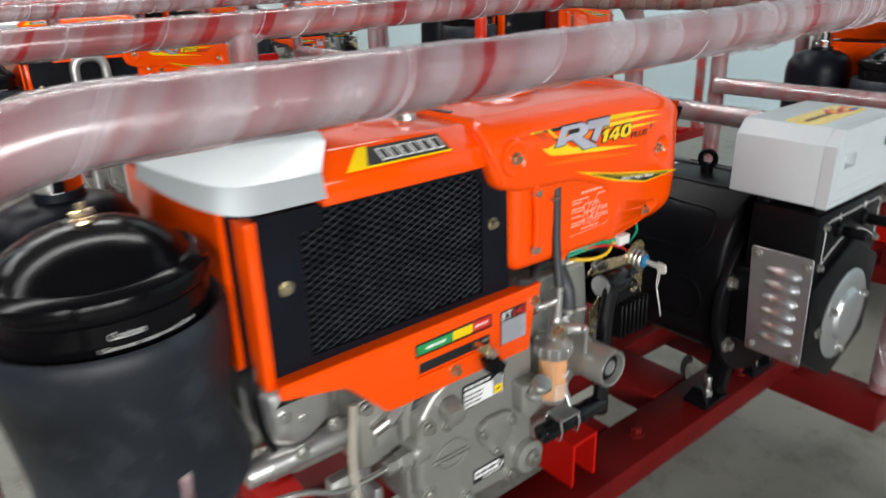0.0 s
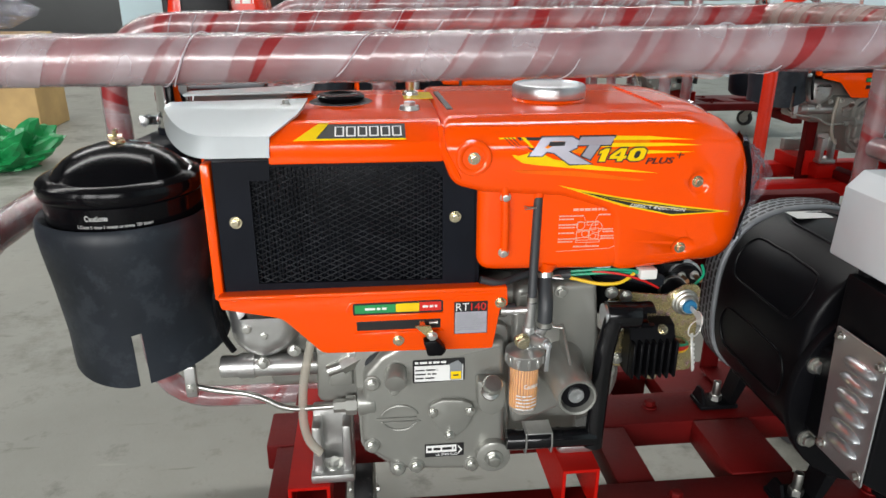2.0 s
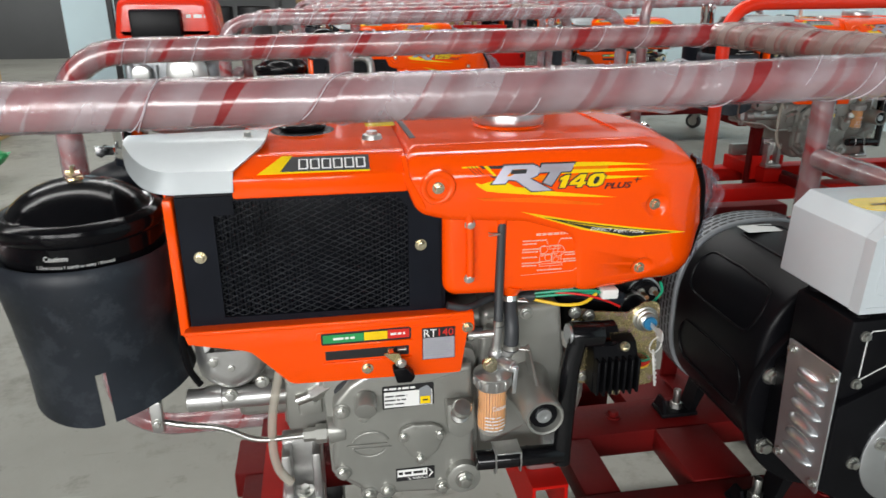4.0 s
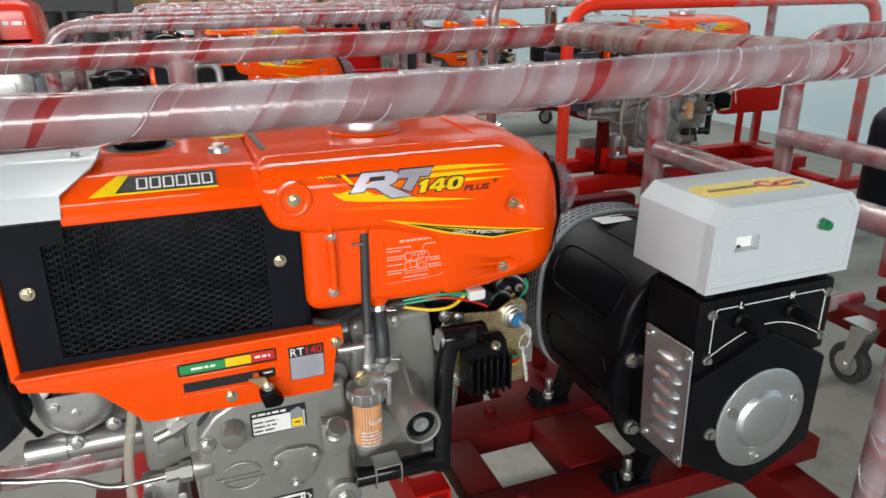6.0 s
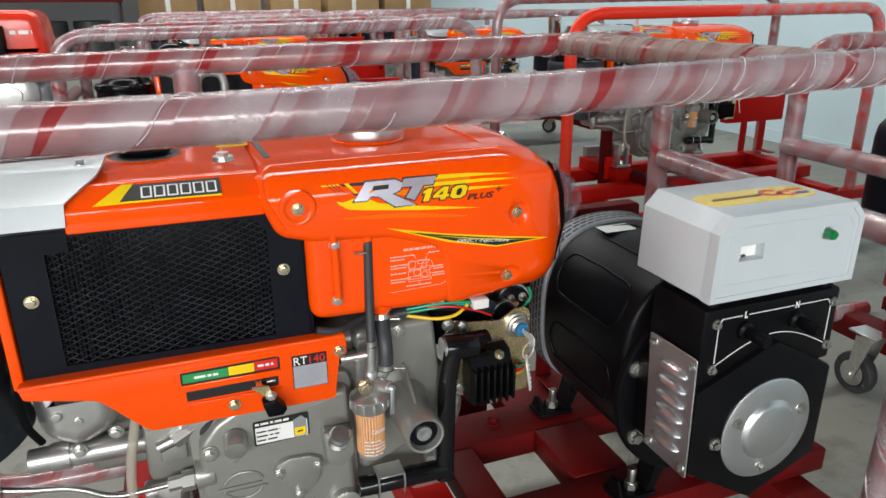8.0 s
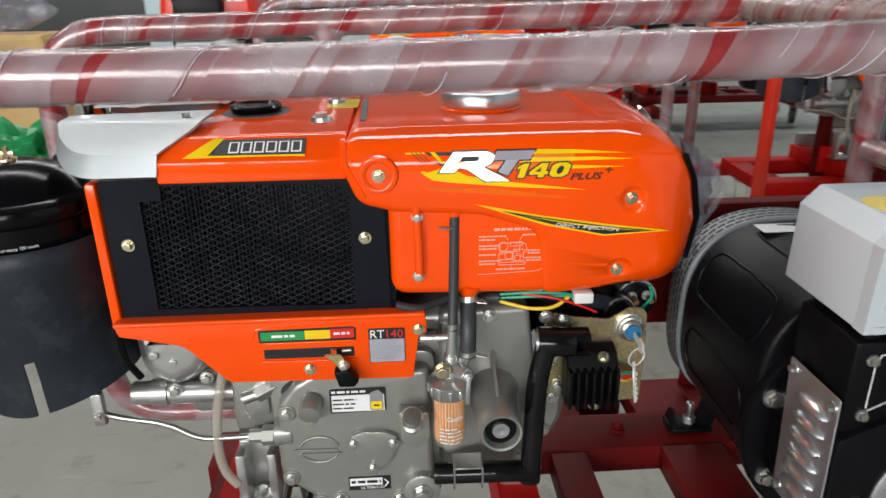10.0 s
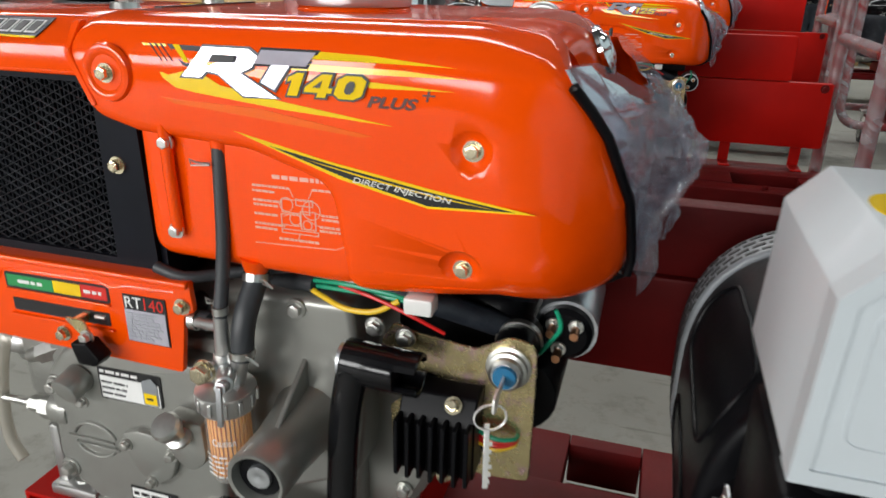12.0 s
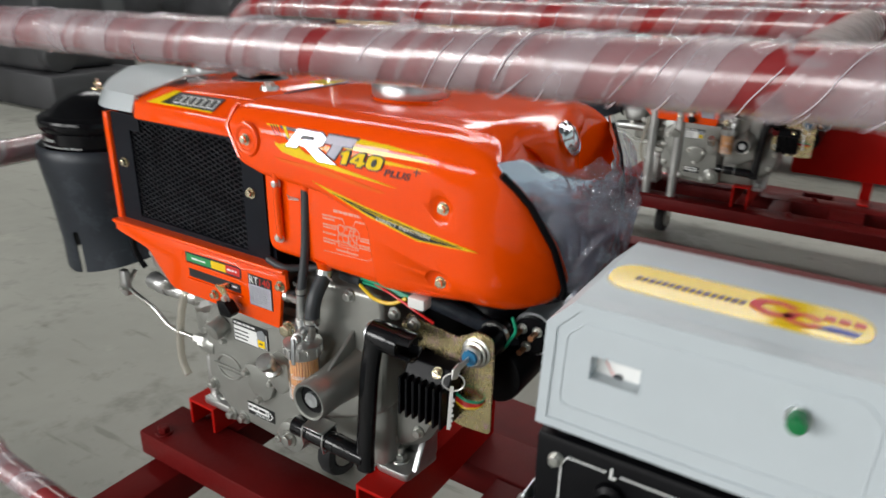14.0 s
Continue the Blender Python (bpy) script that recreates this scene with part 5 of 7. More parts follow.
    part("label_field", box(0.5195, 0.5905, 0.6040, 0.6047, 0.6118, 0.6375), WHITE, ol)
    part("label_can", prism(rounded([(0.571, 0.613, 0.002), (0.589, 0.613, 0.002), (0.589, 0.638, 0.003), (0.583, 0.645, 0.002), (0.571, 0.640, 0.003)]), 0.6032, 0.6039), GREYPAINT, ol)
    part("can_field", box(0.5725, 0.5875, 0.6028, 0.60315, 0.6145, 0.6270), YELLOW, ol)
    part("label_print", bars(0.521, 0.562, 0.614, 0.634, 0.6039, 3, 5, gap=0.7), INK, ol)
    part("can_print", bars(0.5760, 0.5855, 0.619, 0.623, 0.6027, 1, 5), INK, ol)
    part("label_heading", bars(0.520, 0.572, 0.6395, 0.6455, 0.6047, 1, 7), WHITE, ol)
    dl = part("drain_label", box(0.534, 0.5935, 0.6046, 0.6056, 0.478, 0.501, 0.0003, 1), INK, gear, "black and white oil drain label")
    part("label_field", box(0.536, 0.582, 0.6038, 0.6045, 0.4865, 0.4990), WHITE, dl)
    part("label_print", bars(0.538, 0.580, 0.489, 0.497, 0.6037, 1, 31, 0.0003), INK, dl)
    part("drain_lettering", text_bm("OIL DRAIN PLUG", 0.551, 0.583, 0.4800, 0.4845, 0.6045, 0.0004), WHITE, dl)
    part("drain_arrow", prism([(0.5845, 0.4815), (0.5915, 0.4895), (0.5845, 0.4975), (0.5845, 0.495), (0.589, 0.4895), (0.5845, 0.484)], 0.6038, 0.6045), WHITE, dl)
    part("drain_boss", lathe([(0.027, 0.0), (0.026, 0.012), (0.022, 0.014), (0.0, 0.014)], (0.638, 0.606, 0.479), (0, -1, 0)), CAST, gear)
    shared("drain_plug", BOLT_L, gear, (0.638, 0.592, 0.479), None, "large hex drain plug")
    nub = cyl((0.493, 0.608, 0.630), (0.491, 0.583, 0.622), 0.0160, 0.0155, 24, 0.002)
    part("cover_nub", nub, CAST, gear)
    dip = prism(rounded([(0.609, 0.619, 0.004), (0.650, 0.617, 0.004), (0.652, 0.575, 0.02), (0.632, 0.556, 0.02), (0.611, 0.572, 0.02)]), 0.585, 0.607, 0.003)
    dp = part("filler_boss", dip, CAST, gear)
    part("dipstick", lathe([(0.013, 0.0), (0.013, 0.004), (0.008, 0.006), (0.0075, 0.020), (0.0135, 0.022), (0.0145, 0.030), (0.012, 0.034), (0.0, 0.035)], (0.627, 0.582, 0.602), Vector((0.02, -0.6, 0.8)).normalized()), ZINC, dp, "silver oil filler plug")
    # tall case block, round flywheel case, starting boss
    part("upper_case", prism(rounded([(0.668, 0.745, 0.015), (0.790, 0.748, 0.012), (0.800, 0.660, 0.02), (0.795, 0.560, 0.03), (0.668, 0.50, 0.02)]), 0.630, 0.70, 0.008, 3), CAST, e)
    shared("case_bolt", BOLT_M, e, (0.736, 0.630, 0.736))
    shared("case_bolt", BOLT_M, e, (0.813, 0.632, 0.730))
    shared("case_bolt", BOLT_M, e, (0.839, 0.640, 0.719))
    part("flywheel_case", lathe([(0.094, 0.0), (0.092, 0.03), (0.082, 0.04), (0.0, 0.042)], (0.765, 0.715, 0.560), (0, -1, 0), 36), CAST, e)
    for ang in (-80, -35, 10):
        shared("case_bolt", BOLT_M, e, (0.765 + 0.074 * math.cos(radians(ang)), 0.6735, 0.560 + 0.074 * math.sin(radians(ang))))
    bossm = lathe([(0.052, 0.0), (0.044, 0.010), (0.033, 0.045), (0.0285, 0.085), (0.0285, 0.126), (0.0265, 0.129), (0.0235, 0.128), (0.0215, 0.116), (0.0, 0.116)], (0.741, 0.660, 0.617), (0, -1, 0), 28)
    sb = part("starting_boss", bossm, CAST, e, "cast starting boss with a black seal")
    part("seal", lathe([(0.0212, 0.0), (0.0205, 0.004), (0.012, 0.004), (0.0, 0.0035)], (0.741, 0.5445, 0.617), (0, -1, 0)), BLACK, sb)
    part("shaft_end", lathe([(0.0115, 0.0), (0.0110, 0.004), (0.003, 0.0045), (0.0, 0.003)], (0.741, 0.5410, 0.617), (0, -1, 0)), ALU, sb)
    part("boss_rib", prism([(0.570, 0.644), (0.640, 0.640), (0.640, 0.690)], 0.7385, 0.7435, 0.001, 1, plane="yz"), CAST, sb)
    fm = box(0.355, 0.425, 0.655, 0.72, 0.400, 0.416, 0.004)
    add(fm, box(0.360, 0.375, 0.665, 0.715, 0.414, 0.50, 0.004))
    add(fm, box(0.407, 0.421, 0.665, 0.715, 0.414, 0.50, 0.004))
    add(fm, box(0.360, 0.425, 0.700, 0.720, 0.414, 0.515, 0.004))
    ft = part("mounting_foot", fm, CAST_LIGHT, e, "bare cast mounting foot")
    shared("foot_bolt", BOLT_L, ft, (0.391, 0.680, 0.416), UPWARD)
    fm = prism(rounded([(0.757, 0.652, 0.012), (0.818, 0.652, 0.012), (0.826, 0.725, 0.003), (0.757, 0.725, 0.003)]), 0.432, 0.446, 0.003, 2, plane="xy")
    add(fm, prism([(0.668, 0.445), (0.725, 0.445), (0.725, 0.530), (0.712, 0.530)], 0.815, 0.825, 0.002, 1, plane="yz"))
    add(fm, box(0.757, 0.826, 0.708, 0.728, 0.444, 0.53, 0.004))
    ft = part("mounting_foot", fm, CAST_LIGHT, e, "bare cast mounting foot")
    shared("foot_bolt", BOLT_L, ft, (0.787, 0.680, 0.446), UPWARD)
    part("foot_stud", cyl((0.787, 0.680, 0.456), (0.787, 0.680, 0.470), 0.0055, seg=12, bevel=0.001), ZINC, ft)
    part("rear_foot", box(0.35, 0.75, 0.905, 0.935, 0.402, 0.45, 0.004), CAST, e)

    # cylinder head side
    head = B()
    add(head, lathe([(0.0, -0.01), (0.050, -0.008), (0.062, 0.004), (0.066, 0.03), (0.066, 0.12), (0.0, 0.12)], (0.262, 0.760, 0.655), (1, 0, 0), 28))
    add(head, box(0.300, 0.470, 0.690, 0.90, 0.560, 0.725, 0.014, 3))
    part("cylinder_head", head, CAST, e, angle=50)
    rk = part("rocker_cover", pillow(rounded([(0.252, 0.735, 0.02), (0.360, 0.735, 0.02), (0.356, 0.655, 0.05), (0.300, 0.628, 0.04), (0.256, 0.655, 0.04)]), 0.642, 0.72, 0.030), CAST_LIGHT, e, "rounded light alloy cover")
    for x, z, m2 in ((0.282, 0.690, BOLT_M), (0.306, 0.678, BOLT_S), (0.300, 0.632, BOLT_M), (0.346, 0.650, BOLT_M)):
        shared("cover_bolt", m2, rk, (x, 0.646, z))
    part("push_rod_tube", add(cyl((0.235, 0.665, 0.618), (0.40, 0.665, 0.616), 0.0165, seg=18, bevel=0.002), cyl((0.262, 0.665, 0.618), (0.285, 0.665, 0.618), 0.019, seg=18)), CAST_LIGHT, e)
    part("head_block", add(box(0.376, 0.450, 0.640, 0.72, 0.560, 0.668, 0.01, 2), box(0.395, 0.430, 0.632, 0.66, 0.592, 0.625, 0.005)), CAST, e)
    shared("head_bolt", BOLT_M, e, (0.388, 0.640, 0.655))
    shared("head_bolt", BOLT_M, e, (0.432, 0.640, 0.645))
    fp = tube(bent([(0.185, 0.665, 0.625), (0.190, 0.640, 0.605), (0.230, 0.632, 0.598), (0.290, 0.625, 0.592), (0.330, 0.622, 0.565), (0.408, 0.622, 0.567)], 0.03), 0.0042, 10)
    pipe = part("fuel_pipe", fp, ZINC, e, "thin steel injection pipe")
    un = cyl((0.400, 0.622, 0.567), (0.452, 0.622, 0.568), 0.010, seg=6)
    add(un, cyl((0.418, 0.622, 0.567), (0.434, 0.622, 0.567), 0.0145, seg=6))
    add(un, cyl((0.436, 0.624, 0.572), (0.462, 0.624, 0.572), 0.021, seg=18, bevel=0.002))
    part("pipe_union", un, CAST, pipe)
    cl = box(0.190, 0.206, 0.628, 0.64, 0.590, 0.640, 0.002)
    part("pipe_clamp", cl, CAST_LIGHT, pipe)
    shared("clamp_bolt", BOLT_S, pipe, (0.198, 0.628, 0.606))
    part("drain_tube", tube(bent([(0.372, 0.640, 0.668), (0.356, 0.628, 0.60), (0.354, 0.620, 0.54), (0.362, 0.615, 0.51), (0.378, 0.612, 0.492)], 0.04), 0.0068, 12), DRAINTUBE, e, "cloudy clear drain tube")
    part("head_hose", tube(bent([(0.440, 0.650, 0.618), (0.462, 0.625, 0.640), (0.520, 0.618, 0.672)], 0.03), 0.009, 12), HOSE, e)
    part("union_nut", add(cyl((0.414, 0.634, 0.626), (0.445, 0.640, 0.640), 0.012, seg=6), cyl((0.395, 0.638, 0.618), (0.416, 0.635, 0.627), 0.009, seg=10)), ZINC, e)

    # fuel filter
    FX, FY = 0.678, 0.592
    head = lathe([(0.0235, -0.005), (0.0258, -0.005), (0.0268, -0.002), (0.0272, 0.011), (0.0280, 0.0125), (0.0280, 0.0155), (0.0255, 0.0170), (0.021, 0.0195), (0.0150, 0.0230), (0.0, 0.0240)], (FX, FY, 0.648), seg=36)
    for i in range(12):
        m = Matrix.Translation((FX, FY, 0.6535)) @ Euler((0, 0, 2 * math.pi * i / 12)).to_matrix().to_4x4()
        add(head, move(box(0.0262, 0.0290, -0.0022, 0.0022, -0.0065, 0.006, 0.0006, 1), m))
    add(head, cyl((FX, FY, 0.668), (0.681, 0.590, 0.702), 0.0120, 0.0090, 16, 0.001))
    add(head, cyl((0.681, 0.590, 0.700), (0.683, 0.588, 0.746), 0.0075, 0.0060, 14))
    add(head, cyl((0.683, 0.589, 0.728), (0.648, 0.600, 0.722), 0.0055, seg=12))
    add(head, cyl((0.680, 0.590, 0.685), (0.669, 0.577, 0.687), 0.0090, seg=14, bevel=0.001))
    add(head, cyl((0.682, 0.590, 0.683), (0.700, 0.560, 0.688), 0.0092, 0.0082, 16, 0.001))
    add(head, cyl((0.690, 0.593, 0.672), (0.703, 0.586, 0.708), 0.0085, 0.0078, 14))
    ff = part("fuel_filter_head", head, CAST_LIGHT, e, "light alloy fuel filter head")
    bw = part("filter_bowl", lathe([(0.0228, 0.0), (0.0228, -0.066), (0.0200, -0.079), (0.012, -0.085), (0.0, -0.086)], (FX, FY, 0.646)), BOWL, ff, "clear filter bowl")
    el = B()
    for i in range(30):
        a0 = 2 * math.pi * i / 30
        r = 0.0202
        m = Matrix.Translation((FX, FY, 0.610)) @ Euler((0, 0, a0)).to_matrix().to_4x4()
        add(el, move(box(r - 0.005, r, -0.0012, 0.0012, -0.036, 0.034), m))
    part("filter_element", el, FILTERPAPER, ff, "pleated orange filter paper")
    ring = bars(FX - 0.015, FX + 0.018, 0.574, 0.602, 0.5640, 5, 77, 0.0004, gap=0.72)

    def round_bowl(bm):
        for v in bm.verts:
            a, out = (v.co.x - FX) / 0.0230, 0.564 - v.co.y
            v.co.x, v.co.y = FX + (0.0231 + out) * math.sin(a), FY - (0.0231 + out) * math.cos(a)
        return bm
    part("bowl_print", round_bowl(ring), WHITE, bw)
    part("bowl_lettering", round_bowl(text_bm("Caution", FX - 0.004, FX + 0.018, 0.612, 0.6195, 0.5640, 0.0004)), WHITE, bw)
    shared("filter_nut", hex_cache("brass"), ff, (0.669, 0.577, 0.687))
    cock = cyl((0.699, 0.562, 0.6875), (0.7005, 0.552, 0.6888), 0.0058, seg=14, bevel=0.001)
    add(cock, move(box(-0.0030, 0.0030, -0.0016, 0.0016, -0.038, 0.003, 0.0012), Matrix.Translation((0.7008, 0.5505, 0.689)) @ Euler((0, radians(3), 0)).to_matrix().to_4x4()))
    part("fuel_cock", cock, ALU, ff, "pale fuel tap lever")
    part("hose", tube(bent([(0.683, 0.588, 0.738), (0.686, 0.600, 0.80), (0.688, 0.604, 0.888)], 0.03), 0.0064, 12), HOSE, e, "thin rubber fuel hose")
    part("hose", tube(bent([(0.7025, 0.587, 0.700), (0.704, 0.590, 0.735), (0.706, 0.614, 0.766), (0.707, 0.618, 0.784)], 0.03), 0.0106, 14), HOSE, e, "rubber fuel hose")
    part("hose", tube(bent([(0.615, 0.660, 0.720), (0.640, 0.610, 0.722), (0.664, 0.602, 0.724)], 0.02), 0.0085, 12), HOSE, e)
    part("hose", tube(bent([(0.612, 0.600, 0.772), (0.640, 0.600, 0.764), (0.670, 0.625, 0.764), (0.730, 0.640, 0.772)], 0.02), 0.0055, 10), HOSE, e)
    for at, ax, r in (((0.645, 0.603, 0.722), (1, 0, 0), 0.0098), ((0.7028, 0.587, 0.707), (0, 0, 1), 0.0118), ((0.706, 0.614, 0.770), (0, 0.3, 1), 0.0118), ((0.6833, 0.589, 0.745), (0, 0, 1), 0.0075)):
        clip = lathe([(r - 0.0012, -0.0035), (r, -0.0035), (r, 0.0035), (r - 0.0012, 0.0035), (r - 0.0012, -0.0035)], at, ax, 18)
        if r > 0.008:
            add(clip, tube([(at[0] + r * 0.7, at[1] - r * 0.6, at[2]), (at[0] + r * 1.5, at[1] - r * 1.2, at[2] + 0.004), (at[0] + r * 2.0, at[1] - r * 1.1, at[2] - 0.002), (at[0] + r * 0.9, at[1] - r * 0.5, at[2] - 0.003)], 0.0011, 6))
        part("hose_clip", clip, ZINC, e)
    for z in (0.876, 0.750):
        part("spring_pin", tube([(0.684, 0.594, z), (0.672, 0.592, z + 0.001), (0.667, 0.592, z + 0.003), (0.668, 0.592, z - 0.002), (0.684, 0.594, z - 0.001)], 0.0009, 6), ZINC, e)

    # starting crank
    cr = tube(bent([(0.807, 0.596, 0.707), (0.797, 0.596, 0.655), (0.7915, 0.589, 0.530), (0.791, 0.588, 0.493)], 0.05), 0.0145, 14)
    for v in cr.verts:
        v.co.y = 0.588 + (v.co.y - 0.588) * 0.75
    ck = part("starting_crank", cr, BLACK_GLOSS, e, "black painted starting crank")
    tb2 = cyl((0.796, 0.604, 0.708), (0.846, 0.604, 0.7055), 0.0200, seg=24, bevel=0.002)
    for a0 in (-150, 20):
        claw = [(0.604 + r * math.cos(radians(a0 + i * 13)), 0.7052 + r * math.sin(radians(a0 + i * 13))) for r, steps in ((0.0198, range(0, 11)), (0.0150, range(10, -1, -1))) for i in steps]
        add(tb2, prism(claw, 0.845, 0.866, 0.001, 1, plane="yz"))
    part("crank_sleeve", tb2, BLACK_GLOSS, ck)
    part("sleeve_end", cyl((0.7930, 0.604, 0.708), (0.7965, 0.604, 0.708), 0.0165, seg=24), ALU, ck)
    gr = cyl((0.655, 0.590, 0.513), (0.792, 0.590, 0.510), 0.0150, seg=20, bevel=0.002)
    add(gr, cyl((0.735, 0.590, 0.5115), (0.739, 0.590, 0.5115), 0.0157, seg=20))
    part("crank_grip", gr, BLACK_GLOSS, ck)
    hold = B()
    add(hold, box(0.684, 0.722, 0.572, 0.606, 0.530, 0.533, 0.001, 1))
    add(hold, box(0.684, 0.722, 0.6052, 0.608, 0.500, 0.5295, 0.001, 1))
    for x in (0.683, 0.722):
        add(hold, tube([(x, 0.606, 0.532), (x, 0.576, 0.529), (x, 0.5725, 0.513), (x, 0.576, 0.496), (x, 0.60, 0.493)], 0.0014, 6))
    part("crank_holder", hold, CAST_LIGHT, e, "spring clip that holds the crank")

    # electrics
    br = rounded([(0.826, 0.730, 0.008), (0.850, 0.7225, 0.01), (0.904, 0.7165, 0.008), (0.916, 0.7230, 0.008), (0.934, 0.7335, 0.020), (0.9580, 0.7290, 0.022), (0.9590, 0.690, 0.01), (0.9590, 0.585, 0.008), (0.915, 0.582, 0.006), (0.845, 0.596, 0.006), (0.824, 0.600, 0.008), (0.822, 0.64, 0.004), (0.842, 0.66, 0.004), (0.842, 0.70, 0.004), (0.812, 0.706, 0.004)])
    bk = part("bracket", prism(br, 0.6440, 0.6475, 0.0008, 1), YZINC, e, "yellow zinc electric bracket")
    shared("bracket_bolt", BOLT_M, bk, (0.836, 0.644, 0.612))
    reg = prism(rounded([(0.643, 0.598, 0.002), (0.612, 0.598, 0.003), (0.610, 0.655, 0.004), (0.622, 0.678, 0.006), (0.643, 0.684, 0.004)]), 0.842, 0.913, 0.002, 1, plane="yz")
    add(reg, box(0.866, 0.900, 0.624, 0.6425, 0.589, 0.600, 0.002, 1))
    rg = part("regulator", reg, BLACK, bk, "black finned voltage regulator")
    for i in range(7):
        x = 0.8425 + i * 0.0108
        part("fin", box(x, x + 0.0042, 0.596, 0.6125, 0.602 - 0.002 * (i % 2), 0.660, 0.001, 1), BLACK, rg)
    shared("regulator_nut", NUT_Y, rg, (0.892, 0.617, 0.672), Euler((radians(-35), 0, 0)).to_matrix().to_4x4())
    shared("regulator_nut", NUT_Y, rg, (0.884, 0.620, 0.595))
    for k, mat2 in enumerate((WIRE_G, WIRE_R, WIRE_R, WIRE_Y)):
        part("regulator_wire", tube(bent([(0.912, 0.632, 0.640 - k * 0.004), (0.930, 0.626, 0.638 - k * 0.004), (0.946, 0.636, 0.635 - k * 0.002), (0.946, 0.6475, 0.634)], 0.008), 0.0021, 8), mat2, rg, "thin coloured wire")
    ks = part("key_switch", lathe([(0.0205, 0.0), (0.0205, 0.003), (0.0178, 0.004), (0.0178, 0.009), (0.0150, 0.010), (0.0150, 0.016), (0.0125, 0.018), (0.0, 0.017)], (0.934, 0.644, 0.704), (0, -1, 0)), ZINC, bk, "chromed key switch with a blue core")
    part("switch_body", cyl((0.934, 0.648, 0.704), (0.934, 0.712, 0.706), 0.0205, seg=24, bevel=0.003), BLACK, ks, "black switch body")
    part("switch_collar", lathe([(0.0208, -0.004), (0.0225, -0.004), (0.0225, 0.004), (0.0208, 0.004), (0.0208, -0.004)], (0.934, 0.690, 0.705), (0, 1, 0), 24), ZINC, ks)
    part("key_core", lathe([(0.0112, 0.0), (0.0102, 0.004), (0.0, 0.0045)], (0.934, 0.6268, 0.704), (0, -1, 0)), BLUEKEY, ks)
    key = prism(rounded([(0.622, 0.7075, 0.001), (0.602, 0.7070, 0.002), (0.598, 0.7105, 0.004), (0.584, 0.7080, 0.005), (0.582, 0.694, 0.005), (0.596, 0.690, 0.004), (0.602, 0.6985, 0.002), (0.622, 0.7000, 0.001)]), 0.9330, 0.9352, 0.0003, 1, plane="yz")
    part("key", key, KEYMETAL, ks, "bright key in the switch")
    tr = tube([(0.930 + 0.0125 * math.cos(i / 20 * 2 * math.pi), 0.594 + 0.006 * math.cos(i / 20 * 2 * math.pi), 0.6835 + 0.0125 * math.sin(i / 20 * 2 * math.pi)) for i in range(21)], 0.0010, 6)
    spare = box(-0.0024, 0.0024, -0.0008, 0.0008, -0.054, 0.004, 0.0004, 1)
    for i in range(6):
        add(spare, box(0.0024, 0.0036 + 0.0007 * (i % 3), -0.0008, 0.0008, -0.050 + i * 0.0068, -0.0465 + i * 0.0068))
    add(tr, move(spare, Matrix.Translation((0.9275, 0.5945, 0.672)) @ Euler((radians(-12), radians(2), radians(25))).to_matrix().to_4x4()))
    part("spare_key", tr, KEYMETAL, ks, "spare key on a split ring")
    so = lathe([(0.030, 0.0), (0.0305, 0.10), (0.029, 0.104), (0.0, 0.104)], (0.972, 0.84, 0.703), (0, -1, 0), 24)
    sol = part("starter_solenoid", so, ALU, e, "silver starter solenoid")
    part("solenoid_cap", lathe([(0.028, 0.0), (0.027, 0.012), (0.022, 0.016), (0.0, 0.016)], (0.972, 0.736, 0.703), (0, -1, 0)), BLACK, sol)
    for x, z in ((0.961, 0.713), (0.968, 0.688), (0.983, 0.714)):
        shared("terminal_nut", BOLT_S, sol, (x, 0.720, z))
        part("terminal_stud", cyl((x, 0.716, z), (x, 0.698, z), 0.0042, seg=10), COPPER, sol, "copper terminal stud")
    part("starter_motor", cyl((0.930, 0.70, 0.640), (0.930, 0.92, 0.640), 0.043, seg=24, bevel=0.004), BLACK, e, "black starter motor")
    for mat2, pts, r in ((WIRE_G, [(0.748, 0.640, 0.762), (0.790, 0.622, 0.772), (0.840, 0.618, 0.770), (0.862, 0.630, 0.756)], 0.0022), (WIRE_G, [(0.748, 0.642, 0.756), (0.80, 0.626, 0.764), (0.850, 0.622, 0.764)], 0.0022),
                         (WIRE_Y, [(0.750, 0.636, 0.754), (0.79, 0.616, 0.750), (0.820, 0.614, 0.752), (0.840, 0.620, 0.764)], 0.0026), (WIRE_R, [(0.780, 0.630, 0.766), (0.820, 0.616, 0.766), (0.858, 0.616, 0.752), (0.880, 0.624, 0.738)], 0.0018),
                         (WIRE_G, [(0.955, 0.684, 0.70), (0.975, 0.672, 0.735), (0.968, 0.672, 0.752)], 0.0022)):
        part("wire", tube(bent(pts, 0.02), r, 8), mat2, e, "thin coloured wire")
    part("wire_connector", box(0.786, 0.806, 0.625, 0.640, 0.770, 0.780, 0.002), CLEARWHITE, e, "white wire connector")
    part("wire_connector", box(0.846, 0.872, 0.612, 0.632, 0.756, 0.772, 0.003), CLEARWHITE, e, "white wire connector")
    part("loom", tube(bent([(0.700, 0.66, 0.745), (0.735, 0.645, 0.756), (0.752, 0.640, 0.758)], 0.02), 0.008, 10), HOSE, e)
    part("undertray", box(0.62, 0.95, 0.69, 0.90, 0.745, 0.776, 0.006), BLACK, e)
    part("starter_cable", tube(bent([(0.800, 0.672, 0.752), (0.850, 0.668, 0.745), (0.905, 0.690, 0.722), (0.950, 0.728, 0.690)], 0.04), 0.012, 12), RUBBER, e, "thick black starter cable")
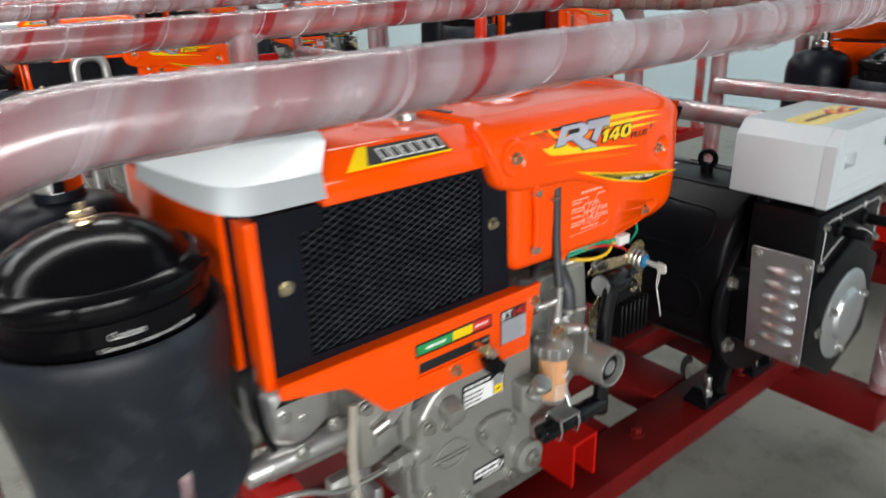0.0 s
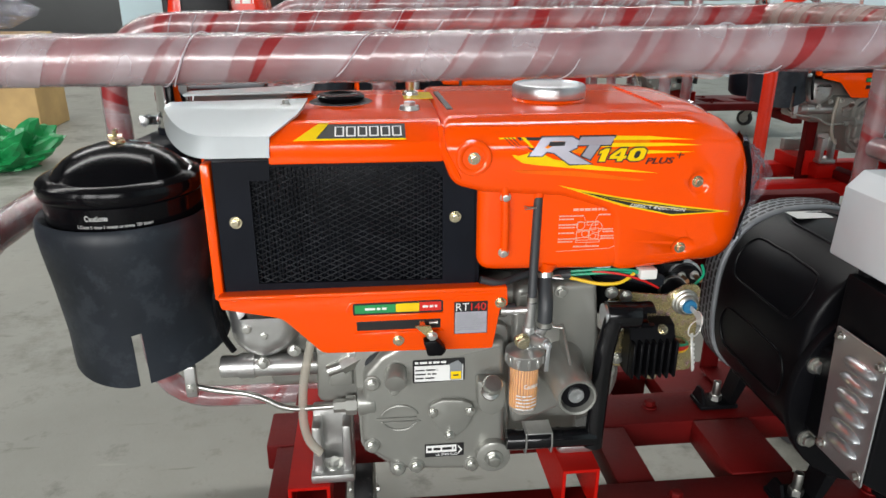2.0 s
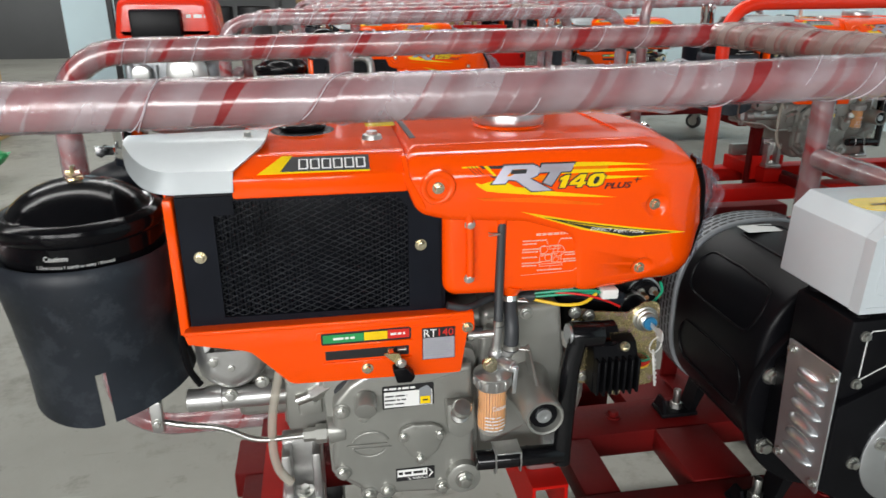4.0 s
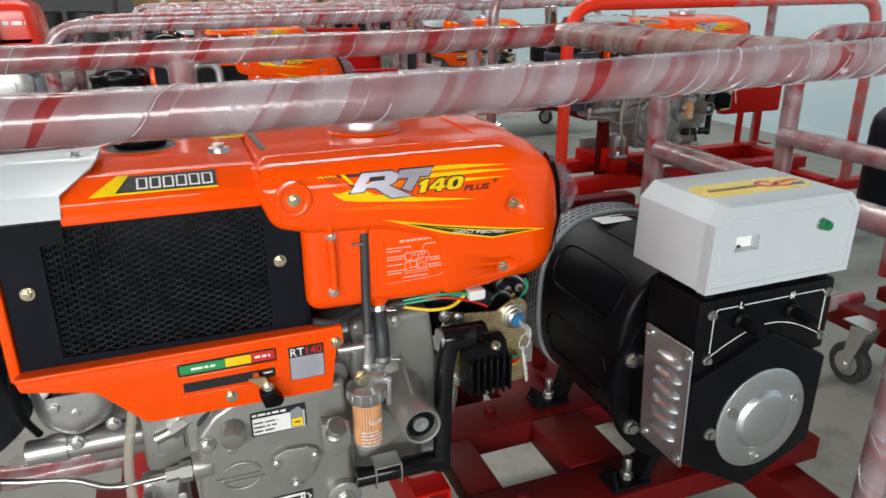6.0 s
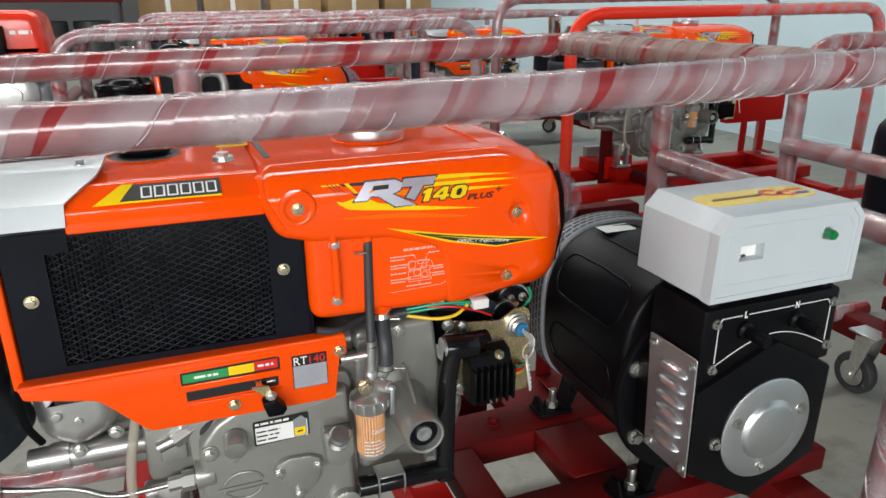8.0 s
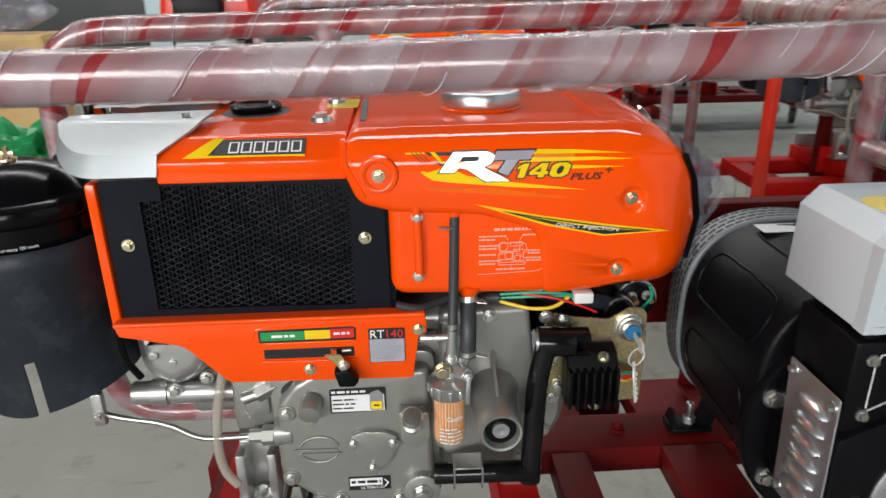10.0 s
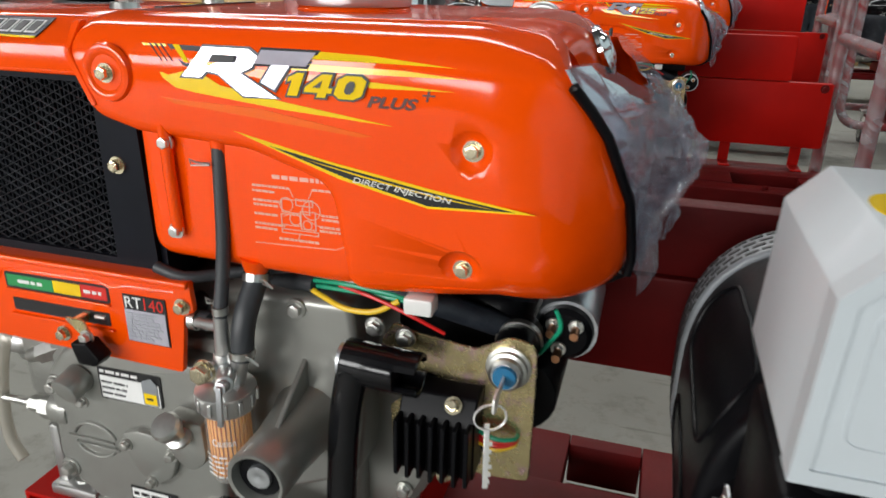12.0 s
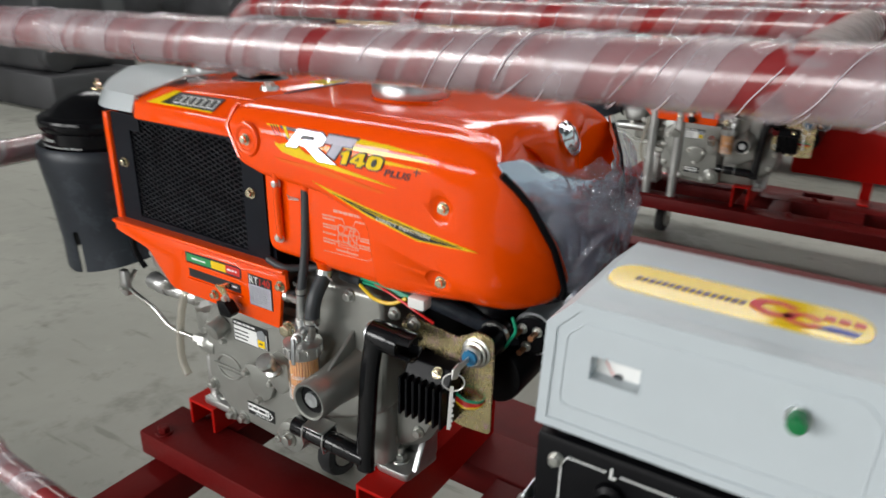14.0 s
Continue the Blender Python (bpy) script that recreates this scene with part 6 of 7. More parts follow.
    part("rear_case", box(0.805, 0.930, 0.700, 0.860, 0.655, 0.746, 0.02, 3), BLACK, e, "black rear casing")
    part("solenoid_lip", lathe([(0.0278, -0.003), (0.0312, -0.003), (0.0312, 0.004), (0.0278, 0.004), (0.0278, -0.003)], (0.972, 0.736, 0.703), (0, -1, 0), 28), ALU, sol)

    # air cleaner
    cx, cy = 0.131, 0.682
    k = 1.05
    ac = part("air_cleaner", lathe([(r * k, h - 0.027) for r, h in [(0.0, 0.872), (0.094, 0.872), (0.095, 0.880), (0.0955, 0.918), (0.0985, 0.921), (0.1005, 0.927), (0.1005, 0.934), (0.099, 0.939), (0.0945, 0.9425), (0.088, 0.9450), (0.083, 0.9440), (0.080, 0.9465), (0.0745, 0.9545), (0.064, 0.9635), (0.048, 0.9730), (0.026, 0.9800), (0.0, 0.9825)]], (cx, cy, 0.0), seg=56), AIRCAP, e, "glossy black air cleaner cap over a rubber boot", angle=30)
    boot = lathe([(r * k, h - 0.027) for r, h in [(0.090, 0.880), (0.097, 0.889), (0.1045, 0.893), (0.1085, 0.888), (0.1095, 0.872), (0.107, 0.846), (0.101, 0.80), (0.0965, 0.75), (0.0940, 0.725), (0.0935, 0.70), (0.0930, 0.672), (0.0900, 0.671), (0.0905, 0.70), (0.0910, 0.725), (0.0935, 0.75), (0.098, 0.80), (0.104, 0.846), (0.104, 0.87)]], (cx, cy, 0.0), seg=96)
    slit = []
    for f in boot.faces:
        c = f.calc_center_median()
        a = math.atan2(c.x - cx, -(c.y - cy))
        if c.z < 0.712 and abs(a - 0.20) < 0.04:
            slit.append(f)
    bmesh.ops.delete(boot, geom=slit, context="FACES")
    for v in boot.verts:
        a = math.atan2(v.co.x - cx, -(v.co.y - cy))
        if v.co.z < 0.74:
            v.co.z += 0.012 * max(0, a) - 0.008 * math.cos(a * 2)
            q = 1 + 0.26 * max(0, math.sin(a)) * (0.74 - v.co.z) / 0.08
            v.co.x = cx + (v.co.x - cx) * q
    part("rubber_boot", boot, RUBBER, ac, "matt black rubber boot with a slit", angle=60)
    wn2 = cyl((cx, cy, 0.953), (cx, cy, 0.957), 0.012, 0.011, 16)
    add(wn2, cyl((cx, cy, 0.957), (cx, cy, 0.972), 0.0035, seg=8))
    add(wn2, box(cx - 0.010, cx + 0.010, cy - 0.002, cy + 0.002, 0.958, 0.966, 0.0015))
    part("wing_nut", wn2, YZINC, ac)

    def on_cap(bm, r, a0):
        for v in bm.verts:
            a = a0 + v.co.x / r
            v.co = Vector((cx + r * math.sin(a), cy - (r - v.co.y) * math.cos(a), v.co.z))
        return bm
    part("cap_lettering", on_cap(text_bm("Cautions", -0.020, 0.008, 0.8770, 0.8840, -0.0008, 0.0003), 0.1006, 0.02), WHITE, ac, "small white word Cautions")
    part("cap_lettering", on_cap(text_bm("1.Clean it once 1 month or every 100 hours", -0.030, 0.060, 0.8660, 0.8715, -0.0008, 0.0003), 0.1006, 0.02), WHITE, ac, "line of small white cleaning advice")
    part("intake_elbow", tube(bent([(0.16, 0.69, 0.77), (0.20, 0.74, 0.77), (0.27, 0.76, 0.75)], 0.04), 0.035, 14), RUBBER, e)
    part("boot_bracket", tube(bent([(0.258, 0.640, 0.78), (0.245, 0.630, 0.745), (0.250, 0.628, 0.69), (0.262, 0.636, 0.66)], 0.02), 0.005, 8), BLACK, e)
    # silencer
    mf = part("silencer", lathe([(0.0, 0.640), (0.070, 0.642), (0.082, 0.655), (0.086, 0.70), (0.086, 0.865), (0.082, 0.892), (0.068, 0.912), (0.045, 0.922), (0.030, 0.924), (0.029, 0.934), (0.0, 0.934)], (0.152, 0.905, 0.0), seg=40), BLACK_DULL, e, "black bottle silencer with a chrome pipe")
    part("exhaust_pipe", lathe([(0.0265, 0.926), (0.0265, 1.000), (0.0285, 1.004), (0.0285, 1.036), (0.0255, 1.038), (0.0245, 1.034), (0.0245, 0.99), (0.0, 0.99)], (0.152, 0.905, 0.0), seg=28), CHROME, mf, "bright chrome exhaust pipe")
    part("pipe_clamp", add(lathe([(0.0268, -0.007), (0.0290, -0.007), (0.0290, 0.007), (0.0268, 0.007), (0.0268, -0.007)], (0.152, 0.905, 0.945)), add(box(0.096, 0.125, 0.897, 0.903, 0.938, 0.952, 0.001, 1), cyl((0.108, 0.884, 0.945), (0.108, 0.912, 0.945), 0.008, seg=6))), CHROME, mf)
    return e


KEYMETAL = surface("bright_key_metal", (0.88, 0.87, 0.84), 0.30, 0.45, 0, 0.08, 60, 300, 0.0)
MESHWIRE = surface("mesh_wire", (0.17, 0.175, 0.19), 0.30, 0.7, 0, 0.5, 45, 200, 0)


def hex_cache(kind, store={}):
    if kind not in store:
        store[kind] = hex_bolt(0.0095, 0.012, BRASS, 1.2)
    return store[kind]


# ---- alternator ----
def alternator():
    a = thing("alternator", (1.245, 0.63, 0.347), "black painted alternator with a round silver end cover", "alternator")
    CX, CZ = 1.245, 0.615
    AX, AZ, AR = 1.243, 0.578, 0.166

    def section(d=0.0):
        """The rounded-square outline of the stator, set off outwards by d."""
        w, h, r = 0.154 + d, 0.171 + d, 0.150 + d
        return rounded([(CX - w, CZ - h, r), (CX + w, CZ - h, r), (CX + w, CZ + h, r), (CX - w, CZ + h, r)], 14)

    def round_it(d, count, start=0.0):
        """Even steps along the outline: places with their outward normals."""
        pts = [Vector(p) for p in section(d)]
        lens = [(pts[(i + 1) % len(pts)] - pts[i]).length for i in range(len(pts))]
        total, res = sum(lens), []
        for k in range(count):
            at = ((k / count + start) % 1.0) * total
            i = 0
            while at > lens[i]:
                at -= lens[i]
                i += 1
            dv = (pts[(i + 1) % len(pts)] - pts[i]).normalized()
            res.append((pts[i] + dv * at, Vector((dv.y, -dv.x))))
        return res
    sb = part("stator_body", prism(section(), 0.574, 0.836, 0.010, 4), BLACK, a, "black rounded-square stator with pressed ovals", angle=50)
    path = round_it(0.0, 480)
    left = min(range(480), key=lambda i: abs(path[i][0].y - 0.580) + 4 * abs(path[i][0].x - (CX - 0.154)))
    for k in range(-3, 4):
        loop = []
        for i in range(49):
            q = 2 * math.pi * i / 48
            along = 0.070 * (1 if math.cos(q) > 0 else -1) * min(1.0, abs(math.cos(q)) * 3) + 0.030 * math.cos(q)
            p, n = path[int(left + k * 62 + 19 * math.sin(q)) % 480]
            loop.append((p.x + n.x * 0.0005, 0.706 + along, p.y + n.y * 0.0005))
        part("pressed_rib", tube(loop, 0.0022, 8), BLACK, sb)
    er = part("end_ring", prism(section(0.0035), 0.8365, 0.892, 0.005, 3), GREYPAINT, a, "dark grey slotted end ring", angle=50)
    lou = B()
    for k in range(4):
        for j, (p, n) in enumerate(round_it(0.0035, 64, (k % 2) / 128)):
            m = Matrix.Translation((p.x, 0.8455 + k * 0.0122, p.y)) @ Euler((0, math.atan2(n.x, n.y), 0)).to_matrix().to_4x4()
            add(lou, move(box(-0.0068, 0.0068, -0.0027, 0.0027, -0.0006, 0.0006), m))
    part("vent_slot", lou, INK, er, "dark vent slots", kind="stuff")
    part("rating_label", box(1.180, 1.245, 0.775, 0.812, CZ + 0.1712, CZ + 0.1720), CLEARWHITE, a, "small pale rating label")
    ey = lathe([(0.011, -0.005), (0.018, -0.005), (0.020, 0.0), (0.018, 0.005), (0.011, 0.005), (0.009, 0.0), (0.011, -0.005)], (1.225, 0.70, 0.812), (1, 0.2, 0), 20)
    add(ey, cyl((1.225, 0.70, 0.775), (1.225, 0.70, 0.798), 0.012, seg=12))
    part("lifting_eye", ey, BLACK, a, "black lifting eye")
    # end bracket
    part("end_bracket", box(1.112, 1.362, 0.432, 0.546, 0.668, 0.786, 0.006, 2), BLACK, a, "black terminal housing")
    hexo = rounded([(1.108, 0.528, 0.01), (1.236, 0.451, 0.012), (1.358, 0.505, 0.01), (1.360, 0.660, 0.01), (1.243, 0.722, 0.008), (1.108, 0.664, 0.01)])
    part("end_shield", prism(hexo, 0.422, 0.5595, 0.005, 2), BLACK, a, "six-sided black end shield")
    ec = lathe([(0.084, 0.0), (0.084, 0.002), (0.080, 0.004), (0.050, 0.005), (0.046, 0.010), (0.042, 0.0125), (0.0, 0.013)], (1.245, 0.4215, 0.577), (0, -1, 0), 40)
    cov = part("end_cover", ec, ALU, a, "round pressed aluminium end cover")
    for ang in (20, 158, 268):
        shared("cover_bolt", BOLT_M, cov, (1.245 + 0.066 * math.cos(radians(ang)), 0.4175, 0.577 + 0.066 * math.sin(radians(ang))))
    shared("shield_bolt", BOLT_M, a, (1.150, 0.4215, 0.572))
    for x, z in ((1.133, 0.764), (1.349, 0.764), (1.135, 0.693), (1.350, 0.693)):
        shared("panel_bolt", BOLT_S, a, (x, 0.4315, z))
    lines = B()
    for p, q in (((1.143, 0.770), (1.178, 0.770)), ((1.190, 0.770), (1.272, 0.770)), ((1.284, 0.770), (1.338, 0.770)), ((1.138, 0.759), (1.138, 0.702)), ((1.345, 0.759), (1.345, 0.702)), ((1.143, 0.770), (1.138, 0.759)), ((1.338, 0.770), (1.345, 0.759))):
        d = Vector((q[0] - p[0], q[1] - p[1]))
        n = Vector((-d.y, d.x)).normalized() * 0.0006
        add(lines, prism([(p[0] + n.x, p[1] + n.y), (q[0] + n.x, q[1] + n.y), (q[0] - n.x, q[1] - n.y), (p[0] - n.x, p[1] - n.y)], 0.4310, 0.4320))
    for i in range(24):
        for a0, a1 in (((0.15 + i * 0.0258), (0.15 + (i + 1) * 0.0258)),):
            if 8 < i < 11:
                continue
            t0, t1 = i / 24, (i + 1) / 24
            def arc(t):
                return (1.140 + 0.203 * t, 0.698 + 0.034 * math.sin(math.pi * t))
            p, q = arc(t0), arc(t1)
            add(lines, prism([(p[0], p[1] + 0.0006), (q[0], q[1] + 0.0006), (q[0], q[1] - 0.0006), (p[0], p[1] - 0.0006)], 0.4310, 0.4320))
    part("panel_line", lines, WHITE, a, "thin white border line")
    part("terminal_letter", text_bm("L", 1.1815, 1.1870, 0.7655, 0.7760, 0.4312, fat=0.04), WHITE, a, "white letter L")
    part("terminal_letter", text_bm("N", 1.2745, 1.2815, 0.7655, 0.7760, 0.4312, fat=0.04), WHITE, a, "white letter N")
    for x in (1.184, 1.278):
        t = part("terminal", lathe([(0.014, 0.0), (0.013, 0.006), (0.0085, 0.009), (0.0095, 0.014), (0.0095, 0.040), (0.008, 0.044), (0.0, 0.044)], (x, 0.4315, 0.747), (0, -1, 0), 18), BLACK, a, "black screw terminal")
    # louvred side plate
    sidep = prism(rounded([(0.428, 0.715, 0.004), (0.532, 0.713, 0.004), (0.520, 0.522, 0.004), (0.423, 0.522, 0.004)]), 1.1045, 1.1070, 0.0005, 1, plane="yz")
    pl = part("vent_plate", sidep, ALU, a, "louvred aluminium vent plate")
    for i in range(6):
        z = 0.679 - i * 0.0245
        lv = B()
        bmesh.ops.create_uvsphere(lv, u_segments=14, v_segments=8, radius=1)
        move(lv, Matrix.Translation((1.1045, 0.472, z)) @ Euler((radians(0), 0, 0)).to_matrix().to_4x4() @ Matrix.Diagonal((0.012, 0.031, 0.0092, 1)))
        part("louvre", lv, ALU, pl)
    for y, z in ((0.438, 0.700), (0.520, 0.702), (0.434, 0.534), (0.510, 0.534)):
        shared("plate_screw", BOLT_S, pl, (1.1045, y, z), TO_LEFT)
    fl = lathe([(0.0, 0.0), (AR - 0.002, 0.0), (AR, 0.003), (AR, 0.013), (0.0, 0.014)], (AX, 0.560, AZ), (0, 1, 0), 48)
    part("flange", fl, BLACK, a)
    for ang in (158, 210, 22, -30):
        shared("flange_bolt", BOLT_L, a, (AX + 0.146 * math.cos(radians(ang)), 0.560, AZ + 0.146 * math.sin(radians(ang))))
    for y in (0.607, 0.895):
        for s in (-1, 1):
            x = CX + s * 0.090
            fm = box(x - 0.040, x + 0.040, y - 0.026, y + 0.026, 0.347, 0.357, 0.003)
            add(fm, prism([(x - s * 0.036, 0.357), (x - s * 0.022, 0.357), (CX + s * 0.045, 0.452), (CX + s * 0.015, 0.452)], y - 0.020, y + 0.020))
            add(fm, prism([(y - 0.024, 0.357), (y + 0.024, 0.357), (y + 0.010, 0.385), (y - 0.010, 0.385)], x + s * 0.030, x + s * 0.036, plane="yz"))
            ft = part("foot", fm, BLACK, a, "black mounting foot")
            shared("stud", STUD, ft, (x - 0.002 * s, y, 0.357), UPWARD)
    return a


sm = cyl((0, 0, 0), (0, -0.012, 0), 0.0125, seg=6)
add(sm, cyl((0, -0.010, 0), (0, -0.042, 0), 0.0078, seg=14, bevel=0.001))
STUD = finish(sm, ZINC, 30)


def control_box():
    c = thing("control_box", (1.24, 0.51, 0.787), "pale grey control box with a meter and a green lamp", "control box")
    rim = [(1.112, 0.798), (1.372, 0.798), (1.374, 0.896), (1.352, 0.919), (1.137, 0.919), (1.115, 0.896)]
    bd = part("casing", prism(rounded([(x, z, 0.003) for x, z in rim]), 0.4462, 0.590, 0.002), GREYBOX, c, "pale grey enamelled steel casing")
    fi = [(1.121, 0.806), (1.363, 0.806), (1.365, 0.893), (1.348, 0.911), (1.141, 0.911), (1.124, 0.893)]
    # front panel in four sheets round the meter window, set back inside a flat rim
    mx0, mx1, mz0, mz1 = 1.1535, 1.1965, 0.8530, 0.8770
    fp = B()
    for poly in ([fi[0], (mx0, 0.806), (mx0, 0.911), fi[4], fi[5]], [(mx1, 0.806), fi[1], fi[2], fi[3], (mx1, 0.911)], [(mx0, 0.806), (mx1, 0.806), (mx1, mz0), (mx0, mz0)], [(mx0, mz1), (mx1, mz1), (mx1, 0.911), (mx0, 0.911)]):
        add(fp, prism(poly, 0.4295, 0.4330))
    bmesh.ops.remove_doubles(fp, verts=fp.verts, dist=0.0002)
    part("front_panel", fp, GREYBOX, c)
    border = B()
    for i in range(6):
        k = (i + 1) % 6
        q = [border.verts.new((x, y, z)) for (x, z), y in ((rim[i], 0.4275), (rim[k], 0.4275), (fi[k], 0.4278), (fi[i], 0.4278), (rim[i], 0.4460), (rim[k], 0.4460), (fi[k], 0.4460), (fi[i], 0.4460))]
        for a in ((0, 1, 2, 3), (4, 7, 6, 5), (0, 4, 5, 1), (3, 2, 6, 7)):
            border.faces.new([q[v] for v in a])
    bmesh.ops.remove_doubles(border, verts=border.verts, dist=0.0002)
    part("front_rim", border, GREYBOX, c, angle=20)
    groove = [(1.131, 0.822, 0.01), (1.354, 0.822, 0.01), (1.355, 0.888, 0.01), (1.342, 0.902, 0.01), (1.147, 0.902, 0.01), (1.133, 0.888, 0.01)]
    ring = [(p.x, 0.4293, p.y) for p in rounded(groove)]
    part("pressed_line", tube(ring + ring[:1], 0.0007, 6), GREYBOX, c)
    # window sides get the casing grey, which puts their shade into the colour
    mt = B()
    for x0, x1, z0, z1 in ((mx0, mx1, mz1 - 0.0012, mz1), (mx0, mx1, mz0, mz0 + 0.0012), (mx0, mx0 + 0.0012, mz0 + 0.0013, mz1 - 0.0013), (mx1 - 0.0012, mx1, mz0 + 0.0013, mz1 - 0.0013)):
        add(mt, box(x0, x1, 0.4290, 0.4446, z0, z1, 0.0003, 1))
    m = part("meter", mt, GREYBOX, c, "small white dial meter set back in a window")
    part("meter_face", box(mx0, mx1, 0.4440, 0.4450, mz0, mz1), WHITE, m)
    part("needle", prism([(1.1595, 0.8712), (1.1600, 0.8715), (1.1712, 0.8552), (1.1706, 0.8550)], 0.4430, 0.4435), REDPRINT, m)
    sc = B()
    for i in range(9):
        t = radians(45 + i * 11)
        add(sc, cyl((1.1745 - 0.0165 * math.cos(t), 0.4439, 0.8540 + 0.0185 * math.sin(t)), (1.1745 - 0.0165 * math.cos(t), 0.4434, 0.8540 + 0.0185 * math.sin(t)), 0.0004, seg=6))
    for x in (1.1605, 1.1885):
        add(sc, cyl((x, 0.4439, 0.8705), (x, 0.4432, 0.8705), 0.0011, seg=10))
    add(sc, cyl((1.1745, 0.4439, 0.8540), (1.1745, 0.4426, 0.8540), 0.0040, seg=16))
    part("dial_print", sc, HOSE, m)
    part("lamp_bezel", lathe([(0.0095, 0.0), (0.0095, 0.002), (0.0, 0.002)], (1.306, 0.4294, 0.877), (0, -1, 0)), ALU, c)
    part("pilot_lamp", lathe([(0.0075, 0.0), (0.0075, 0.010), (0.006, 0.013), (0.0, 0.014)], (1.306, 0.4275, 0.877), (0, -1, 0)), GREENLENS, c, "green pilot lamp")
    st = rounded([(1.140, 0.474, 0.028), (1.340, 0.474, 0.028), (1.340, 0.532, 0.028), (1.140, 0.532, 0.028)], 6)
    s1 = part("maker_sticker", prism(st, 0.9191, 0.9196, plane="xy"), YELLOW, bd, "long yellow sticker with rounded ends")
    sb = B()
    x = 1.162
    for w in (0.0045, 0.004, 0.005, 0.0035, 0.0045, 0.004, 0.005, 0.0045, 0.004, 0.0045, 0.005, 0.004, 0.0045, 0.0035, 0.005, 0.0045):
        add(sb, prism([(x, 0.498), (x + w * 0.85, 0.498), (x + w * 0.85 + 0.002, 0.506), (x + 0.002, 0.506)], 0.9197, 0.9200, plane="xy"))
        x += w + 0.0012
    part("sticker_print", sb, DARKRED, s1)
    sb = B()
    for cx, cy, r in ((1.272, 0.506, 0.019), (1.293, 0.497, 0.015)):
        ring = [(cx + r * math.cos(radians(a)), cy + r * 0.8 * math.sin(radians(a))) for a in range(30, 340, 18)] + [(cx + r * 0.55 * math.cos(radians(a)), cy + r * 0.44 * math.sin(radians(a))) for a in range(336, 20, -18)]
        add(sb, prism(ring, 0.9197, 0.9201, plane="xy"))
    part("sticker_swirl", sb, REDPRINT, s1)
    part("sticker_tail", prism([(1.300, 0.488), (1.328, 0.487), (1.332, 0.496), (1.312, 0.497)], 0.9197, 0.9200, plane="xy"), BLUEPRINT, s1)
    for i in range(3):
        part("sticker_end", box(1.306 + i * 0.010, 1.3135 + i * 0.010, 0.506, 0.514, 0.9197, 0.9200), REDPRINT, s1)
    for x in (1.135, 1.345):
        for y in (0.450, 0.535):
            part("rubber_foot", cyl((x, y, 0.786), (x, y, 0.8035), 0.012, seg=12), BLACK, c)
    return c


GREENLENS = surface("green_lamp_plastic", (0.004, 0.16, 0.045), 0.15, 0, 0.5, 0.1, 30, 200, 0)

# ---- the near set ----
near_frame = generator_frame("red tubular generator frame wound with stretch film, on casters")
near_engine = engine("140", "orange horizontal diesel engine with black grille on a red frame")
alternator()
control_box()
belt_guard(0.925, 1.56, 0.985, 0.525, 0.765, 0.346, "dark red sheet-metal belt guard behind the alternator")

# ---- sets further back ----
NUM125 = hug(digits("125", 0.7585, 0.8215, 0.9375, 0.9545, 0.5898))
bmesh.ops.translate(NUM125, verts=NUM125.verts, vec=-ORIGIN[near_engine.name])
NUM125 = finish(NUM125, YELLOW)
OUT125 = hug(digits("125", 0.7585, 0.8215, 0.9375, 0.9545, 0.5904, 0.0016))
bmesh.ops.translate(OUT125, verts=OUT125.verts, vec=-ORIGIN[near_engine.name])
OUT125 = finish(OUT125, INK)
HOLE125 = finish(move(box(0.770, 0.7702, 0.5920, 0.5922, 0.945, 0.9452), Matrix.Translation(-ORIGIN[near_engine.name])), INK)


def place_engine(dx, dy, dz, label, turn=0.0):
    e = copy_thing(near_engine, pose(0.6 + dx, 0.787 + dy, 0.40 + dz, 0, 0, turn))
    for o in e.children_recursive:
        if o.name.startswith("number_print"):
            o.data = NUM125
            o["label"] = "yellow slanted number 125"
        elif o.name.startswith("number_outline"):
            o.data = OUT125
        elif o.name.startswith("number_opening"):
            o.data = HOLE125
    return tagged(e, label)


def place_frame(dx, dy, dz, label, turn=0.0):
    f = copy_thing(near_frame, pose(0.6 + dx, 0.78 + dy, FLOOR + dz, 0, 0, turn))
    if dx > 1.9:
        inner = [o for o in f.children if o.name.startswith("caster")][1]
        inner.location += Vector((-0.17, 0.06, 0))
    return tagged(f, label)


for dx, dy in ((0.166, 2.08), (0.36, 3.86), (0.30, 5.9), (1.995, 0.015), (2.05, 4.1), (2.0, 6.1)):
    place_engine(dx, dy, -0.02 if dy == 2.08 else 0, "orange diesel engine on its frame among others in rows")
for dx, dy in ((0.135, 2.08), (0.36, 3.86), (0.30, 5.9), (1.995, 0.015), (2.05, 4.1), (2.0, 6.1)):
    place_frame(dx, dy, 0, "red tubular frame wound with stretch film, standing in a row")
belt_guard(1.04, 1.66, 3.055, 0.43, 0.84, 0.346, "bright red belt guard on the frame behind", RED_BRIGHT)
belt_guard(1.28, 1.95, 4.835, 0.46, 0.95, 0.346, "bright red belt guard on a frame further back", RED_BRIGHT)


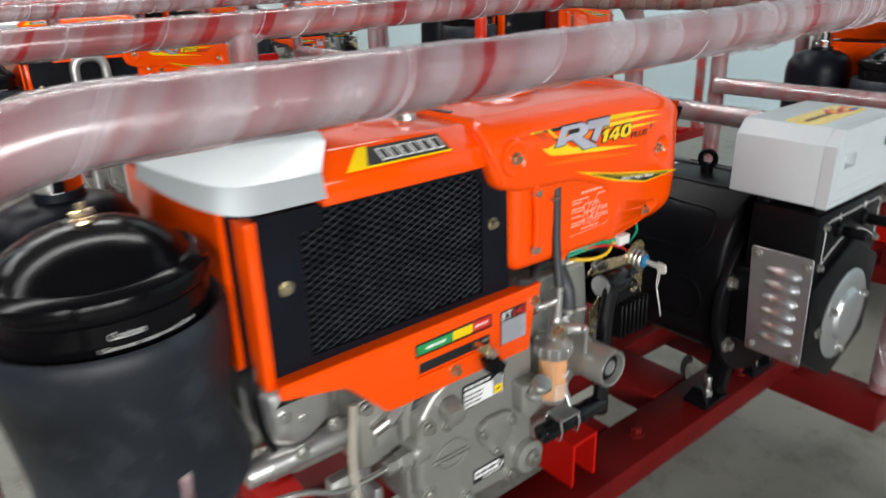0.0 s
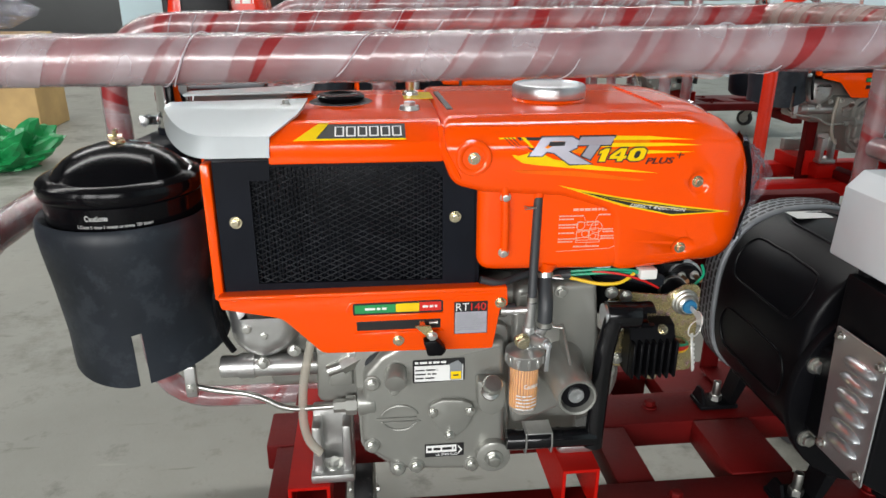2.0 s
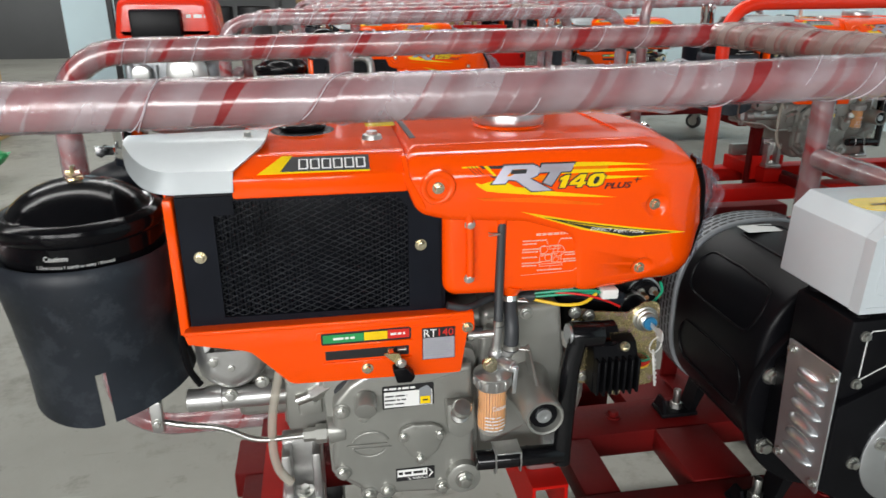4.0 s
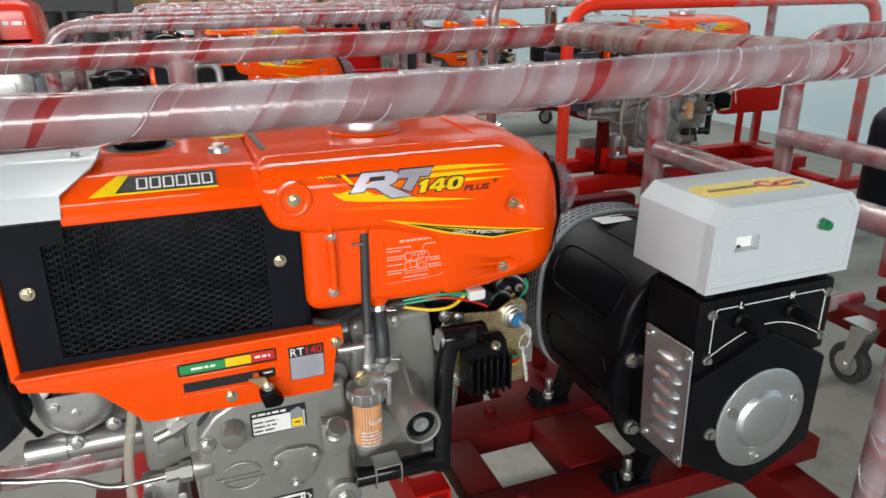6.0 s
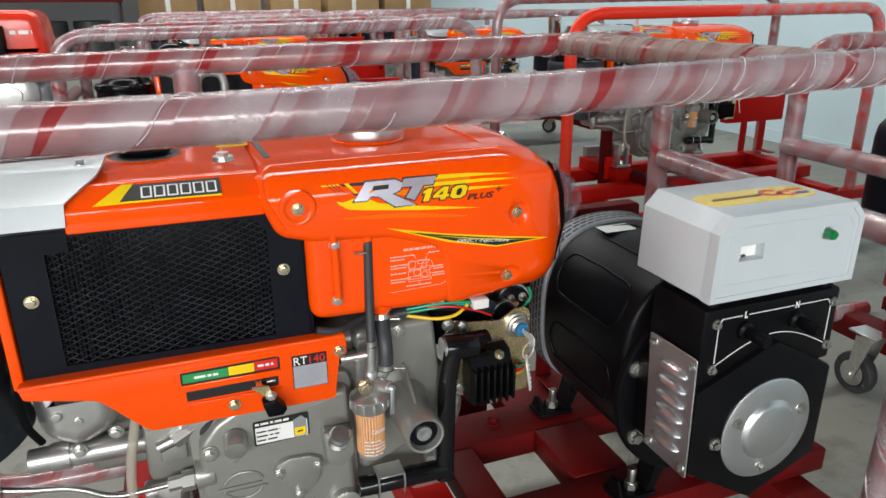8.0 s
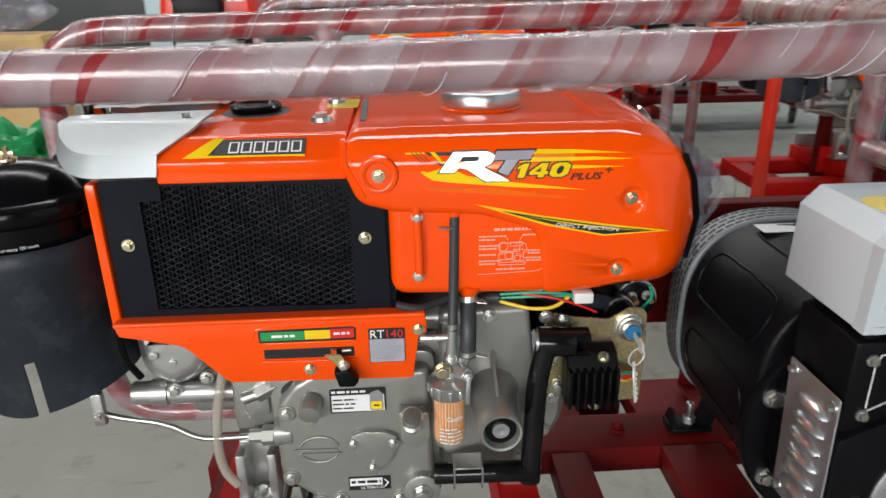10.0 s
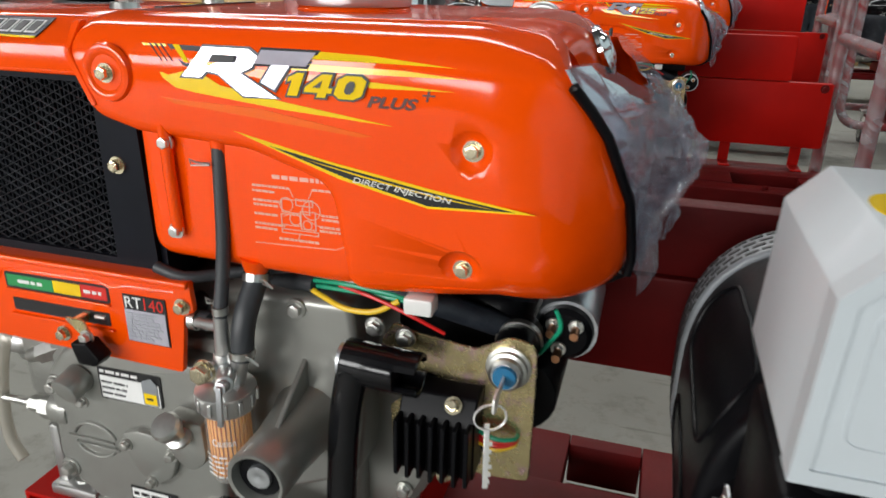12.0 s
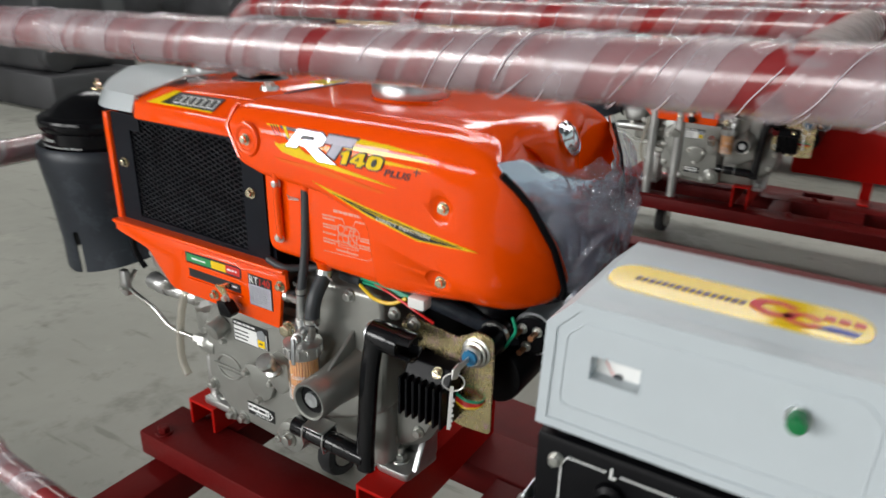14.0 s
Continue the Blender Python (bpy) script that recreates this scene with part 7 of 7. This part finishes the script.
# ---- taller engine stand with angle posts ----
def engine_stand(x, y, top):
    s = thing("engine_stand", (x, y, FLOOR), "red welded engine stand of beams, posts and plates on casters", "engine stand")
    lo = top - 0.055
    for ya, yb in ((y - 0.22, y - 0.14), (y + 0.10, y + 0.18)):
        part("long_beam", box(x - 0.62, x + 0.72, ya, yb, lo, top, 0.003), RED_BRIGHT, s)
    for xa in (-0.62, -0.28, 0.14, 0.64):
        part("cross_beam", box(x + xa, x + xa + 0.08, y - 0.138, y + 0.098, lo + 0.002, top - 0.003, 0.003), RED_BRIGHT, s)
    for xa in (-0.5, 0.6):
        part("skid", box(x + xa, x + xa + 0.08, y - 0.42, y + 0.35, lo - 0.065, lo - 0.001, 0.003), RED_BRIGHT, s)
        for yb in (-0.34, 0.28):
            caster(s, x + xa + 0.04, y + yb, lo - 0.065, 0.8 + yb, 0.06)
    part("upright_plate", box(x - 0.36, x - 0.22, y - 0.09, y - 0.08, top, top + 0.10, 0.002), RED_BRIGHT, s)
    part("side_beam", box(x - 0.27, x - 0.21, y - 0.46, y - 0.10, top + 0.001, top + 0.036, 0.003), RED, s)
    for xa, ya in ((-0.205, -0.25), (-0.345, -0.05)):
        bm = box(x + xa, x + xa + 0.040, y + ya, y + ya + 0.006, top - 0.05, 1.03, 0.001, 1)
        add(bm, box(x + xa, x + xa + 0.006, y + ya + 0.0062, y + ya + 0.036, top - 0.05, 1.03, 0.001, 1))
        part("angle_post", bm, RED, s, "dark red angle-iron post")
    hoop = bent([(x - 0.75, y - 0.40, lo - 0.03), (x - 0.75, y - 0.40, 1.142), (x + 0.77, y - 0.40, 1.155), (x + 0.77, y - 0.40, lo - 0.03)], 0.13, 8)
    wrapped_tube("front_hoop", hoop, s, 31, start=1.45, end=0.0, paint=TANKRED, label="bright red tube, partly wound with film")
    hoop = bent([(x - 0.70, y + 0.34, lo - 0.03), (x - 0.70, y + 0.34, 1.195), (x + 0.93, y + 0.34, 1.215), (x + 0.93, y + 0.34, lo - 0.03)], 0.13, 8)
    wrapped_tube("rear_hoop", hoop, s, 33)
    for yb in (-0.40, 0.34):
        part("hoop_foot", box(x - 0.78, x + 0.98, y + yb - 0.03, y + yb + 0.03, lo - 0.064, lo - 0.02, 0.003), RED_BRIGHT, s)
    return s


engine_stand(2.58, 2.42, 0.435)
tall = copy_thing(near_engine, pose(2.50, 2.42, 0.490))
tagged(tall, "orange diesel engine on a taller red stand")
rail = thing("engine_riser", (2.5, 2.42, 0.436), "red steel packing under the engine feet", "packing")
for xa in (2.24, 2.69):
    part("packing_bar", box(xa, xa + 0.08, 2.27, 2.58, 0.436, 0.489, 0.002), RED_BRIGHT, rail)
belt_guard(3.05, 3.42, 2.53, 0.60, 0.93, 0.436, "bright red belt guard on the taller stand", RED_BRIGHT)
# ---- small petrol engine with a red tank ----
pe = thing("petrol_engine", (-0.22, 2.95, FLOOR), "grey petrol engine with a red tank on a red box stand", "petrol engine")
for x in (-0.46, -0.02):
    for y in (2.78, 3.14):
        part("stand_leg", box(x - 0.02, x + 0.02, y - 0.02, y + 0.02, FLOOR, 0.70, 0.002), RED, pe)
part("stand_top", box(-0.50, 0.02, 2.74, 3.18, 0.70, 0.735, 0.003), RED, pe)
part("engine_block", add(box(-0.42, -0.06, 2.82, 3.08, 0.736, 0.90, 0.02, 3), box(-0.38, -0.10, 2.80, 2.83, 0.78, 0.93, 0.008)), GREYPAINT, pe, "grey engine block with ribs")
for i in range(6):
    part("cooling_rib", box(-0.40 + i * 0.05, -0.385 + i * 0.05, 2.785, 2.80, 0.79, 0.90, 0.002), GREYPAINT, pe)
part("white_tag", box(-0.18, -0.13, 2.772, 2.778, 0.86, 0.89), WHITE, pe)
part("recoil_cover", lathe([(0.0, 0.0), (0.085, 0.0), (0.082, 0.02), (0.06, 0.032), (0.03, 0.034), (0.028, 0.044), (0.0, 0.046)], (-0.17, 2.80, 0.865), (0, -1, 0), 28), CAST_LIGHT, pe, "light alloy recoil cover")
part("carburettor", add(cyl((-0.34, 2.80, 0.87), (-0.34, 2.74, 0.87), 0.035, seg=20, bevel=0.004), box(-0.39, -0.29, 2.755, 2.79, 0.82, 0.85, 0.006)), CAST_LIGHT, pe, "light alloy carburettor")
part("fuel_tank", pillow(rounded([(-0.44, 0.99, 0.03), (-0.03, 0.99, 0.03), (-0.05, 1.165, 0.06), (-0.41, 1.165, 0.06)]), 2.80, 3.10, 0.04), TANKRED, pe, "bright red fuel tank")
part("tank_band", box(-0.45, -0.03, 2.79, 3.11, 0.972, 0.990, 0.006), TANKRED, pe)
part("tank_bracket", box(-0.40, -0.10, 2.84, 3.06, 0.90, 0.972, 0.004), BLACK, pe)
part("filter_box", box(-0.36, -0.165, 2.755, 2.80, 0.985, 1.115, 0.012), BLACK, pe, "black air filter box")
part("tank_print", bars(-0.15, -0.07, 1.075, 1.10, 2.7995, 1, 4), WHITE, pe)
pe.location.x += 0.09

# inverted bend of bright pipe on the frame behind
ep = thing("exhaust_bend", (0.62, 2.685, 0.346), "bright inverted exhaust bend standing on a red beam", "exhaust pipe")
part("bend", tube(bent([(0.565, 2.685, 0.346), (0.565, 2.685, 0.93), (0.665, 2.685, 0.93), (0.665, 2.685, 0.346)], 0.055, 8), 0.017, 16), CAST_LIGHT, ep)
part("end_plate", box(0.54, 0.69, 2.66, 2.71, 0.346, 0.352, 0.001, 1), RED, ep)

# ---- stores along the back and the left ----
def crate(x0, x1, y0, y1, z0, z1, mat, label, category, group="", board=0.12):
    c = thing("crate" if mat is PLY else "carton", ((x0 + x1) / 2, (y0 + y1) / 2, z0), label, category, group)
    part("case", box(x0 + 0.012, x1 - 0.012, y0 + 0.012, y1 - 0.012, z0, z1 - 0.002, 0.006), mat, c)
    if mat is PLY:
        z = z0 + 0.004
        while z + board < z1 + 0.01:
            part("board", box(x0, x1, y0, y0 + 0.0115, z, z + board - 0.008, 0.002, 1), PLY, c)
            part("board", box(x1 - 0.0115, x1, y0 + 0.013, y1, z, z + board - 0.008, 0.002, 1), PLY, c)
            z += board
    else:
        part("tape", box((x0 + x1) / 2 - 0.03, (x0 + x1) / 2 + 0.03, y0 + 0.009, y0 + 0.012, z0 + 0.01, z1 - 0.02), CLEARWHITE, c)
    return c


crate(-3.3, -2.02, 5.32, 5.85, FLOOR, 0.80, PLY, "pale plywood packing crate on the floor", "crate", board=0.345)
solo("film_wad", crumple((-2.40, 5.6, 0.97), 0.42, 0.30, 0.20, 12), CLEARFILM, "crumpled bundle of clear film on a crate", "film bundle", at=(-2.35, 5.6, 0.80))
bag = B()
bmesh.ops.create_icosphere(bag, subdivisions=4, radius=1)
for v in bag.verts:
    k = 1 + 0.55 * noise.noise(v.co * 2.1) + 0.25 * noise.noise(v.co * 5.5)
    v.co = Vector((v.co.x * 0.27 * k - 1.76, v.co.y * 0.22 * k + 4.2, FLOOR + max(0.0, (v.co.z * 0.5 + 0.42) * 0.27 * k)))
solo("plastic_bag", bag, GREENBAG, "crumpled green plastic bag on the floor", "plastic bag", at=(-1.76, 4.2, FLOOR), angle=25)
solo("column", box(-2.55, -1.95, 9.2, 9.7, FLOOR, HZ), WALLPAINT, "pale blue-grey painted column", "column", kind="structure")
rnd = random.Random(8)
for i in range(5):
    x = 0.2 + i * 0.82
    z = FLOOR
    for k in range(3):
        h = rnd.uniform(0.36, 0.5)
        crate(x + rnd.uniform(-0.04, 0.04), x + 0.72, 10.0 + rnd.uniform(-0.1, 0.1), 10.6, z, z + h, PAPER, "brown cardboard carton in a stack", "carton", "stacked cartons")
        z += h + 0.001


def machine(x, y, w, d, h, label):
    m = thing("machine", (x, y, FLOOR), label, "machine", "machines along the left")
    part("base", box(x - w / 2, x + w / 2, y - d / 2, y + d / 2, FLOOR, FLOOR + h * 0.45, 0.03), DARKBOX, m)
    part("housing", box(x - w * 0.4, x + w * 0.3, y - d * 0.4, y + d * 0.4, FLOOR + h * 0.45 + 0.001, FLOOR + h, 0.05, 3), DARKBOX, m)
    part("flywheel", cyl((x + w * 0.32, y - d * 0.3, FLOOR + h * 0.66), (x + w * 0.42, y - d * 0.3, FLOOR + h * 0.66), h * 0.2, seg=24, bevel=0.01), DARKBOX, m)
    return m


for x, y, w, d, h in ((-4.6, 3.3, 1.1, 0.8, 0.62), (-6.2, 4.2, 1.4, 0.9, 0.8), (-5.2, 5.8, 1.2, 0.9, 0.9), (-7.2, 6.4, 1.2, 0.9, 1.0), (-4.2, 7.6, 1.6, 0.9, 1.1)):
    machine(x, y, w, d, h, "dark machine standing on the concrete floor")
rk = thing("rack", (-1.0, 9.0, FLOOR), "dark steel rack with dark drums at the back", "rack")
for x in (-1.9, 0.0):
    for y in (8.8, 9.3):
        part("upright", box(x - 0.03, x + 0.03, y - 0.03, y + 0.03, FLOOR, 2.3, 0.003), DARKBOX, rk)
for z in (0.55, 1.2, 1.85):
    part("shelf", box(-1.95, 0.05, 8.75, 9.35, z, z + 0.04, 0.003), RED, rk)
for i in range(4):
    for z in (0.591, 1.241):
        dr = tagged(new("drum", finish(lathe([(0.0, 0.0), (0.19, 0.0), (0.2, 0.01), (0.2, 0.40), (0.19, 0.41), (0.0, 0.41)], (0, 0, 0)), DARKBOX)), "dark steel drum on a rack shelf", "drum", "drums on the rack")
        dr.location = (-1.65 + i * 0.45, 9.05, z)
